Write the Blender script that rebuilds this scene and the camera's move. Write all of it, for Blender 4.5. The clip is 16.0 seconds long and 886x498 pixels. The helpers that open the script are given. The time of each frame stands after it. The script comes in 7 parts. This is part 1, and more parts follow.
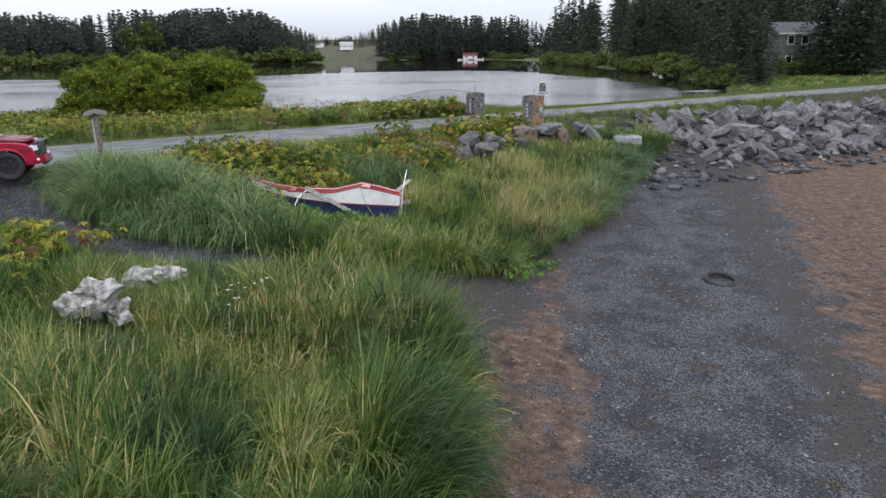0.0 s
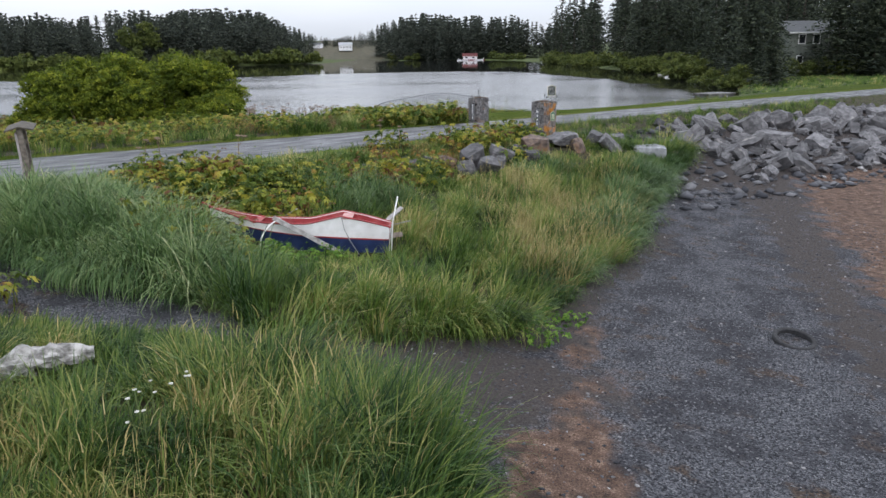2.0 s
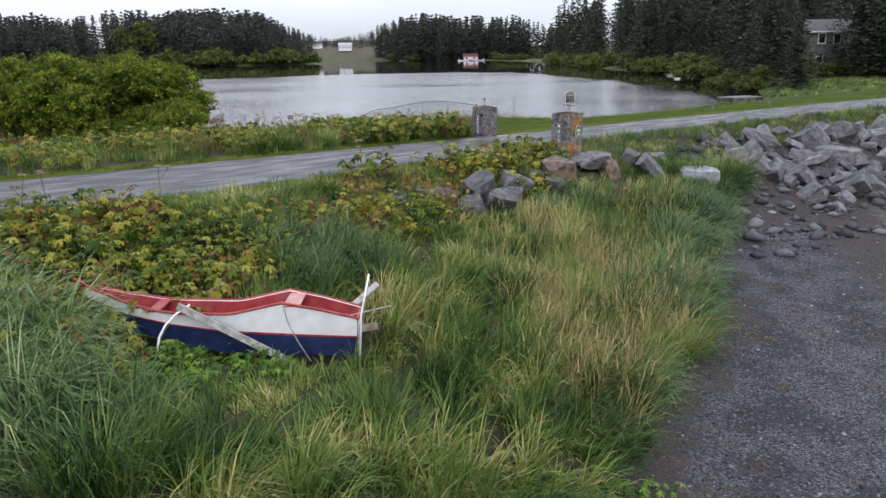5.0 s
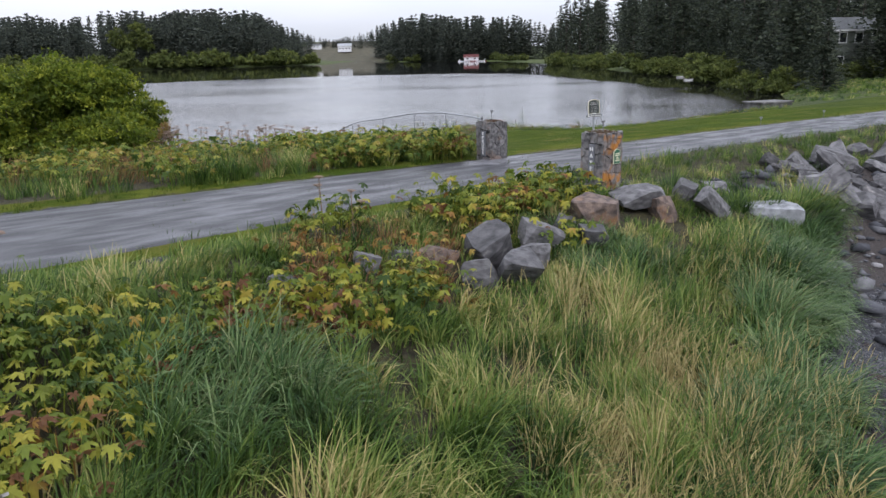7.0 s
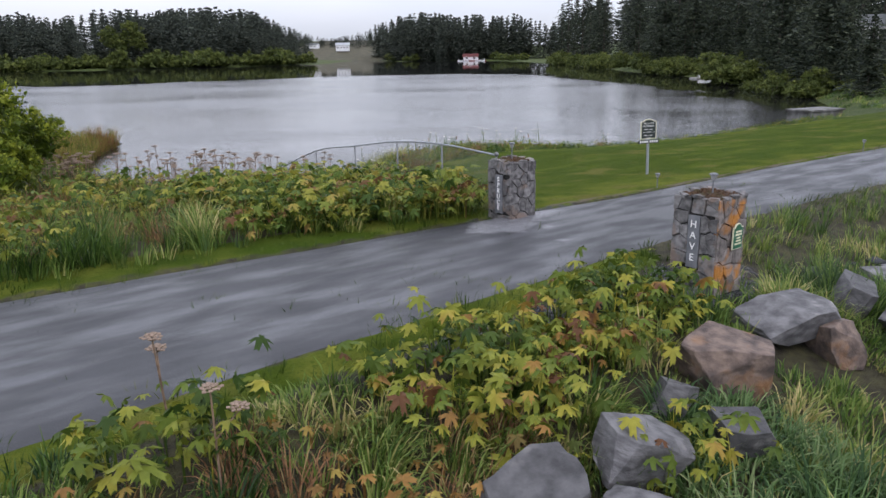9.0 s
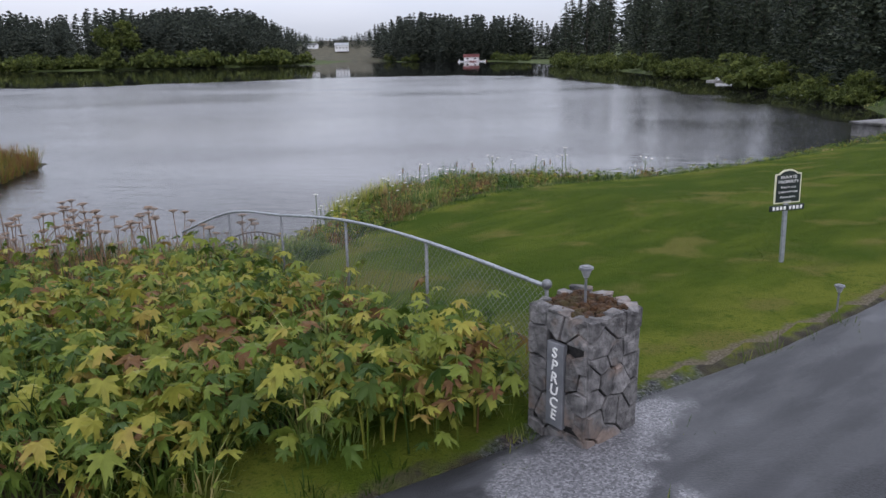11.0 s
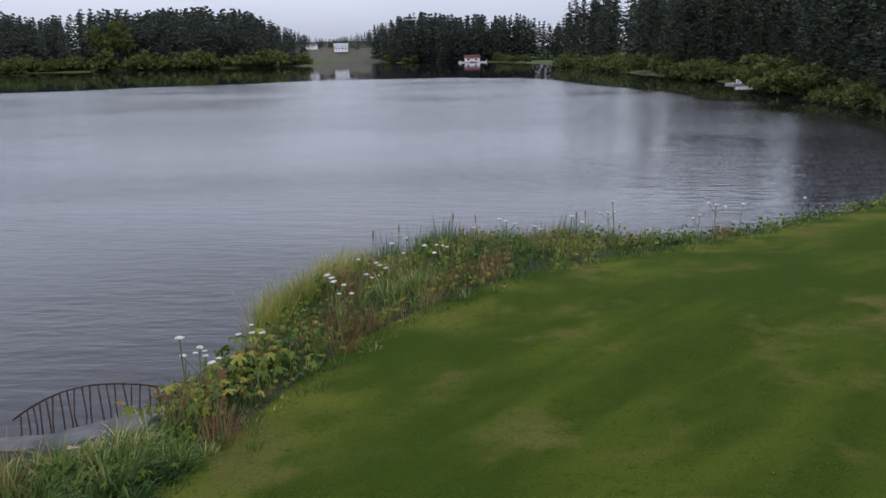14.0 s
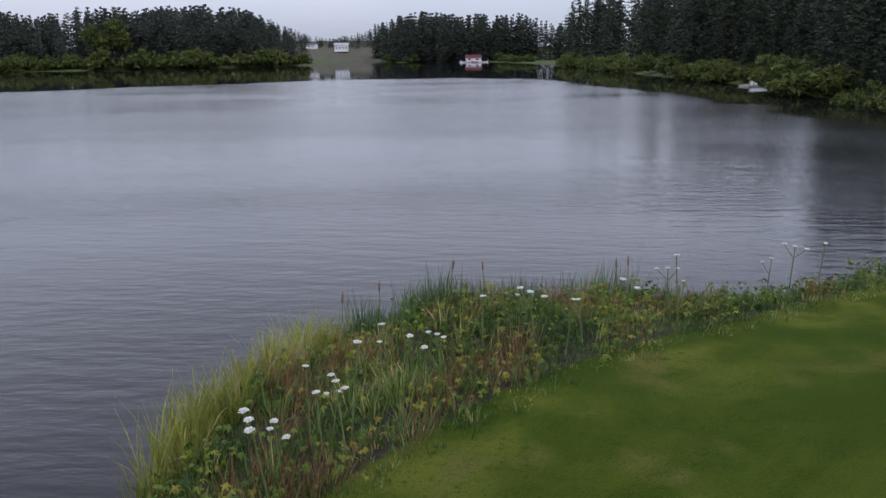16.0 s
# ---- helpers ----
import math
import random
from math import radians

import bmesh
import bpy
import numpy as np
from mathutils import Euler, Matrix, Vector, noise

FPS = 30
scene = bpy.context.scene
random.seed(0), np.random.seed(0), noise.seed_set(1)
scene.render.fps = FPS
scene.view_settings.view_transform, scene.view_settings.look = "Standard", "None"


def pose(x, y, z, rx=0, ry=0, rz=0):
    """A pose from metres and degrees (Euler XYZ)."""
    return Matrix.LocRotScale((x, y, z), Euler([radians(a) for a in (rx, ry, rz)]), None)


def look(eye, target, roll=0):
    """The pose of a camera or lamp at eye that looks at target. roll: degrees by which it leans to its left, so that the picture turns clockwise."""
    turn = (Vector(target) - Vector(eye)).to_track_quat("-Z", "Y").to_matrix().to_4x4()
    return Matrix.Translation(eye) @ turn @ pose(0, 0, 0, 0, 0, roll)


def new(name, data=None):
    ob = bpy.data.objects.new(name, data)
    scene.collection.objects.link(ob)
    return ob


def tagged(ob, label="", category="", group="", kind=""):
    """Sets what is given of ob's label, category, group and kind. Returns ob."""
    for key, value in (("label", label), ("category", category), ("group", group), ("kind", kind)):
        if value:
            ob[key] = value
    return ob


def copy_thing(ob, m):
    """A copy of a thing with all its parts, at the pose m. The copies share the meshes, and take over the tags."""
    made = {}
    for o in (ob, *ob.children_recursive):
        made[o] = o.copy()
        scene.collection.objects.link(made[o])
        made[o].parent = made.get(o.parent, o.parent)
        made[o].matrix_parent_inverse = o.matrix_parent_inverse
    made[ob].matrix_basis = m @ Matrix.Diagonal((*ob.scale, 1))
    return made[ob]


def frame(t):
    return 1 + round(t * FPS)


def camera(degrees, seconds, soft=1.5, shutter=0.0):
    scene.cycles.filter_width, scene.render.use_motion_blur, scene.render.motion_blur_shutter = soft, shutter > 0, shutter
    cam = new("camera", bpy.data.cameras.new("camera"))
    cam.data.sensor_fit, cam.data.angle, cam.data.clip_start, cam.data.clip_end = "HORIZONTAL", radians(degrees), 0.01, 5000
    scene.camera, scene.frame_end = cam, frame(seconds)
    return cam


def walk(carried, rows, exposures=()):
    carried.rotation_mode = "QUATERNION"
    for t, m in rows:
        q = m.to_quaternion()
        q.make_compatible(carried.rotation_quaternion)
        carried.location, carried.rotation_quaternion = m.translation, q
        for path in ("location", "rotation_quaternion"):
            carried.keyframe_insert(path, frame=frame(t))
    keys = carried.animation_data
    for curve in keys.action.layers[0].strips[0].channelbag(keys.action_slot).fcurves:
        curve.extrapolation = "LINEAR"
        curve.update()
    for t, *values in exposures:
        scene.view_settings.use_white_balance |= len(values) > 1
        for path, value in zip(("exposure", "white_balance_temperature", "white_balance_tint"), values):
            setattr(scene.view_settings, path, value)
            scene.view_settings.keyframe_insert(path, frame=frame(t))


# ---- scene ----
cam = camera(62.5, 16.0)
PATH = [
    (0, (-0.47, 1.301, 3.247), (-0.47, 3.232, 2.727), -0.9),
    (0.5, (-0.467, 2.244, 3.237), (-0.467, 4.175, 2.716), -0.9),
    (1, (-0.456, 3.214, 3.235), (-0.455, 5.145, 2.715), -0.9),
    (1.5, (-0.456, 4.239, 3.234), (-0.456, 6.171, 2.714), -1.0),
    (2, (-0.439, 5.293, 3.229), (-0.439, 7.225, 2.71), -1.0),
    (2.5, (-0.406, 6.351, 3.227), (-0.407, 8.282, 2.708), -1.1),
    (3, (-0.37, 7.386, 3.206), (-0.372, 9.318, 2.688), -1.0),
    (5.5, (-0.328, 12.861, 3.21), (-0.329, 14.793, 2.692), -1.0),
    (6, (-0.281, 14.415, 3.18), (-0.281, 16.347, 2.662), -0.9),
    (6.5, (-0.22, 15.929, 3.173), (-0.223, 17.861, 2.655), -1.0),
    (7, (-0.187, 17.608, 3.192), (-0.19, 19.54, 2.676), -1.1),
    (7.5, (-0.15, 19.533, 3.182), (-0.152, 21.465, 2.666), -1.0),
    (8, (-0.126, 21.513, 3.207), (-0.129, 23.445, 2.69), -1.0),
    (8.5, (-0.097, 23.582, 3.246), (-0.098, 25.514, 2.728), -1.1),
    (11, (0.138, 34.428, 3.278), (0.137, 36.36, 2.761), -1.0),
    (11.5, (0.174, 36.507, 3.305), (0.172, 38.439, 2.789), -1.0),
    (12, (0.226, 38.586, 3.302), (0.224, 40.518, 2.786), -1.1),
    (12.5, (0.365, 40.412, 3.327), (0.361, 42.344, 2.811), -1.2),
    (13, (0.417, 42.005, 3.469), (0.412, 43.938, 2.952), -1.2),
    (13.5, (0.43, 42.457, 3.525), (0.424, 44.389, 3.009), -1.3),
    (14, (0.46, 42.964, 3.461), (0.456, 44.896, 2.945), -1.1),
    (14.5, (0.477, 43.656, 3.432), (0.472, 45.588, 2.916), -1.0),
    (15, (0.457, 44.713, 3.398), (0.454, 46.646, 2.882), -0.9),
    (15.5, (0.486, 46.331, 3.257), (0.483, 48.263, 2.742), -0.8),
    (16, (0.541, 47.924, 3.364), (0.536, 49.856, 2.848), -0.9),
]
walk(cam, [(t, look(*p)) for t, *p in PATH], [(0, 0.05, 6450, 18), (7.5, 0.06, 6400, 22), (11, -0.22, 6300, 23), (13, -0.37, 6150, 24), (16, -0.5, 6050, 24)])

# ---- world and sun: an overcast day ----
SUN_ELEV, SUN_ROT = radians(48), radians(200)
world = bpy.data.worlds.new("overcast_sky")
scene.world = world
world.use_nodes = True
wt = world.node_tree
for n in list(wt.nodes):
    wt.nodes.remove(n)
w_out, w_bg = wt.nodes.new("ShaderNodeOutputWorld"), wt.nodes.new("ShaderNodeBackground")
w_sky = wt.nodes.new("ShaderNodeTexSky")
w_sky.sky_type, w_sky.sun_disc = "NISHITA", False
w_sky.sun_elevation, w_sky.sun_rotation = SUN_ELEV, SUN_ROT
w_gain = wt.nodes.new("ShaderNodeMix")
w_gain.data_type, w_gain.blend_type = "RGBA", "MULTIPLY"
w_gain.inputs[0].default_value = 1.0
w_gain.inputs[7].default_value = (0.10, 0.10, 0.10, 1)
w_cloud = wt.nodes.new("ShaderNodeTexNoise")
w_cloud.inputs["Scale"].default_value, w_cloud.inputs["Detail"].default_value = 2.2, 5
w_map, w_tc = wt.nodes.new("ShaderNodeMapping"), wt.nodes.new("ShaderNodeTexCoord")
w_map.inputs["Scale"].default_value = (1, 1, 3.5)
w_ramp = wt.nodes.new("ShaderNodeValToRGB")
w_ramp.color_ramp.elements[0].position, w_ramp.color_ramp.elements[0].color = 0.3, (0.74, 0.845, 0.92, 1)
w_ramp.color_ramp.elements[1].position, w_ramp.color_ramp.elements[1].color = 0.7, (0.92, 0.995, 1.03, 1)
w_mix = wt.nodes.new("ShaderNodeMix")
w_mix.data_type = "RGBA"
w_mix.inputs[0].default_value = 0.88
wt.links.new(w_tc.outputs["Generated"], w_map.inputs["Vector"])
wt.links.new(w_map.outputs["Vector"], w_cloud.inputs["Vector"])
wt.links.new(w_cloud.outputs["Fac"], w_ramp.inputs["Fac"])
wt.links.new(w_sky.outputs["Color"], w_gain.inputs[6])
# an overcast sky is about twice as bright overhead as at the horizon
w_sep, w_up = wt.nodes.new("ShaderNodeSeparateXYZ"), wt.nodes.new("ShaderNodeMapRange")
w_up.inputs["From Min"].default_value, w_up.inputs["From Max"].default_value = 0.025, 0.2
w_up.inputs["To Min"].default_value, w_up.inputs["To Max"].default_value = 0.9, 1.85
wt.links.new(w_tc.outputs["Generated"], w_sep.inputs[0])
wt.links.new(w_sep.outputs["Z"], w_up.inputs["Value"])
wt.links.new(w_up.outputs[0], w_bg.inputs["Strength"])
wt.links.new(w_gain.outputs[2], w_mix.inputs[6])
wt.links.new(w_ramp.outputs["Color"], w_mix.inputs[7])
wt.links.new(w_mix.outputs[2], w_bg.inputs["Color"])
wt.links.new(w_bg.outputs[0], w_out.inputs[0])
sun = new("sun", bpy.data.lights.new("sun", "SUN"))
sun.data.energy, sun.data.angle, sun.data.color = 0.9, radians(30), (1.0, 0.97, 0.93)
sun.matrix_world = pose(0, 0, 60, 42, 0, 20)

# ---- materials ----


def mat(name, a, b, scale=6.0, rough=0.8, bump=0.3, bscale=None, metal=0.0, island=0.0, detail=6.0, spec=0.5, translucent=0.0, c=None, cscale=0.5, obj_random=0.0, cr=(0.48, 0.64), strata=1.0):
    """Two colours mixed by fine noise, an optional third one by broad noise, a bump, and a random shift of each island or object."""
    m = bpy.data.materials.new(name)
    m.use_nodes = True
    nt = m.node_tree
    bsdf = nt.nodes["Principled BSDF"]
    geo, tc = nt.nodes.new("ShaderNodeNewGeometry"), nt.nodes.new("ShaderNodeTexCoord")
    pos = tc.outputs["Object"] if obj_random else geo.outputs["Position"]
    if strata != 1:
        layer = nt.nodes.new("ShaderNodeMapping")
        layer.inputs["Rotation"].default_value, layer.inputs["Scale"].default_value = (0.3, 0.2, 0), (1, 1, strata)
        nt.links.new(pos, layer.inputs["Vector"])
        pos = layer.outputs[0]
    n1 = nt.nodes.new("ShaderNodeTexNoise")
    n1.inputs["Scale"].default_value, n1.inputs["Detail"].default_value = scale, detail
    nt.links.new(pos, n1.inputs["Vector"])
    ramp = nt.nodes.new("ShaderNodeValToRGB")
    ramp.color_ramp.elements[0].position, ramp.color_ramp.elements[0].color = 0.36, (*a, 1)
    ramp.color_ramp.elements[1].position, ramp.color_ramp.elements[1].color = 0.64, (*b, 1)
    nt.links.new(n1.outputs["Fac"], ramp.inputs["Fac"])
    col = ramp.outputs["Color"]
    if c is not None:
        n2 = nt.nodes.new("ShaderNodeTexNoise")
        n2.inputs["Scale"].default_value, n2.inputs["Detail"].default_value = cscale, 4
        nt.links.new(pos, n2.inputs["Vector"])
        r2 = nt.nodes.new("ShaderNodeMapRange")
        r2.inputs["From Min"].default_value, r2.inputs["From Max"].default_value = cr
        nt.links.new(n2.outputs["Fac"], r2.inputs["Value"])
        mx = nt.nodes.new("ShaderNodeMix")
        mx.data_type = "RGBA"
        nt.links.new(r2.outputs[0], mx.inputs[0])
        nt.links.new(col, mx.inputs[6])
        mx.inputs[7].default_value = (*c, 1)
        col = mx.outputs[2]
    if island or obj_random:
        hsv = nt.nodes.new("ShaderNodeHueSaturation")
        mr = nt.nodes.new("ShaderNodeMapRange")
        k = island or obj_random
        mr.inputs["To Min"].default_value, mr.inputs["To Max"].default_value = 1 - k, 1 + k
        if island:
            nt.links.new(geo.outputs["Random Per Island"], mr.inputs["Value"])
        else:
            nt.links.new(nt.nodes.new("ShaderNodeObjectInfo").outputs["Random"], mr.inputs["Value"])
        nt.links.new(mr.outputs[0], hsv.inputs["Value"])
        nt.links.new(col, hsv.inputs["Color"])
        col = hsv.outputs["Color"]
    nt.links.new(col, bsdf.inputs["Base Color"])
    bsdf.inputs["Roughness"].default_value, bsdf.inputs["Metallic"].default_value = rough, metal
    bsdf.inputs["Specular IOR Level"].default_value = spec
    if bump:
        n3 = nt.nodes.new("ShaderNodeTexNoise")
        n3.inputs["Scale"].default_value, n3.inputs["Detail"].default_value = bscale or scale * 3, 8
        nt.links.new(pos, n3.inputs["Vector"])
        bp = nt.nodes.new("ShaderNodeBump")
        bp.inputs["Strength"].default_value, bp.inputs["Distance"].default_value = bump, 0.03
        nt.links.new(n3.outputs["Fac"], bp.inputs["Height"])
        nt.links.new(bp.outputs[0], bsdf.inputs["Normal"])
    if translucent:
        tr = nt.nodes.new("ShaderNodeBsdfTranslucent")
        ms = nt.nodes.new("ShaderNodeMixShader")
        ms.inputs[0].default_value = translucent
        nt.links.new(col, tr.inputs["Color"])
        nt.links.new(bsdf.outputs[0], ms.inputs[1])
        nt.links.new(tr.outputs[0], ms.inputs[2])
        nt.links.new(ms.outputs[0], nt.nodes["Material Output"].inputs["Surface"])
    return m


def ramp_mat(name, stops, rough=0.6, translucent=0.3, patch=0.0, pscale=0.6, tone=0.0):
    """Leaves and blades: a colour for each island, taken at random from the stops; patch shifts the choice by broad noise."""
    m = bpy.data.materials.new(name)
    m.use_nodes = True
    nt = m.node_tree
    bsdf = nt.nodes["Principled BSDF"]
    geo = nt.nodes.new("ShaderNodeNewGeometry")
    ramp = nt.nodes.new("ShaderNodeValToRGB")
    els = ramp.color_ramp.elements
    while len(els) < len(stops):
        els.new(0.5)
    for e, (p, colour) in zip(els, stops):
        e.position, e.color = p, (*colour, 1)
    fac = geo.outputs["Random Per Island"]
    if tone:
        at = nt.nodes.new("ShaderNodeAttribute")
        at.attribute_name = "tone"
        tm = nt.nodes.new("ShaderNodeMix")
        tm.inputs[0].default_value = tone
        nt.links.new(fac, tm.inputs[2])
        nt.links.new(at.outputs["Fac"], tm.inputs[3])
        fac = tm.outputs[0]
    if patch:
        n = nt.nodes.new("ShaderNodeTexNoise")
        n.inputs["Scale"].default_value, n.inputs["Detail"].default_value = pscale, 3
        nt.links.new(geo.outputs["Position"], n.inputs["Vector"])
        mr = nt.nodes.new("ShaderNodeMapRange")
        mr.inputs["From Min"].default_value, mr.inputs["From Max"].default_value = 0.35, 0.65
        mr.inputs["To Min"].default_value, mr.inputs["To Max"].default_value = -patch, patch
        nt.links.new(n.outputs["Fac"], mr.inputs["Value"])
        ad = nt.nodes.new("ShaderNodeMath")
        nt.links.new(fac, ad.inputs[0])
        nt.links.new(mr.outputs[0], ad.inputs[1])
        fac = ad.outputs[0]
    nt.links.new(fac, ramp.inputs["Fac"])
    n2 = nt.nodes.new("ShaderNodeTexNoise")
    n2.inputs["Scale"].default_value, n2.inputs["Detail"].default_value = 14, 4
    nt.links.new(geo.outputs["Position"], n2.inputs["Vector"])
    mr2 = nt.nodes.new("ShaderNodeMapRange")
    mr2.inputs["To Min"].default_value, mr2.inputs["To Max"].default_value = 0.65, 1.35
    nt.links.new(n2.outputs["Fac"], mr2.inputs["Value"])
    hsv = nt.nodes.new("ShaderNodeHueSaturation")
    nt.links.new(mr2.outputs[0], hsv.inputs["Value"])
    nt.links.new(ramp.outputs["Color"], hsv.inputs["Color"])
    nt.links.new(hsv.outputs[0], bsdf.inputs["Base Color"])
    bsdf.inputs["Roughness"].default_value = rough
    bsdf.inputs["Specular IOR Level"].default_value = 0.18
    if translucent:
        tr = nt.nodes.new("ShaderNodeBsdfTranslucent")
        ms = nt.nodes.new("ShaderNodeMixShader")
        ms.inputs[0].default_value = translucent
        nt.links.new(hsv.outputs[0], tr.inputs["Color"])
        nt.links.new(bsdf.outputs[0], ms.inputs[1])
        nt.links.new(tr.outputs[0], ms.inputs[2])
        nt.links.new(ms.outputs[0], nt.nodes["Material Output"].inputs["Surface"])
    return m


M_ROCK = mat("riprap_slate", (0.050, 0.049, 0.051), (0.140, 0.137, 0.140), 5.0, 0.72, 0.5, 15, obj_random=0.42, c=(0.33, 0.31, 0.29), cscale=2.4, cr=(0.62, 0.76), strata=2.0)
M_ROCK_OR = mat("lichen_rock", (0.06, 0.045, 0.04), (0.20, 0.145, 0.115), 5, 0.85, 1.0, 12, c=(0.22, 0.115, 0.055), cscale=3.0, obj_random=0.1, cr=(0.54, 0.72))
M_STONE = mat("pillar_stone", (0.060, 0.058, 0.058), (0.195, 0.187, 0.184), 9, 0.85, 1.0, 26, obj_random=0.32, c=(0.19, 0.145, 0.12), cscale=4, cr=(0.52, 0.66))
M_STONE_OR = mat("lichen_stone", (0.09, 0.08, 0.075), (0.22, 0.195, 0.18), 9, 0.85, 1.0, 26, c=(0.36, 0.145, 0.022), cscale=3.0, obj_random=0.25, cr=(0.48, 0.62))
M_MORTAR = mat("dark_mortar", (0.012, 0.012, 0.012), (0.03, 0.028, 0.026), 12, 0.95, 0.5)
M_GRASS = ramp_mat("rye_grass", [(0.0, (0.013, 0.036, 0.008)), (0.3, (0.046, 0.094, 0.017)), (0.6, (0.116, 0.184, 0.034)), (0.85, (0.24, 0.275, 0.075)), (1.0, (0.46, 0.38, 0.165))], 0.45, 0.3, 0.3, 0.7, tone=0.5)
M_GRASS_BEACH = ramp_mat("beach_rye_grass", [(0.0, (0.012, 0.034, 0.010)), (0.3, (0.040, 0.086, 0.020)), (0.6, (0.108, 0.165, 0.034)), (0.85, (0.25, 0.265, 0.08)), (1.0, (0.50, 0.39, 0.17))], 0.45, 0.3, 0.24, 0.6, tone=0.5)
M_BLUE = ramp_mat("blue_rye_grass", [(0.0, (0.012, 0.036, 0.010)), (0.35, (0.044, 0.096, 0.028)), (0.65, (0.108, 0.180, 0.058)), (0.9, (0.21, 0.265, 0.115)), (1.0, (0.32, 0.32, 0.16))], 0.42, 0.25, 0.1, 0.5, tone=0.45)
M_RYE_PALE = ramp_mat("pale_rye_grass", [(0.0, (0.022, 0.056, 0.018)), (0.35, (0.080, 0.150, 0.048)), (0.65, (0.18, 0.265, 0.098)), (0.9, (0.31, 0.37, 0.18)), (1.0, (0.40, 0.40, 0.22))], 0.42, 0.3, 0.15, 0.5, tone=0.45)
M_DRY = ramp_mat("dry_stalks", [(0.0, (0.19, 0.16, 0.06)), (0.6, (0.33, 0.27, 0.11)), (1.0, (0.44, 0.37, 0.18))], 0.7, 0.2)
M_SEDGE = ramp_mat("yellow_sedge", [(0.0, (0.15, 0.19, 0.028)), (0.5, (0.28, 0.31, 0.05)), (0.8, (0.38, 0.34, 0.09)), (1.0, (0.36, 0.30, 0.26))], 0.6, 0.25, 0.2, 0.8)
M_POINT = ramp_mat("point_grass", [(0.0, (0.06, 0.08, 0.015)), (0.5, (0.18, 0.18, 0.03)), (0.8, (0.26, 0.17, 0.05)), (1.0, (0.20, 0.09, 0.05))], 0.6, 0.25, 0.3, 0.5)
M_SHORT = ramp_mat("mown_grass", [(0.0, (0.024, 0.050, 0.005)), (0.6, (0.052, 0.090, 0.010)), (1.0, (0.14, 0.150, 0.035))], 0.6, 0.3, 0.35, 0.6)
M_LEAF = ramp_mat("parsnip_leaf", [(0.0, (0.036, 0.072, 0.014)), (0.3, (0.090, 0.140, 0.022)), (0.6, (0.185, 0.215, 0.034)), (0.87, (0.30, 0.28, 0.048)), (0.96, (0.29, 0.20, 0.055)), (1.0, (0.17, 0.09, 0.04))], 0.5, 0.3, 0.2, 0.5)
M_LEAF_OLD = ramp_mat("withering_parsnip_leaf", [(0.0, (0.034, 0.066, 0.012)), (0.35, (0.108, 0.152, 0.020)), (0.64, (0.225, 0.24, 0.034)), (0.87, (0.34, 0.305, 0.044)), (0.95, (0.28, 0.155, 0.040)), (1.0, (0.13, 0.06, 0.027))], 0.5, 0.3, 0.28, 0.5)
M_HERB = ramp_mat("fresh_green_herb", [(0.0, (0.035, 0.090, 0.014)), (0.5, (0.090, 0.190, 0.026)), (1.0, (0.18, 0.29, 0.042))], 0.5, 0.3)
M_LEAF_LOW = ramp_mat("shore_herb_leaf", [(0.0, (0.026, 0.060, 0.010)), (0.4, (0.072, 0.125, 0.016)), (0.72, (0.15, 0.195, 0.023)), (0.93, (0.26, 0.235, 0.03)), (1.0, (0.16, 0.08, 0.03))], 0.5, 0.25, 0.22, 0.6)
M_RUSTY = ramp_mat("withered_rusty_herbs", [(0.0, (0.10, 0.05, 0.025)), (0.5, (0.20, 0.10, 0.05)), (0.85, (0.28, 0.17, 0.08)), (1.0, (0.34, 0.26, 0.12))], 0.8, 0.2)
M_RUST_LEAF = ramp_mat("withered_orange_leaf", [(0.0, (0.07, 0.09, 0.02)), (0.35, (0.20, 0.11, 0.035)), (0.7, (0.30, 0.16, 0.045)), (1.0, (0.33, 0.26, 0.06))], 0.6, 0.25, 0.25, 0.6)
# needles of the far woods: distance haze put into a paler, bluer colour
M_NEEDLE_HAZE = ramp_mat("hazed_spruce_needles", [(0.0, (0.025, 0.034, 0.029)), (0.6, (0.052, 0.064, 0.049)), (1.0, (0.10, 0.112, 0.080))], 0.7, 0.15)
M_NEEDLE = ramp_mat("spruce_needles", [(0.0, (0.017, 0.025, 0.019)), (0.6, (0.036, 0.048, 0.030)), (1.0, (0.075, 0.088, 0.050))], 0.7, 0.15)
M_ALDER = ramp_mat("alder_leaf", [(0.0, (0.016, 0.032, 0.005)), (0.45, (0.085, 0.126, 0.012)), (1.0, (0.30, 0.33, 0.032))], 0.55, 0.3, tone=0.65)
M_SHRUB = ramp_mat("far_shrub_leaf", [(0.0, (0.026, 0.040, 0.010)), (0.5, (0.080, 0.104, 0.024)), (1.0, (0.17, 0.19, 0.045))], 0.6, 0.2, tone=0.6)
M_BARK = mat("bark", (0.05, 0.04, 0.035), (0.12, 0.10, 0.085), 4, 0.95, 0.6)

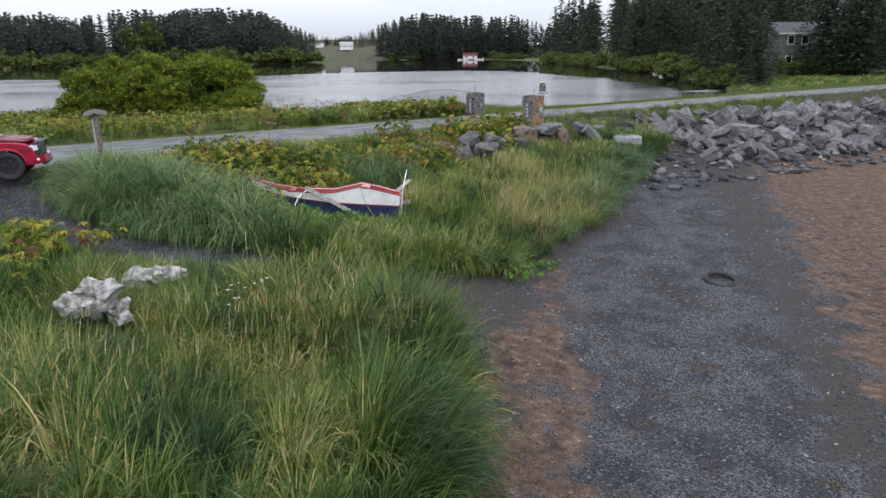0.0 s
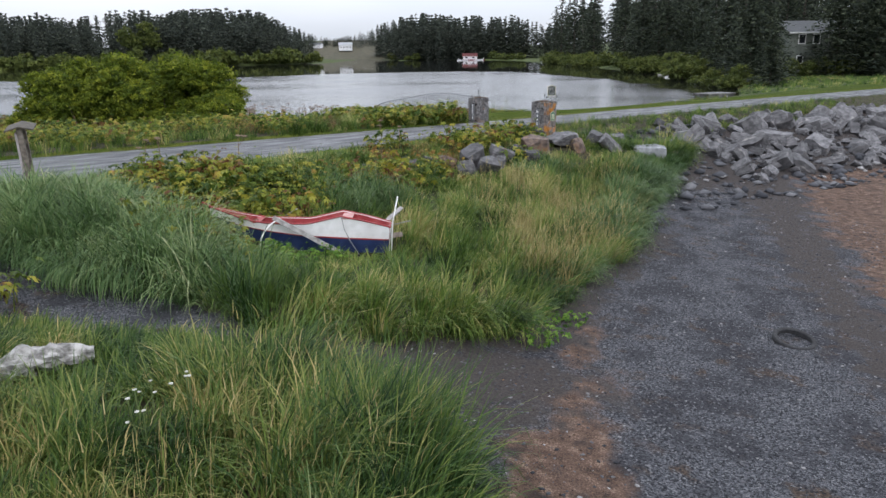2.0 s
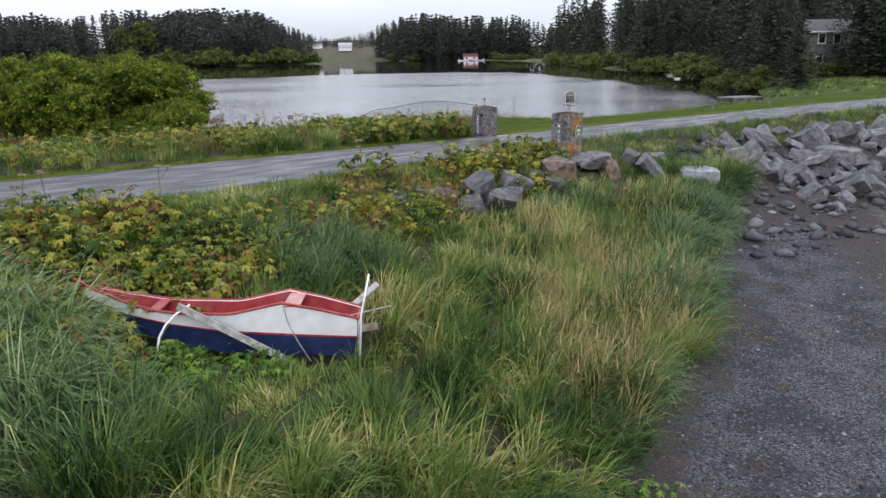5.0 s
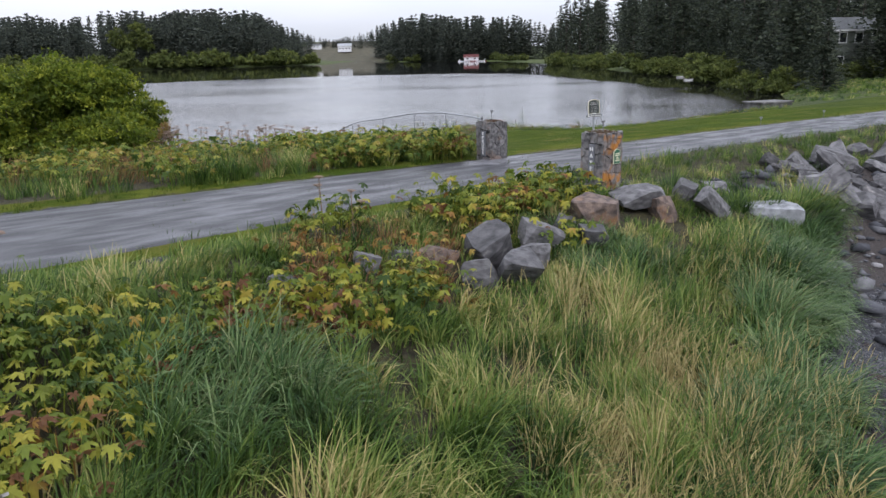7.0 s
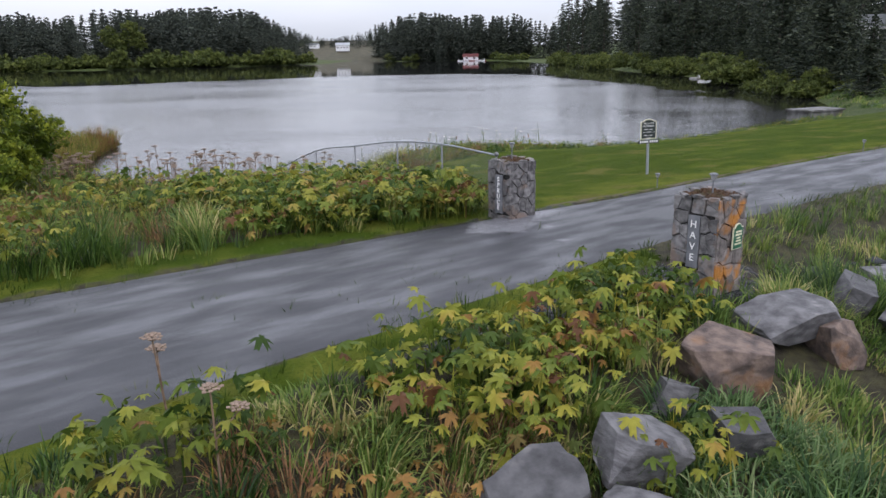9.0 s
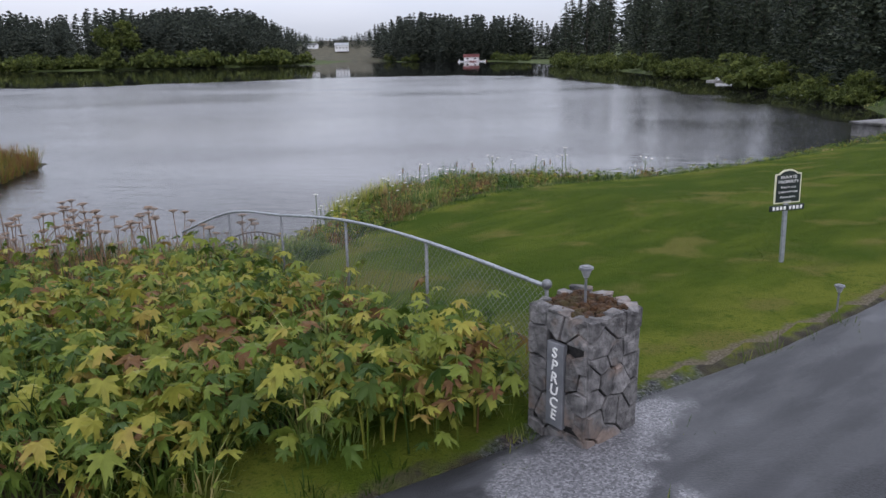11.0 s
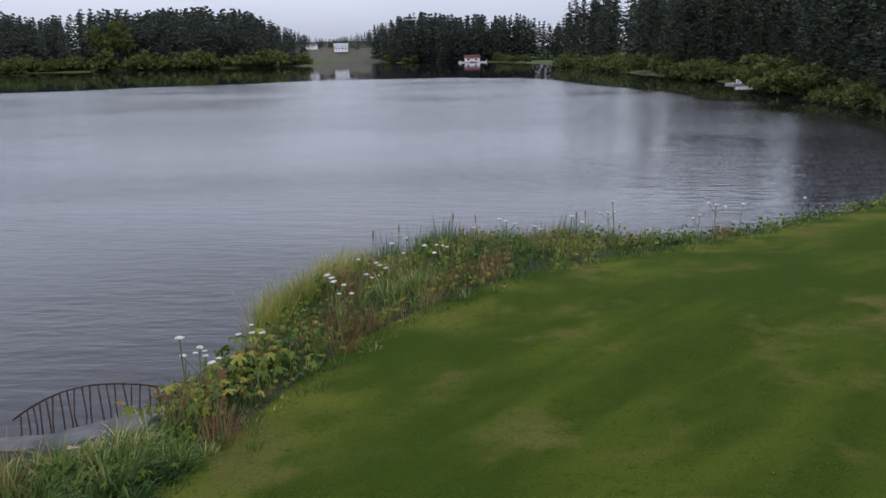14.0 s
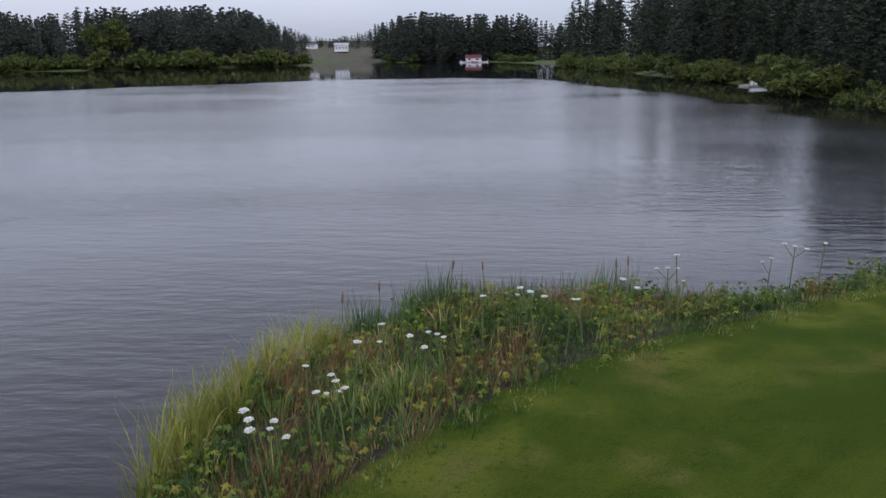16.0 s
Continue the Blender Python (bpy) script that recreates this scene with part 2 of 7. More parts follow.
# ---- plan of the land ----
ROAD = [(-60, -4), (-24, 19.5), (-13, 27.6), (-9, 30.4), (-3.5, 34.7), (2.2, 39.0), (5.8, 41.65), (10, 44.75), (20.4, 51.8), (36.5, 62.5), (80, 90), (220, 160)]
LAKE = [(-3.95, 52.9), (-4.6, 52.3), (-7, 52.4), (-11.3, 52.7), (-14.7, 56.5), (-17, 60), (-18.6, 65), (-19.8, 71.5), (-24, 73.5), (-40, 68), (-80, 60), (-200, 90), (-330, 250), (-300, 400), (-200, 405),
        (-126, 425), (-72, 470), (-80, 700), (-66, 720), (-30, 560), (0, 520), (25, 505), (44, 430), (48, 300), (45.5, 206), (46, 165), (43.2, 139), (40, 121), (37.5, 101), (31, 83), (25, 75.5),
        (19.4, 70.3), (13.1, 65.8), (8.4, 62.9), (6.6, 62.2), (3.7, 62.4), (0, 62.3), (-0.9, 60.9), (-2.6, 59.2), (-3.3, 57.4), (-3.1, 55.8)]
WATER_Z = -1.8
MEADOW = [(-3.4, 17.3), (-1.5, 17.25), (0.2, 17.95), (1.45, 18.7), (2.4, 21.2), (3.7, 23.3), (5.2, 26.0), (5.9, 27.5), (6.2, 29.8), (7.8, 31.9), (8.9, 34.5), (11, 38), (5, 36.2), (-0.3, 33.6), (-5, 29.4), (-9.2, 27), (-11, 24.6), (-11.5, 22.4), (-10.5, 20.9), (-8.2, 19.9), (-6, 19.1), (-4.1, 17.9)]
FORELAND = [(-0.6, -20), (-0.6, 8.9), (-0.1, 10.5), (-0.08, 12), (-0.5, 13.3), (-1.2, 14.6), (-2.6, 15.8), (-5, 17.0), (-8.4, 17.6), (-12.5, 20.0), (-20, 17), (-26, -20)]


def seg_dist(x, y, pts, closed=False):
    """Distance to a polyline, and the side: positive on its left."""
    best, side = np.full(x.shape, 1e9), np.ones(x.shape)
    n = len(pts)
    for i in range(n if closed else n - 1):
        (ax, ay), (bx, by) = pts[i], pts[(i + 1) % n]
        dx, dy = bx - ax, by - ay
        u = np.clip(((x - ax) * dx + (y - ay) * dy) / (dx * dx + dy * dy), 0, 1)
        d = np.hypot(x - ax - u * dx, y - ay - u * dy)
        s = np.sign(dx * (y - ay) - dy * (x - ax))
        closer = d < best
        best, side = np.where(closer, d, best), np.where(closer, s, side)
    return best, side


def inside(x, y, poly):
    odd = np.zeros(x.shape, bool)
    for i in range(len(poly)):
        (ax, ay), (bx, by) = poly[i], poly[i - 1]
        cross = ((ay > y) != (by > y)) & (x < (bx - ax) * (y - ay) / ((by - ay) or 1e-9) + ax)
        odd ^= cross
    return odd


def poly_sd(x, y, poly):
    """Distance to an outline, positive inside."""
    d, _ = seg_dist(x, y, poly, True)
    return np.where(inside(x, y, poly), d, -d)


def smooth(a, b, v):
    t = np.clip((v - a) / (b - a), 0, 1)
    return t * t * (3 - 2 * t)


def waves(x, y, k, seed):
    """Soft pseudo-random relief of about 1 in height, with features of about 1 / k metres."""
    r = np.random.RandomState(seed)
    z = 0
    for i in range(7):
        a, f = r.uniform(0, 6.28), k * r.uniform(0.6, 2.2)
        z = z + np.sin((x * math.cos(a) + y * math.sin(a)) * f * 2 + r.uniform(0, 6.28)) / 7
    return z


def road_half(x):
    return np.interp(x, [-14, -6, 1, 5, 12, 30], [3.15, 2.52, 1.87, 1.5, 1.6, 1.7])


def road_side(x, y):
    """Metres beyond the road's edge; positive towards the lake, negative towards the sea, 0 on the road."""
    d, s = seg_dist(x, y, ROAD)
    return s * np.maximum(d - road_half(x), 0)


def ground_z(x, y):
    x, y = np.asarray(x, float), np.asarray(y, float)
    d, s = seg_dist(x, y, ROAD)
    off = d - road_half(x)
    r = s * np.maximum(off, 0)
    e = -poly_sd(x, y, LAKE)
    v, q = np.maximum(-r, 0), np.maximum(r, 0)
    u = q / (q + np.maximum(e, 0) + 1e-6)
    lake_side = -1.42 * u ** 1.35 - 0.36 * smooth(1.4, 0, e) * (q > 0)
    sea_side = -1.7 * v * v / (v * v + 20) - 0.75 * smooth(-4, 5, x) * smooth(3, 9, v) - 0.045 * np.maximum(x - 5, 0) * smooth(1, 7, v)
    sea_side = sea_side + 0.08 * smooth(0, 1.2, poly_sd(x, y, MEADOW)) + 0.18 * smooth(0, 1.5, poly_sd(x, y, FORELAND))
    near = np.where(r >= 0, lake_side, sea_side) + 0.03 * waves(x, y, 0.5, 3) * smooth(0.2, 2, np.abs(r)) - 0.10 * smooth(0.05, -0.25, off) - 0.36 * smooth(1.5, 0.6, np.hypot((x + 3.9) / 2.4, (y - 22.5) / 0.62))
    west = smooth(20, -60, x)
    far = -1.2 + 0.06 * np.clip(e - 15, 0, 1e9) * west + 0.03 * np.clip(e - 40, 0, 1e9) * (1 - west)
    far = np.minimum(far, 13 + 4 * waves(x, y, 0.008, 8)) - 0.6 * smooth(3, 0, e)
    far = far + 7 * smooth(700, 780, y) * smooth(-20, -60, x) * smooth(-330, -220, x)
    z = near + (far - near) * smooth(86, 104, y)
    return np.where(e < 0, np.maximum(WATER_Z - 0.05 + e * 0.25, -4.5), z)


# ---- mesh tools ----


def np_mesh(name, verts, tris, material, quads=None):
    me = bpy.data.meshes.new(name)
    verts = np.asarray(verts, np.float32)
    faces, counts = [], []
    for f in (tris, quads):
        if f is not None and len(f):
            f = np.asarray(f, np.int32)
            faces.append(f.ravel())
            counts.append(np.full(len(f), f.shape[1], np.int32))
    loops, counts = np.concatenate(faces), np.concatenate(counts)
    me.vertices.add(len(verts))
    me.vertices.foreach_set("co", verts.ravel())
    me.loops.add(len(loops))
    me.loops.foreach_set("vertex_index", loops)
    me.polygons.add(len(counts))
    me.polygons.foreach_set("loop_start", np.concatenate([[0], np.cumsum(counts)[:-1]]).astype(np.int32))
    me.materials.append(material)
    me.update(calc_edges=True)
    return me


def smooth_faces(me):
    me.polygons.foreach_set("use_smooth", np.ones(len(me.polygons), bool))
    return me


def part(name, bm, material, parent, label="", flat=True):
    me = bpy.data.meshes.new(name)
    bm.to_mesh(me)
    bm.free()
    me.materials.append(material)
    if not flat:
        smooth_faces(me)
    ob = new(name, me)
    ob.parent = parent
    return tagged(ob, label)


def thing(name, label, category, m=None, group="", kind=""):
    ob = tagged(new(name), label, category, group, kind)
    ob.empty_display_size = 0.2
    if m is not None:
        ob.matrix_world = m
    return ob


def box(bm, sx, sy, sz, m=None, bevel=0.0):
    """A box that stands on z = 0 of its pose."""
    made = bmesh.ops.create_cube(bm, size=1, matrix=(m or Matrix()) @ Matrix.Translation((0, 0, sz / 2)) @ Matrix.Diagonal((sx, sy, sz, 1)))
    if bevel:
        edges = list({e for v in made["verts"] for e in v.link_edges})
        bmesh.ops.bevel(bm, geom=edges, offset=bevel, segments=2, affect="EDGES", profile=0.6)


def rod(bm, p, q, r0, r1=None, n=8, cap=True):
    p, q = Vector(p), Vector(q)
    m = Matrix.Translation((p + q) / 2) @ (q - p).to_track_quat("Z", "Y").to_matrix().to_4x4()
    bmesh.ops.create_cone(bm, cap_ends=cap, segments=n, radius1=r0, radius2=r0 if r1 is None else r1, depth=(q - p).length, matrix=m)


def tube(bm, pts, r, n=8):
    """One round bar swept along a line of points, closed at both ends."""
    pts = [Vector(p) for p in pts]
    loops, side = [], None
    for i, p in enumerate(pts):
        t = (pts[min(i + 1, len(pts) - 1)] - pts[max(i - 1, 0)]).normalized()
        ref = side if side is not None else Vector((0.31, 0.52, 0.79))
        side = (ref - t * ref.dot(t)).normalized()
        up = t.cross(side)
        loops.append([bm.verts.new(p + side * (r * math.cos(k / n * 2 * math.pi)) + up * (r * math.sin(k / n * 2 * math.pi))) for k in range(n)])
    for u, w in zip(loops, loops[1:]):
        for k in range(n):
            bm.faces.new((u[k], u[(k + 1) % n], w[(k + 1) % n], w[k]))
    bm.faces.new(loops[0][::-1])
    bm.faces.new(loops[-1])


# ---- ground, road, water ----


def graded(lo, hi, a, b, step):
    """Grid lines: even between a and b, ever wider outside."""
    mid = list(np.arange(a, b + step / 2, step))
    out, s, v = [], step, b
    while v < hi:
        s *= 1.13
        v += s
        out.append(v)
    pre, s, v = [], step, a
    while v > lo:
        s *= 1.13
        v -= s
        pre.append(v)
    return np.array(pre[::-1] + mid + out)


FENCE = [(1.08, 40.8), (-0.05, 42.22), (-1.15, 43.85), (-2.42, 45.7), (-3.82, 47.65), (-5.73, 50.46)]
LAWN_EDGE = [(1.5, 40.2)] + FENCE[:3] + [(-2.05, 45.6), (-2.7, 47.2), (-2.85, 48.4), (-2.4, 49.5), (-1.75, 51.2), (-1.3, 52.7), (-0.5, 54.4), (0.5, 55.5), (2.4, 57.1), (4.8, 58.8), (9.0, 61.4), (12, 63.4), (22, 70.0), (40, 80), (120, 125)]


def lawn_sd(x, y):
    """Metres inside the mown lawn; the fence and the rough bank bound it."""
    d, s = seg_dist(x, y, LAWN_EDGE)
    rd, rs_ = seg_dist(x, y, ROAD)
    return np.minimum(np.where(s < 0, d, -d), rs_ * rd - road_half(x) - 0.16)


def veg_sd(x, y):
    return np.maximum(poly_sd(x, y, MEADOW), poly_sd(x, y, FORELAND))


def gravel_sd(x, y):
    r = road_side(x, y)
    sea = np.minimum(-veg_sd(x, y), -r - np.interp(x, [-10, -7, 4, 6], [-1.0, 0.8, 0.8, 2.4]))
    shoulder = np.minimum(np.where(r >= 0, 0.42 - r, -1), np.interp(x, [0.2, 0.7, 2.4, 3.2], [-0.25, 0.3, 0.4, -0.3]))
    return np.maximum(sea, shoulder)


def tide_line(y):
    return np.interp(y, [8, 11, 13.3, 18.8, 26, 36], [5.2, 6.2, 7.0, 8.7, 11.2, 14.6])


def weed_field(x, y):
    strip = np.interp(y, [9, 11, 13.5, 16, 19.4], [0.75, 0.8, 1.05, 0.55, 0.3]) - np.abs(x - np.interp(y, [9, 11, 13.5, 16, 19.4], [0.35, 0.7, 0.9, 1.8, 2.5])) - np.maximum(y - 20.5, 0)
    spot = 0.55 - np.hypot((x - 0.2) / 1.3, (y - 16.3) / 0.8)
    foot = 0.7 - np.hypot((x - 11.6) / 1.2, (y - 35.4) / 1.2)
    return np.maximum.reduce([np.minimum(x - tide_line(y), 2.2), strip, spot, foot])


def dark_field(x, y):
    mouth = 1.25 - np.hypot((x + 0.3) / 2.0, (y - 16.2) / 1.2)
    rim = np.where((y < 27) & (x > -3.5), 0.9 + poly_sd(x, y, MEADOW), -1)
    wet = np.interp(y, [8, 20, 30, 36], [0.5, 0.7, 1.1, 1.5])
    spot = 0.3 - np.hypot(x - 0.6, y - 11.2)
    # shade in the gaps between the boulders, put into the ground colour
    bank = np.where(x > 6, 2.7 - np.abs(road_side(x, y) + 5.0), -1)
    return np.maximum.reduce([mouth, rim, bank, wet - np.abs(x - tide_line(y) + wet), spot])


def add_field(me, name, values):
    me.attributes.new(name, "FLOAT", "POINT").data.foreach_set("value", np.clip(values, -3, 3).astype(np.float32).ravel())


class Nodes:
    """A short hand for building node trees."""

    def __init__(self, name):
        self.mat = bpy.data.materials.new(name)
        self.mat.use_nodes = True
        self.nt = self.mat.node_tree
        self.bsdf = self.nt.nodes["Principled BSDF"]
        self.pos = self.nt.nodes.new("ShaderNodeNewGeometry").outputs["Position"]

    def link(self, a, b):
        self.nt.links.new(a, b)

    def mapped(self, scale, turn=0.0):
        t, m = self.nt.nodes.new("ShaderNodeMapping"), self.nt.nodes.new("ShaderNodeMapping")
        t.inputs["Rotation"].default_value, m.inputs["Scale"].default_value = (0, 0, turn), scale
        self.link(self.pos, t.inputs["Vector"])
        self.link(t.outputs[0], m.inputs["Vector"])
        return m.outputs[0]

    def noise(self, scale, detail=5, vec=None):
        n = self.nt.nodes.new("ShaderNodeTexNoise")
        n.inputs["Scale"].default_value, n.inputs["Detail"].default_value = scale, detail
        self.link(vec or self.pos, n.inputs["Vector"])
        return n.outputs["Fac"]

    def cells(self, scale):
        n = self.nt.nodes.new("ShaderNodeTexVoronoi")
        n.inputs["Scale"].default_value = scale
        self.link(self.pos, n.inputs["Vector"])
        s = self.nt.nodes.new("ShaderNodeSeparateColor")
        self.link(n.outputs["Color"], s.inputs[0])
        return s.outputs[0], n.outputs["Distance"]

    def field(self, name):
        a = self.nt.nodes.new("ShaderNodeAttribute")
        a.attribute_name = name
        return a.outputs["Fac"]

    def maths(self, op, a, b):
        m = self.nt.nodes.new("ShaderNodeMath")
        m.operation = op
        for k, v in enumerate((a, b)):
            if isinstance(v, (int, float)):
                m.inputs[k].default_value = v
            else:
                self.link(v, m.inputs[k])
        return m.outputs[0]

    def remap(self, v, lo, hi, a=0.0, b=1.0):
        m = self.nt.nodes.new("ShaderNodeMapRange")
        m.interpolation_type = "SMOOTHSTEP"
        for k, x in zip(("From Min", "From Max", "To Min", "To Max"), (lo, hi, a, b)):
            m.inputs[k].default_value = x
        self.link(v, m.inputs["Value"])
        return m.outputs[0]

    def ramp(self, v, *stops):
        r = self.nt.nodes.new("ShaderNodeValToRGB")
        els = r.color_ramp.elements
        while len(els) < len(stops):
            els.new(0.5)
        for e, (p, c) in zip(els, stops):
            e.position, e.color = p, (*c, 1)
        self.link(v, r.inputs["Fac"])
        return r.outputs["Color"]

    def mix(self, f, a, b):
        m = self.nt.nodes.new("ShaderNodeMix")
        m.data_type = "RGBA"
        for k, v in ((0, f), (6, a), (7, b)):
            if isinstance(v, tuple):
                m.inputs[k].default_value = (*v, 1)
            else:
                self.link(v, m.inputs[k])
        return m.outputs[2]

    def bump(self, height, strength, dist=0.02):
        b = self.nt.nodes.new("ShaderNodeBump")
        b.inputs["Distance"].default_value = dist
        if isinstance(strength, float):
            b.inputs["Strength"].default_value = strength
        else:
            self.link(strength, b.inputs["Strength"])
        self.link(height, b.inputs["Height"])
        self.link(b.outputs[0], self.bsdf.inputs["Normal"])


def edge(g, name, wobble=0.5, scale=2.5, soft=0.12):
    """A field with a wobbling edge, as 0 to 1."""
    n = g.maths("MULTIPLY", g.maths("SUBTRACT", g.noise(scale, 6), 0.5), wobble * 2)
    return g.remap(g.maths("ADD", g.field(name), n), -soft, soft)


g = Nodes("land")
soil = g.ramp(g.noise(5, 8), (0.35, (0.03, 0.026, 0.018)), (0.65, (0.07, 0.065, 0.03)))
cell, celld = g.cells(55)
cell2, _ = g.cells(13)
fine = g.noise(24, 8)
stone = g.ramp(g.maths("ADD", g.maths("MULTIPLY", cell, 0.5), g.maths("MULTIPLY", fine, 0.55)), (0.2, (0.012, 0.013, 0.016)), (0.45, (0.050, 0.053, 0.061)), (0.72, (0.135, 0.138, 0.15)), (0.95, (0.36, 0.36, 0.36)))
stone = g.mix(g.remap(g.noise(0.9, 8), 0.42, 0.62), stone, g.ramp(fine, (0.3, (0.020, 0.021, 0.026)), (0.7, (0.062, 0.062, 0.070))))
stone = g.mix(g.remap(g.noise(1.9, 9), 0.56, 0.70), stone, g.ramp(fine, (0.35, (0.030, 0.021, 0.017)), (0.7, (0.12, 0.085, 0.062))))
weedc = g.ramp(g.maths("ADD", g.maths("MULTIPLY", g.noise(42, 6), 0.55), g.maths("MULTIPLY", g.noise(4.5, 8), 0.45)), (0.34, (0.024, 0.017, 0.014)), (0.46, (0.095, 0.059, 0.042)), (0.55, (0.155, 0.098, 0.070)), (0.68, (0.34, 0.245, 0.18)))
weedc = g.mix(g.remap(g.noise(2.4, 8), 0.54, 0.74), weedc, (0.050, 0.035, 0.029))
darkc = g.ramp(fine, (0.3, (0.034, 0.029, 0.027)), (0.7, (0.085, 0.073, 0.067)))
n_patch = g.noise(1.1, 6)
weed_f = g.remap(g.maths("ADD", g.maths("MULTIPLY", g.field("weed"), 0.25), g.maths("SUBTRACT", n_patch, 0.5)), -0.06, 0.14)
dark_f = g.remap(g.maths("ADD", g.maths("MULTIPLY", g.field("dark"), 0.35), g.maths("SUBTRACT", g.noise(1.7, 6), 0.5)), -0.05, 0.15)
speck, _ = g.cells(36)
stone = g.mix(g.remap(speck, 0.92, 0.97), stone, g.ramp(fine, (0.35, (0.09, 0.09, 0.097)), (0.65, (0.24, 0.24, 0.25))))
stone = g.mix(g.remap(speck, 0.20, 0.14), stone, (0.016, 0.017, 0.020))
beach = g.mix(weed_f, stone, weedc)
beach = g.mix(dark_f, beach, darkc)
lawnc = g.ramp(g.noise(2.6, 8), (0.3, (0.025, 0.045, 0.004)), (0.7, (0.040, 0.064, 0.006)))
lawnc = g.mix(g.remap(g.noise(0.8, 6, g.mapped((0.35, 1.5, 1), -0.72)), 0.42, 0.66), lawnc, (0.064, 0.088, 0.010))
dryness = g.maths("MULTIPLY", g.remap(g.field("lawn"), 2.9, 0.5), g.remap(g.noise(0.9, 6), 0.36, 0.60))
lawnc = g.mix(dryness, lawnc, (0.105, 0.118, 0.018))
lawnc = g.mix(g.remap(g.noise(0.75, 8), 0.53, 0.66), lawnc, (0.105, 0.098, 0.026))
lawnc = g.mix(g.remap(g.noise(0.35, 5), 0.48, 0.66), lawnc, (0.028, 0.053, 0.005))
lawnc = g.mix(g.remap(g.noise(70, 7), 0.46, 0.75), lawnc, (0.070, 0.096, 0.010))
lawnc = g.mix(g.remap(g.noise(30, 8), 0.50, 0.78), lawnc, (0.024, 0.044, 0.004))
lawnc = g.mix(g.remap(g.noise(7, 8), 0.55, 0.8), lawnc, (0.026, 0.052, 0.005))
col = g.mix(edge(g, "gravel"), soil, beach)
turf = edge(g, "lawn", 0.12, 5, 0.06)
col = g.mix(turf, col, lawnc)
col = g.mix(edge(g, "rim", 0.12, 4, 0.05), col, g.ramp(g.noise(30, 6), (0.35, (0.070, 0.058, 0.040)), (0.7, (0.17, 0.145, 0.105))))
g.link(g.maths("SUBTRACT", 0.25, g.maths("MULTIPLY", turf, 0.22)), g.bsdf.inputs["Specular IOR Level"])
farc = g.ramp(g.noise(0.25, 7), (0.3, (0.026, 0.045, 0.010)), (0.7, (0.070, 0.090, 0.018)))
col = g.mix(g.remap(g.field("far"), -0.5, 0.5), col, farc)
col = g.mix(g.remap(g.field("bare"), -0.2, 0.2), col, g.ramp(g.noise(0.2, 5), (0.3, (0.050, 0.050, 0.030)), (0.7, (0.095, 0.082, 0.052))))
g.link(col, g.bsdf.inputs["Base Color"])
g.bsdf.inputs["Roughness"].default_value = 0.92
g.bump(g.maths("ADD", g.maths("MULTIPLY", celld, g.maths("SUBTRACT", g.maths("MULTIPLY", turf, 0.6), 0.6)), g.noise(50, 6)), 1.0, 0.035)
g.link(g.maths("MULTIPLY", turf, 0.03), g.bsdf.inputs["Sheen Weight"])
g.bsdf.inputs["Sheen Roughness"].default_value, g.bsdf.inputs["Sheen Tint"].default_value = 0.3, (0.62, 0.80, 0.16, 1)
M_LAND = g.mat

gx, gy = graded(-1800, 1800, -18, 22, 0.3), graded(-400, 2200, 6, 70, 0.3)
X, Y = np.meshgrid(gx, gy)
Z = ground_z(X, Y)
nx, ny = len(gx), len(gy)
idx = np.arange(nx * ny).reshape(ny, nx)
quads = np.stack([idx[:-1, :-1], idx[:-1, 1:], idx[1:, 1:], idx[1:, :-1]], -1).reshape(-1, 4)
ground_me = smooth_faces(np_mesh("ground", np.stack([X, Y, Z], -1).reshape(-1, 3), None, M_LAND, quads))
RS = road_side(X, Y)
turf_strip = np.minimum(np.minimum(np.abs(RS) - 0.04, np.where(RS > 0, 1.3, 0.7) - np.abs(RS)), np.minimum(X + 24, np.where(RS > 0, 1.25, 3.4) - X))
add_field(ground_me, "lawn", np.maximum(np.where(Y > 46.5, lawn_sd(X, Y) + 0.45, lawn_sd(X, Y) + 0.08), turf_strip))
add_field(ground_me, "rim", np.minimum(0.13 - np.abs(RS - 0.10), np.minimum(X - 2.2, np.where(RS > 0, 1.0, -1.0))))
add_field(ground_me, "gravel", gravel_sd(X, Y))
add_field(ground_me, "weed", weed_field(X, Y))
add_field(ground_me, "dark", dark_field(X, Y))
add_field(ground_me, "far", np.maximum((Y - 95) / 4, np.minimum((X - 24) / 2, (road_side(X, Y) - 3) / 2)))
add_field(ground_me, "bare", np.minimum((Y - 692) / 20, np.minimum((-48 - X) / 10, (X + 150) / 10)))
tagged(new("ground", ground_me), "ground of meadow soil, grey gravel beach and mown lawn", "ground", kind="structure")

# the road: a strip that follows the plan, slightly crowned
pts = []
for (ax, ay), (bx, by) in zip(ROAD, ROAD[1:]):
    n = max(2, int(math.hypot(bx - ax, by - ay) / (0.2 if -14 < ax < 30 else 1.0)))
    pts += [(ax + (bx - ax) * i / n, ay + (by - ay) * i / n) for i in range(n)]
P = np.array(pts)
for _ in range(40):
    P[1:-1] = (P[:-2] + 2 * P[1:-1] + P[2:]) / 4
T = np.gradient(P, axis=0)
T /= np.linalg.norm(T, axis=1)[:, None]
N = np.stack([-T[:, 1], T[:, 0]], 1)
rows, K = [], 23
wob = 0.07 * waves(P[:, 0], P[:, 1], 1.3, 5), 0.09 * waves(P[:, 0], P[:, 1], 1.6, 6)
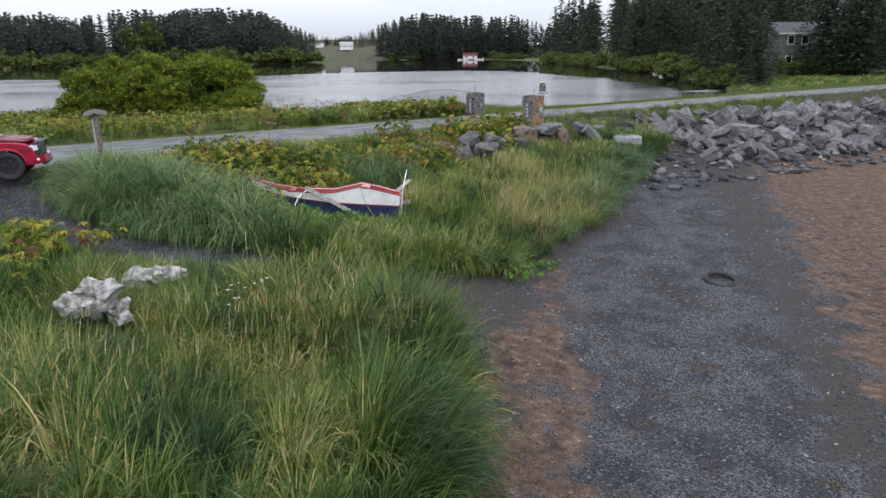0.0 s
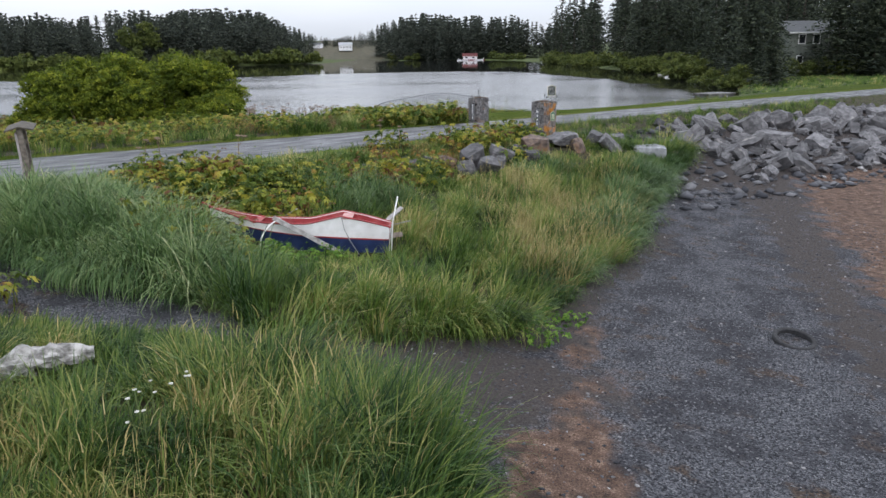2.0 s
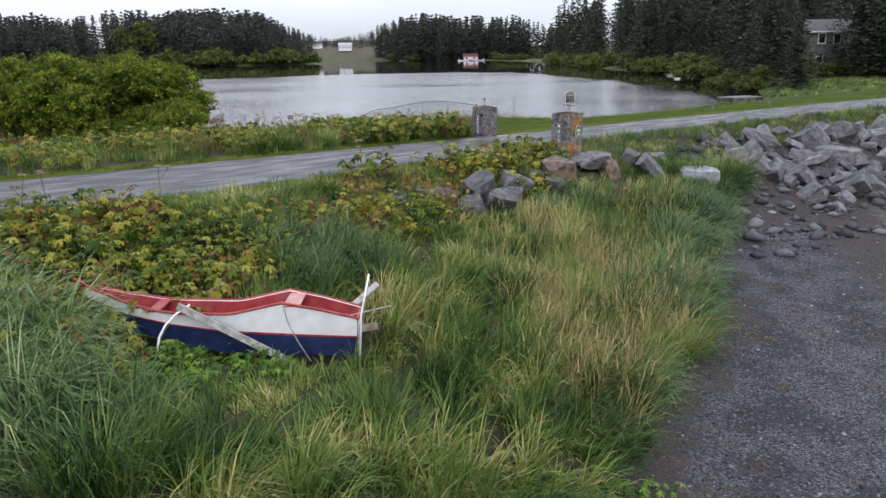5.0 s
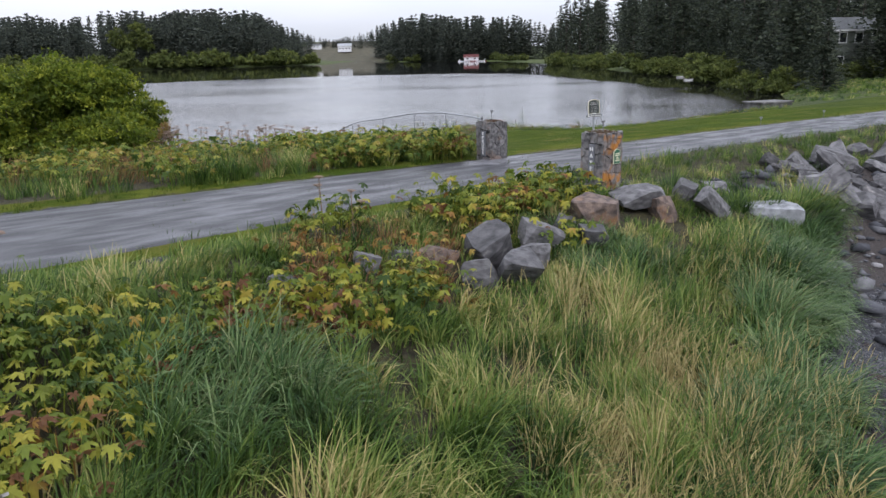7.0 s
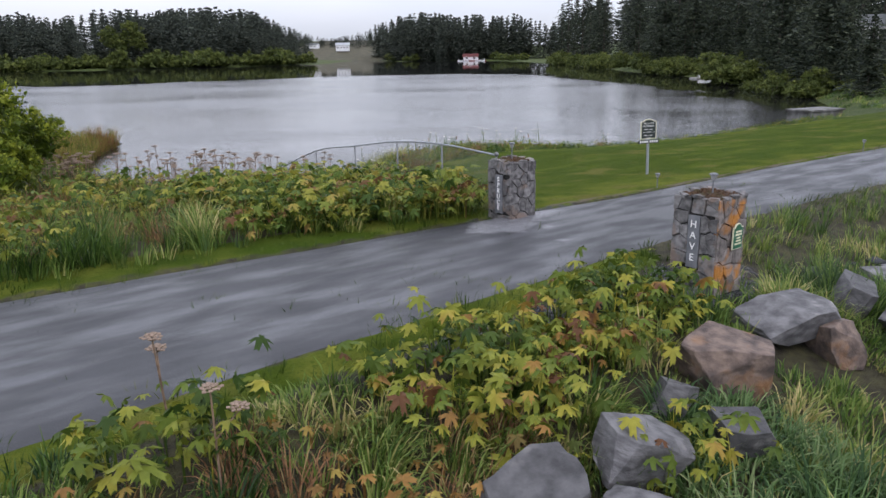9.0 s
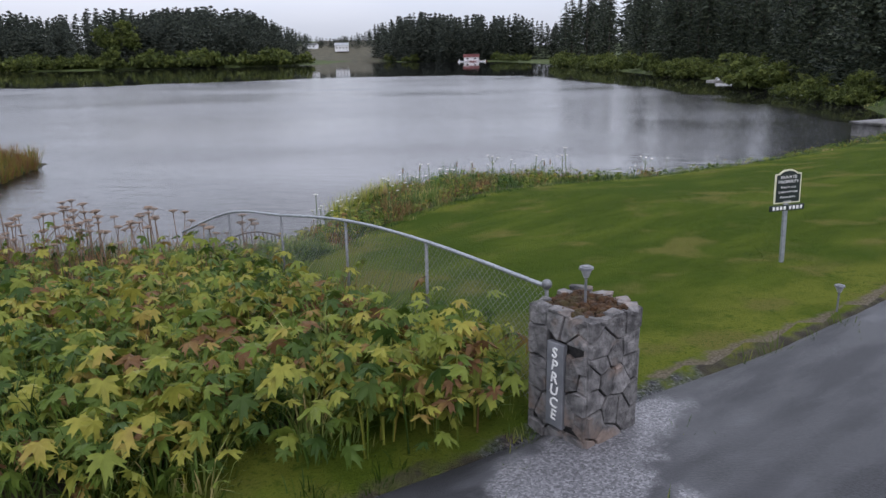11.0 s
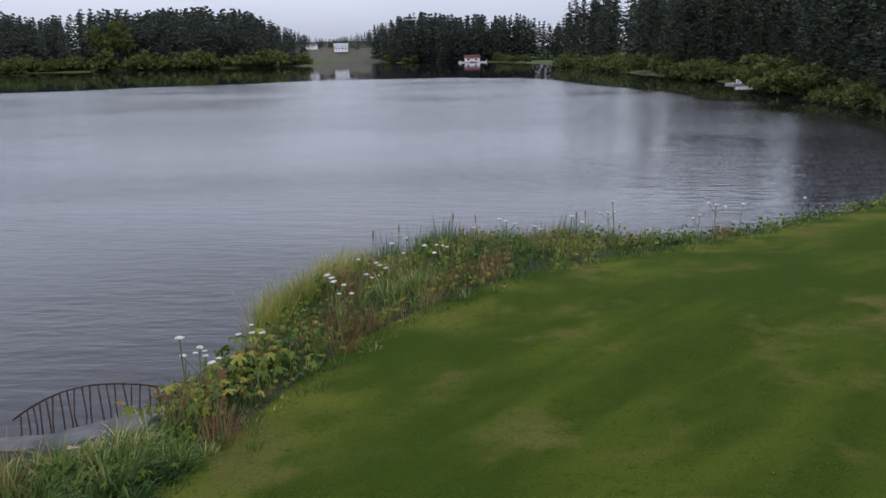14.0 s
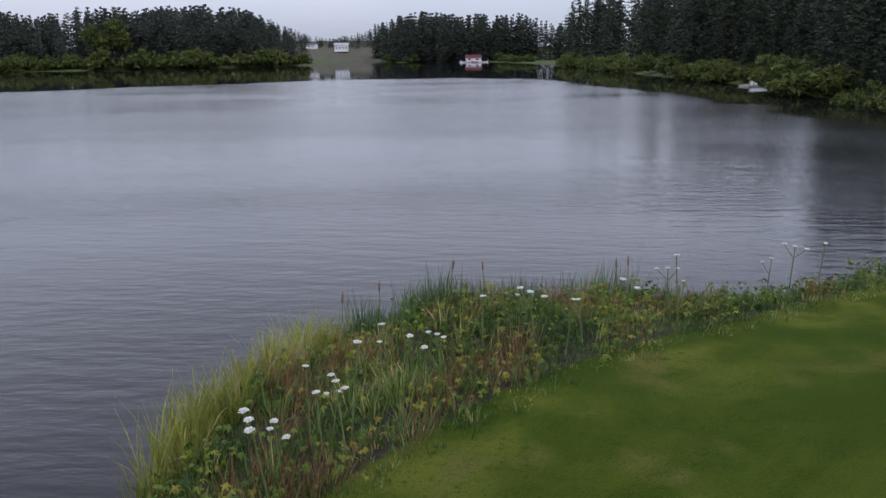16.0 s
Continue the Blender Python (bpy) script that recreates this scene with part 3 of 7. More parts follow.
for k in range(K):
    f = k / (K - 1) * 2 - 1
    half = road_half(P[:, 0]) + np.where(f > 0, wob[0], wob[1]) * abs(f)
    q = P + N * (f * half)[:, None]
    rows.append(np.column_stack([q, np.full(len(q), 0.035 * (1 - f * f) + 0.012 - (abs(f) == 1) * 0.05)]))
V = np.stack(rows, 1).reshape(-1, 3)
ii = np.arange(len(P) * K).reshape(len(P), K)
rq = np.stack([ii[:-1, :-1], ii[1:, :-1], ii[1:, 1:], ii[:-1, 1:]], -1).reshape(-1, 4)[:, ::-1]
g = Nodes("worn_asphalt")
streak = g.noise(1.3, 9, g.mapped((0.5, 1.7, 1), -0.66))
asphalt = g.ramp(g.maths("ADD", g.maths("MULTIPLY", g.noise(70, 5), 0.4), g.maths("MULTIPLY", g.noise(1.2, 5), 0.6)), (0.35, (0.018, 0.019, 0.022)), (0.65, (0.040, 0.041, 0.046)))
asphalt = g.mix(g.remap(streak, 0.5, 0.75), asphalt, (0.084, 0.086, 0.096))
cell, celld = g.cells(60)
chips = g.ramp(g.maths("ADD", g.maths("MULTIPLY", cell, 0.6), g.maths("MULTIPLY", g.noise(30, 5), 0.4)), (0.2, (0.06, 0.06, 0.065)), (0.6, (0.15, 0.15, 0.16)), (0.95, (0.32, 0.32, 0.33)))
asphalt = g.mix(edge(g, "patch", 0.5, 1.6, 0.2), asphalt, g.ramp(g.noise(50, 6), (0.35, (0.010, 0.011, 0.013)), (0.7, (0.032, 0.033, 0.037))))
asphalt = g.mix(edge(g, "pale", 0.35, 3.0, 0.1), asphalt, chips)
g.link(asphalt, g.bsdf.inputs["Base Color"])
g.link(g.remap(streak, 0.35, 0.6, 0.62, 0.42), g.bsdf.inputs["Roughness"])
g.bsdf.inputs["Specular IOR Level"].default_value = 0.46
g.bump(g.noise(60, 5), 0.5, 0.01)
road_me = smooth_faces(np_mesh("road", V, None, g.mat, rq))
APRON = [(0.57, 38.92), (0.53, 39.46), (1.19, 40.23), (1.81, 40.73), (2.29, 40.73), (2.09, 40.32), (1.82, 39.98), (1.63, 39.69), (1.56, 39.32), (1.34, 38.93)]
hole = 0.12 - np.hypot((V[:, 0] - 1.9) / 1.0, V[:, 1] - 39.25)
worn = np.minimum(0.12 - np.hypot((V[:, 0] - 2.1) / 1.2, (V[:, 1] - 38.2) / 0.6), 1)
apron = poly_sd(V[:, 0], V[:, 1], APRON) + 0.1
lot = np.minimum(-11 - V[:, 0] * 0.7 - V[:, 1] * 0.1, 0.2)
patch_ = 0.5 - np.hypot((V[:, 0] - 2.6) / 1.5, (V[:, 1] - 37.9) / 0.9)
add_field(road_me, "patch", np.maximum(patch_, np.minimum(V[:, 0] - 2.4, 6.0 - V[:, 0]) * 0.3))
add_field(road_me, "pale", np.maximum.reduce([hole, worn, apron, lot]))
tagged(new("road", road_me), "worn grey asphalt lane with pale damp streaks", "road", kind="structure")

# the lake: a breeze ruffles the open water, the lee under the woods lies calm
RUFFLE = [(-120, 40), (-112, 196), (-75, 174), (-28, 208), (5, 213), (22, 190), (29, 134), (31, 104), (29, 84), (24, 70), (0, 40)]
wx, wy = graded(-900, 300, -120, 40, 2.0), graded(45, 1200, 46, 230, 2.0)
WX, WY = np.meshgrid(wx, wy)
wi = np.arange(WX.size).reshape(WX.shape)
wq = np.stack([wi[:-1, :-1], wi[:-1, 1:], wi[1:, 1:], wi[1:, :-1]], -1).reshape(-1, 4)
wq = wq[(poly_sd(WX, WY, LAKE) > -4).ravel()[wq].any(axis=1)]
water_me = np_mesh("water", np.stack([WX, WY, np.full(WX.shape, WATER_Z)], -1).reshape(-1, 3), None, M_ROCK, wq)
add_field(water_me, "ruffle", poly_sd(WX, WY, RUFFLE) / 4 + 0.6 * waves(WX, WY * 3, 0.02, 2))
g = Nodes("lake_water")
g.bsdf.inputs["Base Color"].default_value = (0.010, 0.0095, 0.0105, 1)
g.bsdf.inputs["IOR"].default_value = 1.33
ruf = g.remap(g.maths("ADD", g.field("ruffle"), g.maths("MULTIPLY", g.maths("SUBTRACT", g.noise(0.05, 4, g.mapped((0.5, 2, 1))), 0.5), 4.0)), -0.3, 0.5)
gust = g.noise(0.035, 4, g.mapped((0.6, 1.8, 1)))
g.link(g.maths("ADD", 0.03, g.maths("MULTIPLY", ruf, g.remap(gust, 0.3, 0.7, 0.09, 0.18))), g.bsdf.inputs["Roughness"])
rip = g.maths("ADD", g.maths("MULTIPLY", g.noise(2.6, 5, g.mapped((0.55, 1.7, 1))), 0.5), g.maths("MULTIPLY", g.noise(0.9, 4, g.mapped((0.5, 1.9, 1), 0.15)), 0.9))
g.bump(rip, g.maths("ADD", 0.015, g.maths("MULTIPLY", ruf, g.remap(gust, 0.35, 0.65, 0.28, 0.60))), 0.08)
water_me.materials[0] = g.mat
tagged(new("water", water_me), "grey lake water ruffled by a breeze, calm under the woods", "water", kind="structure")

# ---- plants ----


def blades(x, y, height, width, lean, seed, z=None, droop=0.42, segs=3, angle=None):
    """Curved tapering blades of grass: vertices and triangles."""
    r = np.random.RandomState(seed)
    n = len(x)
    z = ground_z(x, y) - 0.02 if z is None else z
    a = r.uniform(0, 2 * np.pi, n) if angle is None else angle
    d = np.stack([np.cos(a), np.sin(a)], 1)
    t = a + np.pi / 2 + r.uniform(-0.7, 0.7, n)
    s = np.stack([np.cos(t), np.sin(t)], 1)
    verts = np.zeros((n, 2 * segs + 1, 3))
    for k in range(segs + 1):
        f = k / segs
        out = lean * height * (f * 0.3 + f * f * 0.6)
        up = height * (f - droop * lean * f ** 3)
        c = np.column_stack([x + d[:, 0] * out, y + d[:, 1] * out, z + up])
        w = (width * (1 - 0.75 * f) / 2)[:, None] if k < segs else 0
        if k < segs:
            verts[:, 2 * k, :] = c
            verts[:, 2 * k + 1, :] = c
            verts[:, 2 * k, :2] -= s * w
            verts[:, 2 * k + 1, :2] += s * w
        else:
            verts[:, 2 * k, :] = c
    base = (np.arange(n) * (2 * segs + 1))[:, None, None]
    tri = []
    for k in range(segs - 1):
        b = 2 * k
        tri += [(b, b + 1, b + 3), (b, b + 3, b + 2)]
    b = 2 * (segs - 1)
    tri.append((b, b + 1, b + 2))
    return verts.reshape(-1, 3), (base + np.array(tri)[None]).reshape(-1, 3)


def scatter(n, x0, x1, y0, y1, keep, seed):
    r = np.random.RandomState(seed)
    x, y = r.uniform(x0, x1, n), r.uniform(y0, y1, n)
    k = keep(x, y)
    return x[k], y[k]


def stuff(name, me, label, category):
    return tagged(new(name, me), label, category, kind="stuff")


def arching(x, y, length, width, start, bend, azimuth, seed, segs=3, z=None):
    """Blades that leave the ground at one tilt and curl over along their length: vertices and triangles."""
    r = np.random.RandomState(seed)
    n = len(x)
    d = np.stack([np.cos(azimuth), np.sin(azimuth)], 1)
    t = azimuth + np.pi / 2 + r.uniform(-0.8, 0.8, n)
    s = np.stack([np.cos(t), np.sin(t)], 1)
    z = ground_z(x, y) - 0.03 if z is None else z
    verts = np.zeros((n, 2 * segs + 1, 3))
    out, up = np.zeros(n), np.zeros(n)
    for k in range(segs + 1):
        f = k / segs
        c = np.column_stack([x + d[:, 0] * out, y + d[:, 1] * out, z + up])
        if k < segs:
            w = (width * (1 - 0.6 * f ** 1.5) / 2)[:, None]
            verts[:, 2 * k, :], verts[:, 2 * k + 1, :] = c, c
            verts[:, 2 * k, :2] -= s * w
            verts[:, 2 * k + 1, :2] += s * w
            a = start + bend * (f + 0.5 / segs) ** 1.4
            out, up = out + np.sin(a) * length / segs, up + np.cos(a) * length / segs
        else:
            verts[:, 2 * k, :] = c
    tri = [q for k in range(segs - 1) for q in ((2 * k, 2 * k + 1, 2 * k + 3), (2 * k, 2 * k + 3, 2 * k + 2))] + [(2 * segs - 2, 2 * segs - 1, 2 * segs)]
    return verts.reshape(-1, 3), ((np.arange(n) * (2 * segs + 1))[:, None, None] + np.array(tri)[None]).reshape(-1, 3)


def tall_grass(name, n, area, keep, h0, h1, w, seed, label, material=None, lean=(0.25, 1.0), per=22, rad=0.10, segs=4, tall=None, rim=None, swell=0.5, comb=0.5):
    """Tufts: the blades of one arch outwards from its middle, combed by the wind, and over the rim of the outline that bounds them."""
    x, y = scatter(n, *area, keep, seed)
    r = np.random.RandomState(seed + 1)
    k = len(x)
    th = r.uniform(h0, h1, k) * (1 + swell * waves(x, y, 0.6, seed)) * (tall(x, y) if tall else 1)
    tone = np.clip(0.5 + 0.5 * waves(x, y, 1.6, seed + 9) + r.normal(0, 0.27, k), 0, 1)
    wa = 3.2 * waves(x, y, 0.45, seed + 4) + 0.6
    push = np.stack([np.cos(wa), np.sin(wa)], 1) * comb
    if rim is not None:
        e = 0.12
        d = poly_sd(x, y, rim)
        g_ = np.stack([d - poly_sd(x + e, y, rim), d - poly_sd(x, y + e, rim)], 1) / e
        push = push + g_ * (1.3 * smooth(0.9, 0.1, d))[:, None]
    m = k * per
    ang, rr_ = r.uniform(0, 2 * np.pi, m), np.sqrt(r.uniform(0, 1, m))
    bx, by = np.repeat(x, per) + np.cos(ang) * rr_ * rad, np.repeat(y, per) + np.sin(ang) * rr_ * rad
    dx = np.cos(ang) * rr_ + np.repeat(push[:, 0], per) + r.normal(0, 0.3, m)
    dy = np.sin(ang) * rr_ + np.repeat(push[:, 1], per) + r.normal(0, 0.3, m)
    far_ = np.clip(np.hypot(dx, dy), 0.2, 1.6)
    length = np.repeat(th, per) * r.uniform(0.5, 1.15, m)
    bend = r.uniform(*lean, m) * (0.55 + 0.75 * far_)
    v, t = arching(bx, by, length, r.uniform(0.7, 1.3, m) * w, 0.06 + 0.16 * far_, bend, np.arctan2(dy, dx), seed + 2, segs)
    me = np_mesh(name, v, t, material or M_GRASS)
    me.attributes.new("tone", "FLOAT", "POINT").data.foreach_set("value", np.repeat(tone, per * (2 * segs + 1)).astype(np.float32))
    return stuff(name, me, label, "grass")


def ragged(sd, x, y, seed, amp=0.25):
    return sd + amp * waves(x, y, 1.1, seed)


def in_meadow(x, y):
    return ragged(poly_sd(x, y, MEADOW), x, y, 77) > -0.05


def in_fore(x, y):
    return ragged(poly_sd(x, y, FORELAND), x, y, 78) > -0.05


def rough_bank(x, y):
    return (road_side(x, y) > 0.45) & (poly_sd(x, y, LAKE) < -0.05) & (lawn_sd(x, y) < -0.3) & (np.hypot((x + 4.5) / 1.25, (y - 51.55) / 1.2) > 1)


def by_lawn(x, y):
    """Low beside the mown edge, full height away from it."""
    return 0.42 + 0.58 * smooth(-0.1, -1.2, lawn_sd(x, y))


def near_pts(pts, rad):
    return lambda x, y: np.min([np.hypot(x - a, y - b) / c for a, b, c in pts], axis=0) < rad


# where the parsnip, and where the bluish rye stands in the meadow
patch_meadow = near_pts([(-5.6, 24.6, 1.9), (-7.3, 25.3, 1.9), (-4.4, 26.2, 1.2), (-1.9, 28.2, 0.9), (-3.0, 27.4, 0.6), (-0.7, 29.0, 0.6), (0.2, 33.0, 1.2), (1.4, 34.2, 1.05), (2.4, 35.0, 0.8), (-2.4, 31.3, 0.6), (-6.9, 22.3, 1.1), (-6.0, 21.6, 0.8), (-5.3, 21.0, 0.6), (2.2, 31.9, 0.5)], 1.0)
boat_bed = near_pts([(-5.5, 22.6, 0.5), (-4.9, 22.5, 0.72), (-3.9, 22.5, 0.72), (-3.0, 22.5, 0.72), (-2.1, 22.5, 0.7)], 1.0)
blue_rye = near_pts([(6.2, 28.4, 1.3), (5.2, 25.6, 0.8), (3.4, 21.6, 0.9), (8.6, 34.6, 1.2), (-9.6, 22.2, 2.0), (-8.6, 20.9, 1.6), (-7.2, 20.6, 1.7), (-10.6, 21.4, 0.9), (-2.8, 25.8, 1.2), (7.2, 30.6, 1.7), (8.2, 33.0, 1.6), (4.6, 26.6, 1.0), (-5.0, 19.4, 1.0), (3.0, 32.0, 1.1)], 1.0)
worn_gap = near_pts([(0.95, 30.7, 0.7), (-0.2, 30.4, 0.45), (2.1, 32.8, 0.45), (3.3, 33.7, 0.65), (4.7, 34.5, 0.75), (-2.4, 29.2, 0.35)], 1.0)
open_meadow = lambda x, y: in_meadow(x, y) & (waves(x, y, 1.25, 33) > -0.22) & ~blue_rye(x, y) & ~boat_bed(x, y) & ~(patch_meadow(x, y) & (waves(x, y, 1.2, 6) < 0.25)) & ~worn_gap(x, y)
dry_zone = near_pts([(2.7, 29.4, 1.1), (3.3, 24.4, 1.8), (3.8, 27.4, 1.4), (2.3, 21.6, 1.1), (1.2, 26.0, 0.9), (1.6, 23.4, 1.0), (2.6, 26.4, 1.3), (-6.5, 23.0, 0.7)], 1.0)
rock_row = [(-2.8, 28.8), (0.3, 30.1), (1.7, 31.6), (3.2, 33.2), (5.3, 34.8), (8.4, 35.6)]
low_by_rocks = lambda x, y: 0.4 + 0.6 * smooth(0.4, 1.7, seg_dist(x + 0.1, y + 0.5, rock_row)[0])
by_path = lambda x, y: (1 - 0.6 * smooth(15.2, 16.6, y) * smooth(-3.0, -4.4, x)) * (1 - 0.65 * smooth(1.1, 0.5, np.hypot((x + 5.9) / 1.3, (y - 12.3) / 1.0))) * (1 - 0.5 * smooth(1.2, 0.5, np.hypot(x + 6.0, y - 14.6)))
boat_front = lambda x, y: 1 - 0.62 * smooth(1.25, 0.75, np.hypot((x + 3.3) / 2.2, (y - 21.2) / 1.25))
tall_grass("meadow_grass", 7800, (-12, 11, 16, 38), lambda x, y: open_meadow(x, y) & ~(dry_zone(x, y) & (waves(x, y, 1.5, 21) > 0.3)), 0.42, 1.08, 0.019, 11, "tall green rye grass in the meadow", per=34, rad=0.18, segs=3, lean=(0.3, 2.1), rim=MEADOW, comb=0.7, tall=lambda x, y: (1 + 0.25 * smooth(2.2, 0.3, poly_sd(x, y, MEADOW)) * smooth(29, 24, y)) * boat_front(x, y) * low_by_rocks(x, y) * (0.28 + 0.72 * smooth(-0.6, -3.4, road_side(x, y))))
tall_grass("meadow_undergrowth", 5200, (-12, 11, 16, 38), lambda x, y: in_meadow(x, y) & ~boat_bed(x, y) & ~worn_gap(x, y), 0.2, 0.4, 0.022, 13, "short grass between the tufts of the meadow", per=11, rad=0.16, segs=2, tall=boat_front)
tall_grass("blue_rye_grass", 5200, (-5.4, 11, 16, 38), lambda x, y: in_meadow(x, y) & blue_rye(x, y), 0.8, 1.3, 0.02, 15, "long arching blue-green rye grass", M_BLUE, per=40, rad=0.2, lean=(0.7, 2.7), segs=4, rim=MEADOW, swell=0.35, comb=0.6, tall=low_by_rocks)
tall_grass("rye_hummock", 1500, (-13, -5.4, 17, 26), lambda x, y: in_meadow(x, y) & blue_rye(x, y), 1.15, 1.6, 0.022, 16, "mound of long drooping pale blue-green rye grass", M_RYE_PALE, per=44, rad=0.24, lean=(1.0, 2.9), segs=4, rim=MEADOW, swell=0.3, comb=0.5, tall=lambda x, y: 0.72 + 0.28 * smooth(24.2, 22.6, y))
tall_grass("shore_undergrowth", 1500, (-12, 0.6, 6, 20.5), lambda x, y: in_fore(x, y) & (x > -0.5 - 0.66 * y), 0.2, 0.42, 0.018, 23, "short dark grass between the tufts by the beach", M_GRASS_BEACH, per=10, rad=0.16, segs=2)
tall_grass("shore_grass", 3600, (-12, 0.6, 6, 20.5), lambda x, y: in_fore(x, y) & (x > -0.5 - 0.66 * y) & (waves(x, y, 1.3, 35) > -0.3), 0.45, 1.25, 0.02, 21, "tall rye grass beside the gravel beach", M_GRASS_BEACH, per=42, rad=0.2, segs=4, lean=(0.2, 2.2), rim=FORELAND, comb=0.7, swell=0.8, tall=by_path)
tall_grass("shore_blue_rye", 900, (-4, 0.6, 6, 15), lambda x, y: in_fore(x, y) & (poly_sd(x, y, FORELAND) < 1.6) & (waves(x, y, 0.7, 37) > -0.05), 0.8, 1.2, 0.018, 25, "blue-green rye grass hanging over the beach", M_BLUE, per=28, rad=0.16, segs=4, lean=(0.5, 2.2), rim=FORELAND)
tall_grass("bank_grass", 7000, (-32, 14, 26, 74), lambda x, y: rough_bank(x, y) & (x > -0.66 * y + 2) & (waves(x, y, 0.5, 9) < 0.55) & ~((y > 51) & (waves(x, y, 1.2, 29) < -0.2)), 0.4, 0.8, 0.018, 31, "rough grass on the lake bank", per=18, rad=0.16, segs=2, tall=lambda x, y: (1 - 0.45 * smooth(-2, 6, x) * smooth(52, 56, y)) * by_lawn(x, y))
tall_grass("dry_grass", 1800, (-8, 6, 19, 32), lambda x, y: dry_zone(x, y) & in_meadow(x, y) & (waves(x, y, 1.5, 21) > -0.15), 0.5, 1.05, 0.014, 17, "bleached golden grass among the green tufts", M_DRY, per=20, rad=0.2, segs=3, lean=(0.2, 1.8))
rust_zone = near_pts([(-2.0, 29.8, 1.1), (-0.8, 29.9, 0.7), (-0.1, 31.2, 0.6), (-1.4, 31.2, 0.7), (0.6, 31.9, 0.4)], 1.0)
tall_grass("withered_herbs", 170, (-4, 2, 28, 33), lambda x, y: rust_zone(x, y) & in_meadow(x, y), 0.3, 0.65, 0.016, 19, "withered rusty brown herbs among the boulders", M_RUSTY, per=30, rad=0.16, segs=3, lean=(0.3, 1.6))
tall_grass("fence_bank_grass", 900, (-8, 1, 37, 46), lambda x, y: rough_bank(x, y) & (road_side(x, y) > 0.9) & (waves(x, y, 0.9, 39) > -0.1), 0.5, 0.95, 0.016, 33, "long arching grass between the parsnip beside the fence", None, per=26, rad=0.16, segs=4, lean=(0.4, 1.4))
tall_grass("bank_hay", 1000, (-12, 0, 37, 52), lambda x, y: rough_bank(x, y) & (road_side(x, y) > 1.6) & (waves(x, y, 0.8, 40) > 0.0), 0.5, 0.9, 0.009, 34, "brown hay stalks on the lake bank", M_RUSTY, per=22, rad=0.2, segs=3, lean=(0.1, 1.0))


def verge(x, y):
    r = road_side(x, y)
    return ((np.abs(r) > 0.05) & (np.abs(r) < 1.3) & (x < 1.2) & (x > -22) & (waves(x, y, 1, 3) > -0.4)) | ((r < 0.02) & (r > -2.6) & (x > 4.3)) | ((r < 0.02) & (r > -1.3) & (x > -9) & (x < 4.3)) | ((r > 0.05) & (r < 1.3) & (x < 0.9) & (x > -22))


tall_grass("verge_grass", 20000, (-22, 42, 22, 68), verge, 0.10, 0.26, 0.011, 41, "short rough grass along the road verge", M_SHORT, per=12, rad=0.12, segs=3)
near_lawn = lambda x, y: (lawn_sd(x, y) > 0.05) & (waves(x * 9, y * 9, 1.0, 61) > np.interp(np.hypot((x - 1) * 0.8, np.maximum(y - 45, 0)), [5, 13], [-1, 0.5]))
tall_grass("lawn_blades", 26000, (-3, 12, 41, 60), near_lawn, 0.035, 0.07, 0.007, 63, "short mown blades of the lawn", M_SHORT, per=6, rad=0.05, segs=2, lean=(0.2, 1.6))
tall_grass("slope_grass", 5200, (4, 24, 36, 58), lambda x, y: (road_side(x, y) < -0.5) & (road_side(x, y) > -3.3), 0.22, 0.48, 0.014, 45, "rough grass above the stone bank", per=14)
tall_grass("wood_edge_grass", 1500, (30, 80, 78, 128), lambda x, y: (road_side(x, y) > 3) & (poly_sd(x, y, LAKE) < -0.3) & (poly_sd(x, y, LAKE) > -26), 0.3, 0.6, 0.04, 47, "rough yellow-green grass at the edge of the wood", per=22, rad=0.35, segs=2)
sedge_zone = near_pts([(-3.2, 57.4, 1.0), (-2.7, 58.7, 1.0), (-1.9, 59.6, 0.7), (-3.3, 56.1, 0.7)], 1.0)
tall_grass("yellow_sedge", 2600, (-5, 1, 54, 62), lambda x, y: sedge_zone(x, y) & (poly_sd(x, y, LAKE) < 0.1), 0.35, 0.85, 0.014, 81, "yellow sedge standing at the water's edge", M_SEDGE, lean=(0.05, 0.9), per=13, swell=0.9, segs=3)
tall_grass("bank_brown_herbs", 800, (-26, -9, 38.5, 44), lambda x, y: (np.abs(y - 41.3 - 0.1 * (x + 17)) < 1.2) & rough_bank(x, y), 0.5, 1.0, 0.018, 35, "withered brown herbs before the alder bush", M_RUSTY, per=16, rad=0.25, segs=3, lean=(0.1, 0.8))
reed_zone = near_pts([(0.4, 61.8, 0.8), (1.8, 62.2, 0.9), (3.6, 62.4, 0.9), (-0.6, 60.4, 0.6)], 1.0)
tall_grass("shore_fill", 8500, (-4, 26, 48, 74), lambda x, y: (lawn_sd(x, y) < 0.15) & (road_side(x, y) > 4) & (poly_sd(x, y, LAKE) < 0) & ~sedge_zone(x, y) & (np.hypot((x + 4.5) / 1.25, (y - 51.55) / 1.2) > 1), 0.16, 0.5, 0.014, 87, "low mixed grass and herbs on the shore bank", M_GRASS_BEACH, per=12, segs=2, tall=by_lawn)
tall_grass("shore_cover", 7200, (-5, 9, 47, 63), lambda x, y: (rough_bank(x, y) | (lawn_sd(x, y) < 0.05) & (lawn_sd(x, y) > -0.4)) & (y > 48) & ~sedge_zone(x, y), 0.14, 0.34, 0.014, 89, "dense low green herbs and grass on the shore bank", M_GRASS_BEACH, per=11, rad=0.13, segs=2, tall=by_lawn)
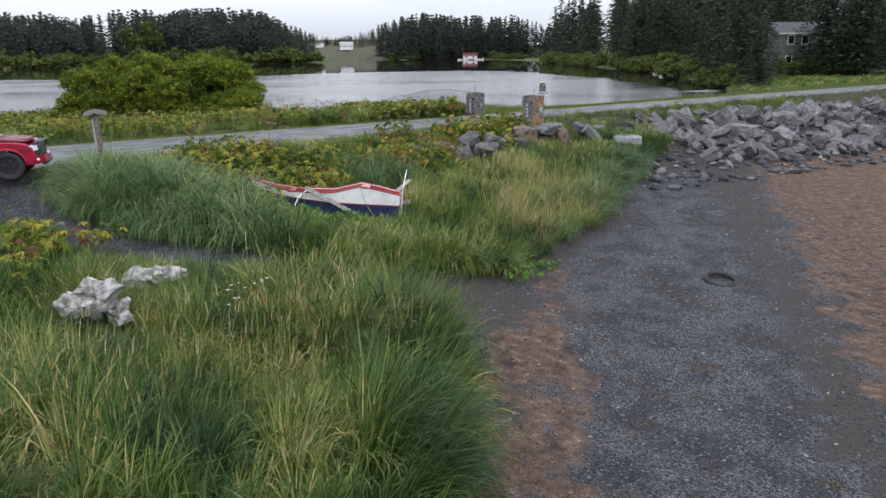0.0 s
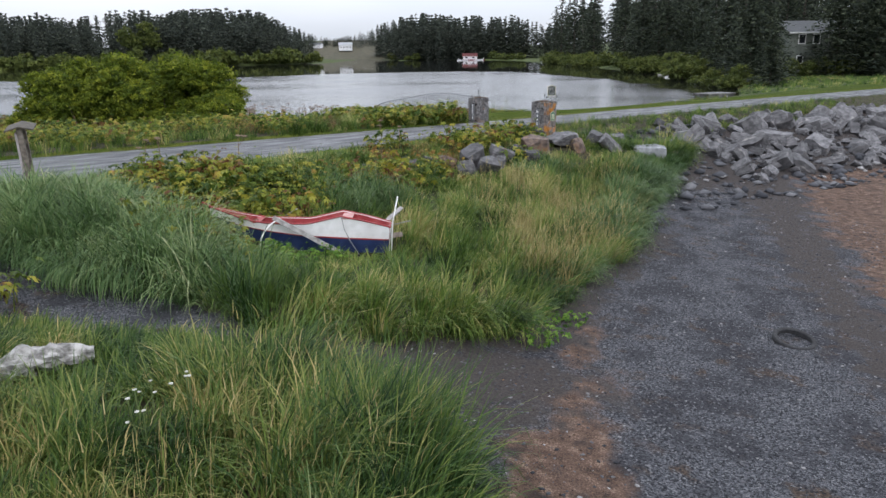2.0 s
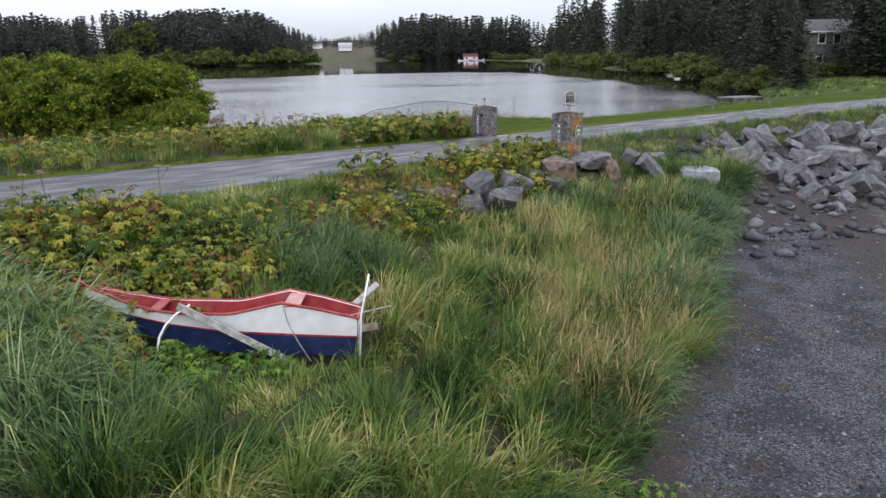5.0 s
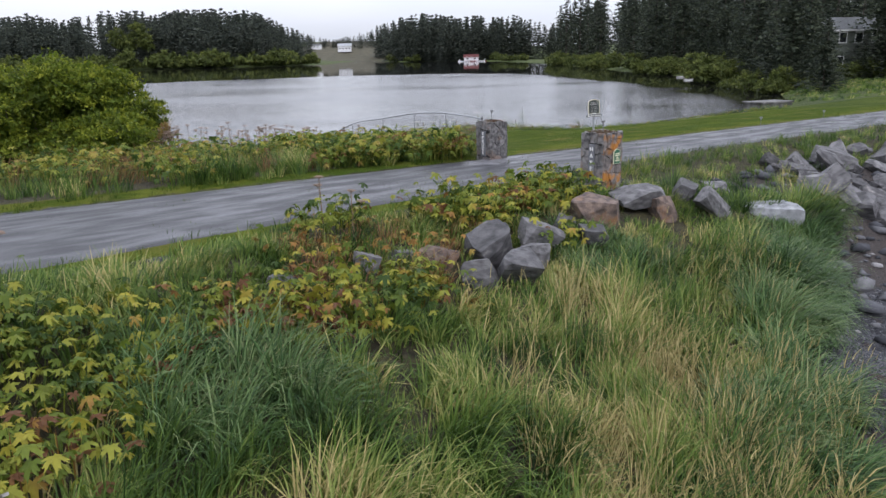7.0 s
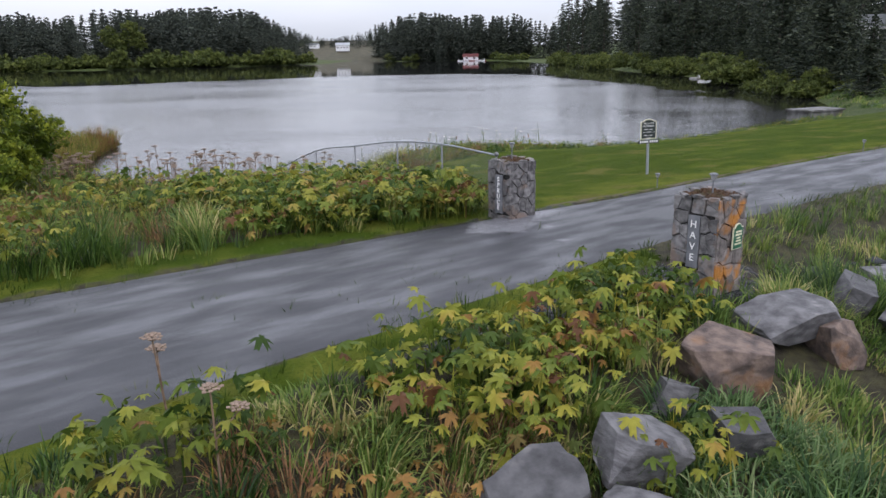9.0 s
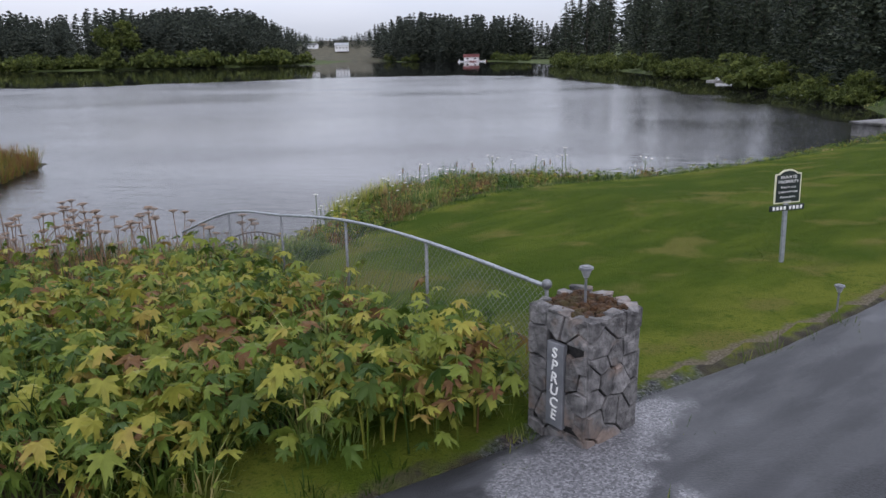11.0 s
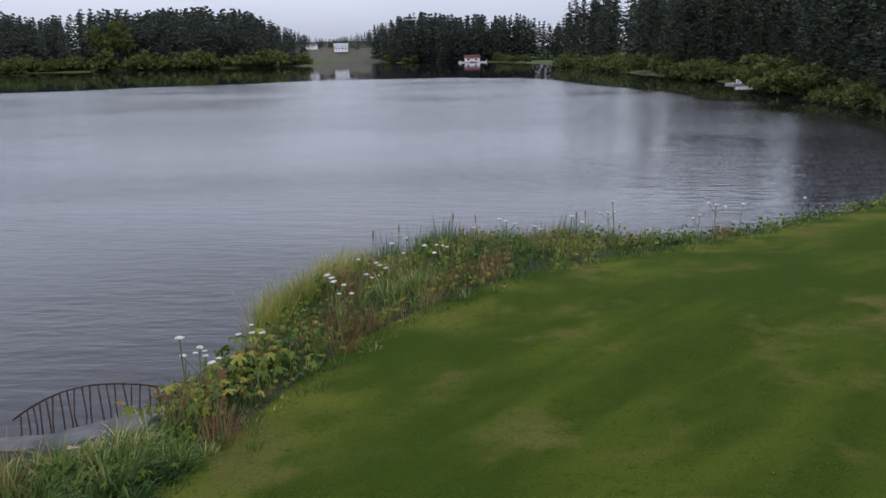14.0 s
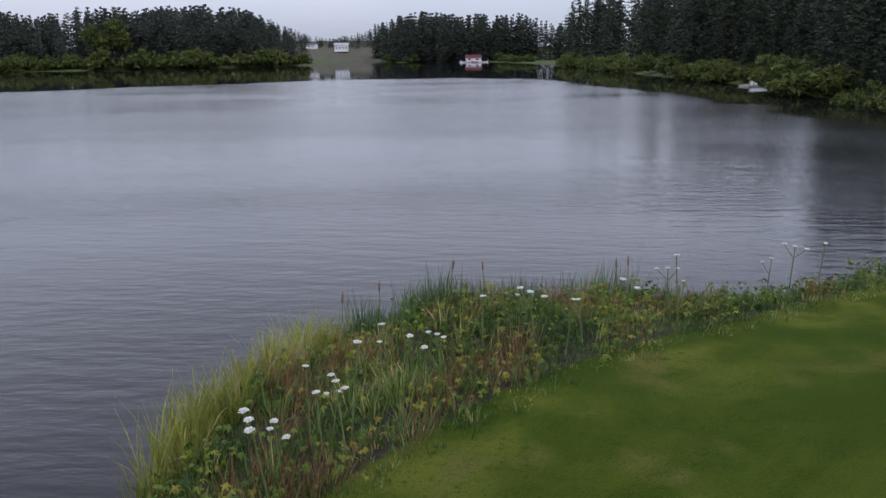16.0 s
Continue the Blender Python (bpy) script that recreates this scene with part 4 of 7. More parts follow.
tall_grass("outlet_grass", 420, (-6.5, -1.8, 48.4, 50.9), lambda x, y: rough_bank(x, y) & (waves(x, y, 1.1, 33) > -0.4), 0.3, 0.5, 0.018, 93, "lush arching green grass beside the lake outlet", None, per=30, rad=0.12, segs=4, lean=(0.5, 2.0), tall=by_lawn)
tall_grass("shore_hay", 1500, (-4, 8, 52, 62), lambda x, y: rough_bank(x, y) & (waves(x, y, 0.8, 52) > 0.0) & (y > 53), 0.3, 0.62, 0.008, 91, "brown withered stalks among the shore herbs", M_RUSTY, per=16, rad=0.2, segs=3, lean=(0.1, 0.8))
tall_grass("reeds", 900, (-2, 6, 59, 63.2), lambda x, y: reed_zone(x, y) & (poly_sd(x, y, LAKE) < 0.05), 0.4, 0.95, 0.013, 83, "green reeds at the water's edge", M_BLUE, lean=(0.03, 0.25), per=12)
islet_zone = near_pts([(-19.6, 66, 2.0), (-20.0, 69.4, 1.3), (-19.5, 62.5, 2.4), (-17.5, 59, 2.0)], 1.0)
tall_grass("point_grass", 2200, (-24, -15, 56, 73), lambda x, y: islet_zone(x, y) & (poly_sd(x, y, LAKE) < 0), 0.6, 1.1, 0.02, 85, "yellow and rusty grass on the point in the lake", M_POINT, lean=(0.05, 0.5), per=18)
seed_zone = near_pts([(3.0, 24.2, 2.0), (2.2, 21.6, 1.6), (4.4, 27.2, 1.6), (1.6, 27.5, 1.4), (5.0, 31.0, 1.4), (-2.4, 14.6, 1.2), (-2.2, 12.4, 1.4), (-3.6, 11.2, 1.6), (-1.2, 13.4, 0.9), (-5, 9.8, 1.5)], 1.0)


def seed_stalks():
    """Thin dry stalks, each with a spindle of seeds at its top."""
    x, y = scatter(9000, -8, 8, 8, 34, lambda a, b: seed_zone(a, b) & (in_meadow(a, b) | in_fore(a, b)), 91)
    r = np.random.RandomState(92)
    n = len(x)
    h, lean, ang = r.uniform(0.85, 1.3, n), r.uniform(0.05, 0.5, n), r.normal(0.6, 1.2, n)
    v1, t1 = blades(x, y, h, np.full(n, 0.008), lean, 93, angle=ang, segs=3)
    tip = v1.reshape(n, -1, 3)[:, -1]
    v2, t2 = blades(tip[:, 0], tip[:, 1], r.uniform(0.16, 0.30, n), np.full(n, 0.015), lean + 0.3, 94, z=tip[:, 2] - 0.09, angle=ang, segs=3)
    stuff("seed_stalks", np_mesh("seed_stalks", np.concatenate([v1, v2]), np.concatenate([t1, t2 + len(v1)]), M_DRY), "dry golden seed stalks of rye grass", "grass")


seed_stalks()


def leaf_shape(seed, lobes=5):
    '''A lobed, toothed leaf of radius 1: a folded middle and a jagged rim; stalk at the origin, tip along +y.'''
    r = np.random.RandomState(seed)
    v = [(0, 0.25, 0.10)]
    n = lobes * 6
    for i in range(n + 1):
        f = i / n
        a = radians(-145 + 290 * f)
        k = abs(math.sin(f * lobes * math.pi)) ** 0.75
        rad = (0.46 + 0.54 * k) * (0.80 + 0.20 * math.cos(a)) * (0.80 if i % 2 else 1.08) * r.uniform(0.86, 1.12)
        v.append((math.sin(a) * rad, 0.3 + math.cos(a) * rad, 0.10 * (1 - k) - 0.42 * rad * rad + r.uniform(-0.05, 0.08)))
    return np.array(v), np.array([(0, i + 1, i + 2) for i in range(n)])


LEAVES = [leaf_shape(s) for s in range(5)]


def place_leaves(px, py, pz, size, seed, pitch=(-25, 25)):
    """Leaves turned at random round the upright, tilted outwards."""
    r = np.random.RandomState(seed)
    V, T, o = [], [], 0
    yaw = r.uniform(0, 2 * np.pi, len(px))
    tilt = np.radians(r.uniform(*pitch, len(px)))
    which = r.randint(0, len(LEAVES), len(px))
    for k, (lv, lt) in enumerate(LEAVES):
        m = which == k
        n = int(m.sum())
        if not n:
            continue
        q = lv[None] * size[m][:, None, None]
        ct, st = np.cos(tilt[m])[:, None], np.sin(tilt[m])[:, None]
        y1, z1 = q[:, :, 1] * ct - q[:, :, 2] * st, q[:, :, 1] * st + q[:, :, 2] * ct
        cw, sw = np.cos(yaw[m])[:, None], np.sin(yaw[m])[:, None]
        x2, y2 = q[:, :, 0] * cw - y1 * sw, q[:, :, 0] * sw + y1 * cw
        V.append(np.stack([x2 + px[m][:, None], y2 + py[m][:, None], z1 + pz[m][:, None]], -1).reshape(-1, 3))
        T.append((lt[None] + (np.arange(n) * len(lv))[:, None, None] + o).reshape(-1, 3))
        o += n * len(lv)
    return np.concatenate(V), np.concatenate(T)


def parsnip_patch(name, n, area, keep, h0, h1, s0, s1, seed, label, per=6, spread=0.5, material=None, tall=None):
    x, y = scatter(n, *area, keep, seed)
    r = np.random.RandomState(seed + 5)
    k = len(x)
    ph = r.uniform(h0, h1, k) * (1 + 0.3 * waves(x, y, 0.8, seed)) * (tall(x, y) if tall else 1)
    lx = np.repeat(x, per) + r.normal(0, spread * 0.5, k * per)
    ly = np.repeat(y, per) + r.normal(0, spread * 0.5, k * per)
    lz = np.repeat(ground_z(x, y), per) + np.repeat(ph, per) * r.uniform(0.45, 1.05, k * per)
    v, t = place_leaves(lx, ly, lz, r.uniform(s0, s1, k * per), seed + 6, (-65, 25))
    sv, st = blades(np.repeat(x, 2), np.repeat(y, 2), np.repeat(ph, 2), np.full(2 * k, 0.025), r.uniform(0, 0.35, 2 * k), seed + 7)
    return stuff(name, np_mesh(name, np.concatenate([v, sv]), np.concatenate([t, st + len(v)]), material or M_LEAF), label, "plants")


parsnip_patch("parsnip_by_boat", 4200, (-10, 4, 19, 36), lambda x, y: patch_meadow(x, y) & (road_side(x, y) < -1.0) & ~boat_bed(x, y), 0.35, 0.8, 0.08, 0.18, 51, "cow parsnip with yellowing lobed leaves in the meadow", per=7, material=M_LEAF_OLD)
parsnip_patch("rusty_parsnip", 170, (-5, 3, 27, 33), lambda x, y: rust_zone(x, y) | near_pts([(-1.6, 28.6, 0.6), (0.2, 29.3, 0.5), (-3.4, 27.6, 0.5)], 1.0)(x, y), 0.2, 0.5, 0.06, 0.13, 55, "withered orange-brown parsnip leaves among the boulders", per=6, spread=0.4, material=M_RUST_LEAF)
parsnip_patch("parsnip_at_bow", 110, (-8, -4, 21, 24), near_pts([(-5.7, 22.0, 0.35), (-5.05, 21.85, 0.3), (-6.4, 22.4, 0.55), (-4.4, 23.1, 0.3)], 1.0), 0.45, 0.85, 0.09, 0.17, 53, "yellow-green cow parsnip growing over the boat's bow", per=7, spread=0.35, material=M_LEAF_OLD)
parsnip_patch("parsnip_on_bank", 6200, (-32, 0.6, 26, 56), lambda x, y: rough_bank(x, y) & (y < 49.4) & (x > -0.66 * y + 2) & (road_side(x, y) > 1.0) & (waves(x, y, 0.5, 9) > -0.06), 0.4, 1.0, 0.09, 0.18, 61, "cow parsnip with yellow-green leaves on the lake bank")
parsnip_patch("parsnip_on_shore", 5600, (-4, 24, 48, 72), lambda x, y: rough_bank(x, y) & (lawn_sd(x, y) < -0.4) & ~sedge_zone(x, y) & ~reed_zone(x, y) & (waves(x, y, 1.0, 73) > -0.35), 0.2, 0.48, 0.04, 0.085, 71, "low feathery herbs and cow parsnip along the lake shore", per=8, spread=0.4, material=M_LEAF_LOW, tall=by_lawn)
parsnip_patch("parsnip_by_fence", 1500, (-7.5, 0.9, 38, 46), near_pts([(-3.4, 41.5, 1.3), (-4.6, 43.5, 1.4), (-2.4, 40.2, 0.9), (-5.9, 42.2, 1.3), (-0.3, 40.7, 0.85), (-1.3, 41.6, 1.0), (0.0, 41.6, 0.5), (-2.3, 43.3, 0.8)], 1.0), 0.35, 1.0, 0.09, 0.20, 73, "large-leaved cow parsnip beside the wire fence", per=8)
parsnip_patch("parsnip_by_outlet", 130, (-4.5, -1.5, 50.5, 55), near_pts([(-3.0, 52.7, 0.5), (-2.6, 52.4, 0.4), (-2.95, 51.9, 0.4), (-2.4, 53.3, 0.4)], 1.0), 0.2, 0.5, 0.09, 0.17, 79, "lush green cow parsnip beside the lake outlet", per=8)
parsnip_patch("parsnip_in_grass", 460, (-12, 1, 10, 21), near_pts([(-10.5, 17.2, 1.8), (-9.4, 15.6, 1.3), (-8.6, 18.0, 0.8)], 1.0), 0.55, 0.95, 0.11, 0.2, 75, "yellowing cow parsnip beside the gravel path", material=M_LEAF_OLD)
parsnip_patch("low_herbs", 1200, (-6, 3, 16, 24), near_pts([(1.2, 18.3, 0.6), (0.8, 18.6, 0.5), (-4.0, 21.5, 0.8), (-3.3, 21.6, 0.7), (1.8, 19.4, 0.5)], 1.0), 0.10, 0.3, 0.05, 0.1, 77, "low bright green herbs at the meadow's edge", per=8, spread=0.3, material=M_HERB)


def crown_points(r, h, spread, levels, arms, bits, size, dome=False):
    """Triangles of needle clumps on drooping whorled branches."""
    V = []
    bare = r.uniform(0.02, 0.06)
    for L in range(levels):
        f = L / (levels - 1)
        z = h * (bare + (0.985 - bare) * f)
        reach = spread * ((1 - f ** 2.4) ** 0.75 if dome else (1 - f) ** 0.75) * (0.65 + 0.35 * min(1, f * 4)) * r.uniform(0.78, 1.15) + 0.3
        for a in r.uniform(0, 2 * np.pi, arms if f < 0.75 else 5):
            ln = reach * r.uniform(0.55, 1.2)
            for b in range(bits):
                q = (b + r.uniform(0.2, 1)) / bits
                c = np.array([math.cos(a) * ln * q, math.sin(a) * ln * q, z - 0.22 * ln * q * q + r.normal(0, 0.15)])
                V.append(c + r.normal(0, size * (1 - 0.35 * q) * (1 - 0.45 * f * f), (3, 3)) * [1, 1, 0.26 + 0.45 * f])
                V.append(c + r.normal(0, size * (1 - 0.35 * q) * (1 - 0.45 * f * f), (3, 3)) * [1, 1, 0.26 + 0.45 * f])
    return np.array(V).reshape(-1, 3)


def spruce(seed, h, spread, levels=26, arms=9, bits=7, size=0.46, dome=True):
    r = np.random.RandomState(seed)
    root = thing("spruce_tree", "tall dark green spruce tree in the lakeside wood", "tree", group="spruce wood")
    bm = bmesh.new()
    rod(bm, (0, 0, -0.5), (0, 0, h * 0.97), 0.014 * h, 0.02, 7)
    part("trunk", bm, M_BARK, root)
    V = crown_points(r, h, spread, levels, arms, bits, size, dome)
    ob = new("crown", np_mesh("crown", V, np.arange(len(V)).reshape(-1, 3), M_NEEDLE))
    ob.parent = root
    return root


SPRUCES = [spruce(100 + i, h, s) for i, (h, s) in enumerate([(26, 6.6), (23, 6.2), (28, 7.0), (19, 6.2)])]
SPRUCES += [spruce(104, 12, 4.6, 24, 11, 6, 0.36, False), spruce(105, 24, 6.6, 30, 9, 6, 0.46, False), spruce(106, 10, 4.4, 22, 11, 6, 0.34, False), spruce(107, 13, 6.6, 24, 13, 9, 0.33, False)]


def forest(n, box_, keep, seed, kinds, s0=0.8, s1=1.2):
    r = np.random.RandomState(seed)
    done = 0
    while done < n:
        x, y = r.uniform(box_[0], box_[1]), r.uniform(box_[2], box_[3])
        if not keep(x, y):
            continue
        k = SPRUCES[kinds[r.randint(len(kinds))]]
        sc = r.uniform(s0, s1)
        c = copy_thing(k, pose(x, y, float(ground_z(x, y)) - 0.2, 0, 0, r.uniform(0, 360)))
        c.scale = (sc, sc, sc * r.uniform(0.9, 1.1))
        done += 1


# how high the tree tops stand round the lake: the slope of the view up to them, by bearing (x over y) from the shore
BEARING = [-0.571, -0.535, -0.513, -0.499, -0.477, -0.462, -0.425, -0.399, -0.377, -0.366, -0.351, -0.336, -0.277, -0.241, -0.219, -0.205, -0.198, -0.187, -0.169, -0.151, -0.132, -0.106, -0.096, -0.08, -0.057, -0.042, -0.02, 0.002, 0.028, 0.046, 0.054, 0.058, 0.068, 0.087, 0.12, 0.139, 0.153, 0.164, 0.3]
SKYLINE = [0.0606, 0.0565, 0.0597, 0.0539, 0.0508, 0.0533, 0.0598, 0.0615, 0.0598, 0.054, 0.0566, 0.0606, 0.0604, 0.0577, 0.0504, 0.0439, 0.0374, 0.0351, 0.0284, 0.0246, 0.0222, 0.0289, 0.0309, 0.037, 0.0445, 0.0478, 0.0509, 0.0492, 0.0446, 0.0478, 0.0463, 0.0357, 0.044, 0.0472, 0.0397, 0.0323, 0.0462, 0.0566, 0.08]


def canopy(x, y):
    """Height of the wood's tops at a place."""
    return 3.2 + float(np.interp(x / (y - 1.3), BEARING, SKYLINE)) * (y - 1.3)


def far_wood(name, n, box_, lo, hi, seed, h0, h1, label, keep=None):
    """Woods too thick to count: crowns of lighter build in haze-paled needles, joined; h0 and h1 are shares of the
    canopy's height.
    """
    r = np.random.RandomState(seed)
    kinds = [crown_points(np.random.RandomState(seed * 10 + i), 1.0 * 24, 6.4, 15, 8, 3, 0.9, i % 2 == 0) / 24 for i in range(6)]
    V, done = [], 0
    while done < n:
        x, y = r.uniform(box_[0], box_[1]), r.uniform(box_[2], box_[3])
        if not land(x, y, lo, hi) or keep and not keep(x, y):
            continue
        gz_ = float(ground_z(x, y)) - 0.5
        hh, a = (canopy(x, y) - gz_) * r.uniform(h0, h1), r.uniform(0, 6.28)
        k = kinds[r.randint(6)]
        wide = max(hh, 15) * r.uniform(0.85, 1.25)
        V.append(np.column_stack([(k[:, 0] * math.cos(a) - k[:, 1] * math.sin(a)) * wide + x, (k[:, 0] * math.sin(a) + k[:, 1] * math.cos(a)) * wide + y, k[:, 2] * hh + gz_]))
        done += 1
    V = np.concatenate(V)
    stuff(name, np_mesh(name, V, np.arange(len(V)).reshape(-1, 3), M_NEEDLE_HAZE), label, "wood")


def land(x, y, lo, hi=1e9):
    e = -float(poly_sd(np.array([x]), np.array([y]), LAKE)[0])
    return lo < e < hi


# east shore, beyond the road, and round the house
forest(60, (44, 110, 140, 330), lambda x, y: land(x, y, 9, 60) and not (48 < x < 74 and y < 142) and abs(x - 0.2185 * (y - 1.3)) > 3.8, 1, [0, 1, 2, 5])
forest(24, (46, 120, 320, 470), lambda x, y: land(x, y, 6, 60) and abs(x - 0.2185 * (y - 1.3)) > 3.8 and x / (y - 1.3) > 0.15, 2, [0, 2, 5], 1.0, 1.35)
forest(16, (40, 62, 118, 215), lambda x, y: land(x, y, 3, 16) and not (50 < x < 66 and 108 < y < 136), 3, [3, 4, 4, 6], 0.75, 1.05)
for x_, y_, k_, s_ in ((48.9, 119, 6, 1.0), (46.5, 126, 4, 0.95), (66.5, 122, 3, 0.85), (64, 117, 4, 1.0), (70, 127, 1, 0.9), (74, 120, 5, 0.8), (80, 130, 0, 0.9), (60.5, 139, 1, 0.9), (54, 141, 0, 0.9), (48, 139, 5, 0.75), (60.6, 121, 7, 1.2), (57.4, 120, 6, 0.4), (65.5, 119, 7, 1.3), (45.6, 114, 7, 1.05), (44.5, 121, 6, 0.85), (84, 118, 2, 0.85), (90, 126, 1, 1.0), (41.2, 106.5, 7, 1.0), (44.2, 109, 7, 0.85), (39.2, 103.6, 6, 0.55)):
    c_ = copy_thing(SPRUCES[k_], pose(x_, y_, float(ground_z(x_, y_)) - 0.2, 0, 0, x_ * 37))
    c_.scale = (s_, s_, s_)
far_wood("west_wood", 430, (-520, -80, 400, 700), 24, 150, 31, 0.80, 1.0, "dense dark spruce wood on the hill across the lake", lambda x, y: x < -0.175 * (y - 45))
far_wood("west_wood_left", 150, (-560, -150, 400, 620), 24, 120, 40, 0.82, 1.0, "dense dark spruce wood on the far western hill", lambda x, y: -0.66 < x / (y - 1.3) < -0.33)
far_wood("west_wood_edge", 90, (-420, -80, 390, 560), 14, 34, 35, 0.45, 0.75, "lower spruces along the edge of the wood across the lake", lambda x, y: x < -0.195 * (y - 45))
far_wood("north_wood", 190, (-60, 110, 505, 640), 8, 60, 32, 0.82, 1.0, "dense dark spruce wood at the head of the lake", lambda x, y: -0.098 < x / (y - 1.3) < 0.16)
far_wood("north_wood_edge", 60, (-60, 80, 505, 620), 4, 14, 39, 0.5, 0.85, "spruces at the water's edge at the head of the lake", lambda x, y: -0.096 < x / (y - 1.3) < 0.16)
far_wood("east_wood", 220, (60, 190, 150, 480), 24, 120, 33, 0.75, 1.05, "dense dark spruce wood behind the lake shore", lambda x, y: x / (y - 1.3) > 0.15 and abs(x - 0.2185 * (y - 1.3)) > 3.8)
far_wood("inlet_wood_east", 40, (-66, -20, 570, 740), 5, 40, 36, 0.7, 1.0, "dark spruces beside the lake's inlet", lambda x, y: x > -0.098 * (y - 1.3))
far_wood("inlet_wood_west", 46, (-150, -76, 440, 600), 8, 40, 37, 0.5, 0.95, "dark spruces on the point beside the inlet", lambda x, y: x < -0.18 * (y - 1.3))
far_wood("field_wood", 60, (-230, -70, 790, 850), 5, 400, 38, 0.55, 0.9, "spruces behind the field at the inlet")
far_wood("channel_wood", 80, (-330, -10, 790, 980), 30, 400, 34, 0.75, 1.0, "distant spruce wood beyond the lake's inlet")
for i_, (x_, y_) in enumerate(((40.3, 101), (42.5, 103), (40.6, 106.5), (41, 111), (43.2, 113), (41.8, 116.5), (42.4, 121.5), (43.6, 126), (44.4, 131), (45.6, 137), (37.6, 91.5), (39.4, 95))):
    c_ = copy_thing(SPRUCES[(4, 6)[i_ % 2]], pose(x_, y_, float(ground_z(x_, y_)) - 0.5, 0, 0, x_ * 71))
    s_ = (0.42, 0.62, 0.5)[i_ % 3]
    c_.scale = (s_ * 1.15, s_ * 1.15, s_)
for k_ in SPRUCES:
    i_ = SPRUCES.index(k_)
    k_.location = (96 + 7 * i_, 190, float(ground_z(96 + 7 * i_, 190)) - 0.2)


def shrub_mesh(name, seed, lumps, n, leaf, material):
    """Leaves in clumps over a heap of lumps, (x, y, z, rx, ry, rz), and a looser, darker-toned filling within."""
    r = np.random.RandomState(seed)
    V, tone = [], []
    for (x, y, z, a, b, c) in lumps:
        m = int(n / len(lumps))
        per = 30
        k = max(6, m * 5 // (6 * per))
        d = r.normal(0, 1, (k, 3))
        d /= np.linalg.norm(d, axis=1)[:, None]
        d[:, 2] = np.where(d[:, 2] < -0.3, -d[:, 2], d[:, 2])
        size = np.array([a, b, c])
        heart = d * size * r.uniform(0.78, 1.08, k)[:, None]
        spray = r.normal(0, 1, (k, per, 3)) * (0.085 * size.mean() * r.uniform(0.5, 1.4, k))[:, None, None] * [1, 1, 0.75]
        p = (heart[:, None] + spray).reshape(-1, 3) + [x, y, z]
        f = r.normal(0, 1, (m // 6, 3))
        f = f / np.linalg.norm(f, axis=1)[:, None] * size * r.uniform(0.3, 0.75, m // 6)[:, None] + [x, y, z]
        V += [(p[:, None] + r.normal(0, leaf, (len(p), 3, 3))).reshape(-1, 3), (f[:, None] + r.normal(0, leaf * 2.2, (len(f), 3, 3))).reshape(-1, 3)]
        # the filling's fixed low tone puts the crown's inner shade into leaf colour
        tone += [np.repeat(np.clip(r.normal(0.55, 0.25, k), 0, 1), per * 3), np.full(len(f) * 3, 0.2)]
    V = np.concatenate(V)
    V[:, 2] = np.maximum(V[:, 2], 0.02)
    me = np_mesh(name, V, np.arange(len(V)).reshape(-1, 3), material)
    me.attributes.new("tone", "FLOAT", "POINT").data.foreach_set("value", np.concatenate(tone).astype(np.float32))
    return me


def shrub(name, seed, x, y, lumps, n, leaf, material, label, category="shrub", group=""):
    root = thing(name, label, category, pose(x, y, float(ground_z(x, y)) - 0.1), group)
    r = random.Random(seed)
    bm = bmesh.new()
    bm.free()
    for (lx, ly, lz, a, b, c) in lumps:
        bm = bmesh.new()
        rod(bm, (lx * 0.8 + r.uniform(-0.4, 0.4), ly * 0.8 + r.uniform(-0.4, 0.4), 0), (lx + r.uniform(-a, a) * 0.5, ly + r.uniform(-b, b) * 0.5, lz + c * 0.5), 0.06, 0.015, 6)
        part("stem", bm, M_BARK, root)
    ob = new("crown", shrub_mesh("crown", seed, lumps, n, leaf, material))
    ob.parent = root
    return root


ra = random.Random(8)
alder = []
for i in range(46):
    u = ra.uniform(-1, 1)
    top = 4.3 * (1 - 0.34 * abs(u) ** 4) - 0.45 * math.exp(-((u - 0.12) / 0.16) ** 2)
    v, q_ = ra.uniform(-1, 1), ra.uniform(0.75, 1.35)
    alder.append((u * 5.3, v * 2.4, max(0.7, top * (1 - 0.28 * v * v) - q_ * ra.uniform(0.9, 1.2) - (1.9 * ra.random() if i % 2 == 0 else 0)), q_ * 1.15, q_ * 1.1, q_))
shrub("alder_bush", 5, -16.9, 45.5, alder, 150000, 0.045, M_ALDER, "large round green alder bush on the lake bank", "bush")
rs = random.Random(12)
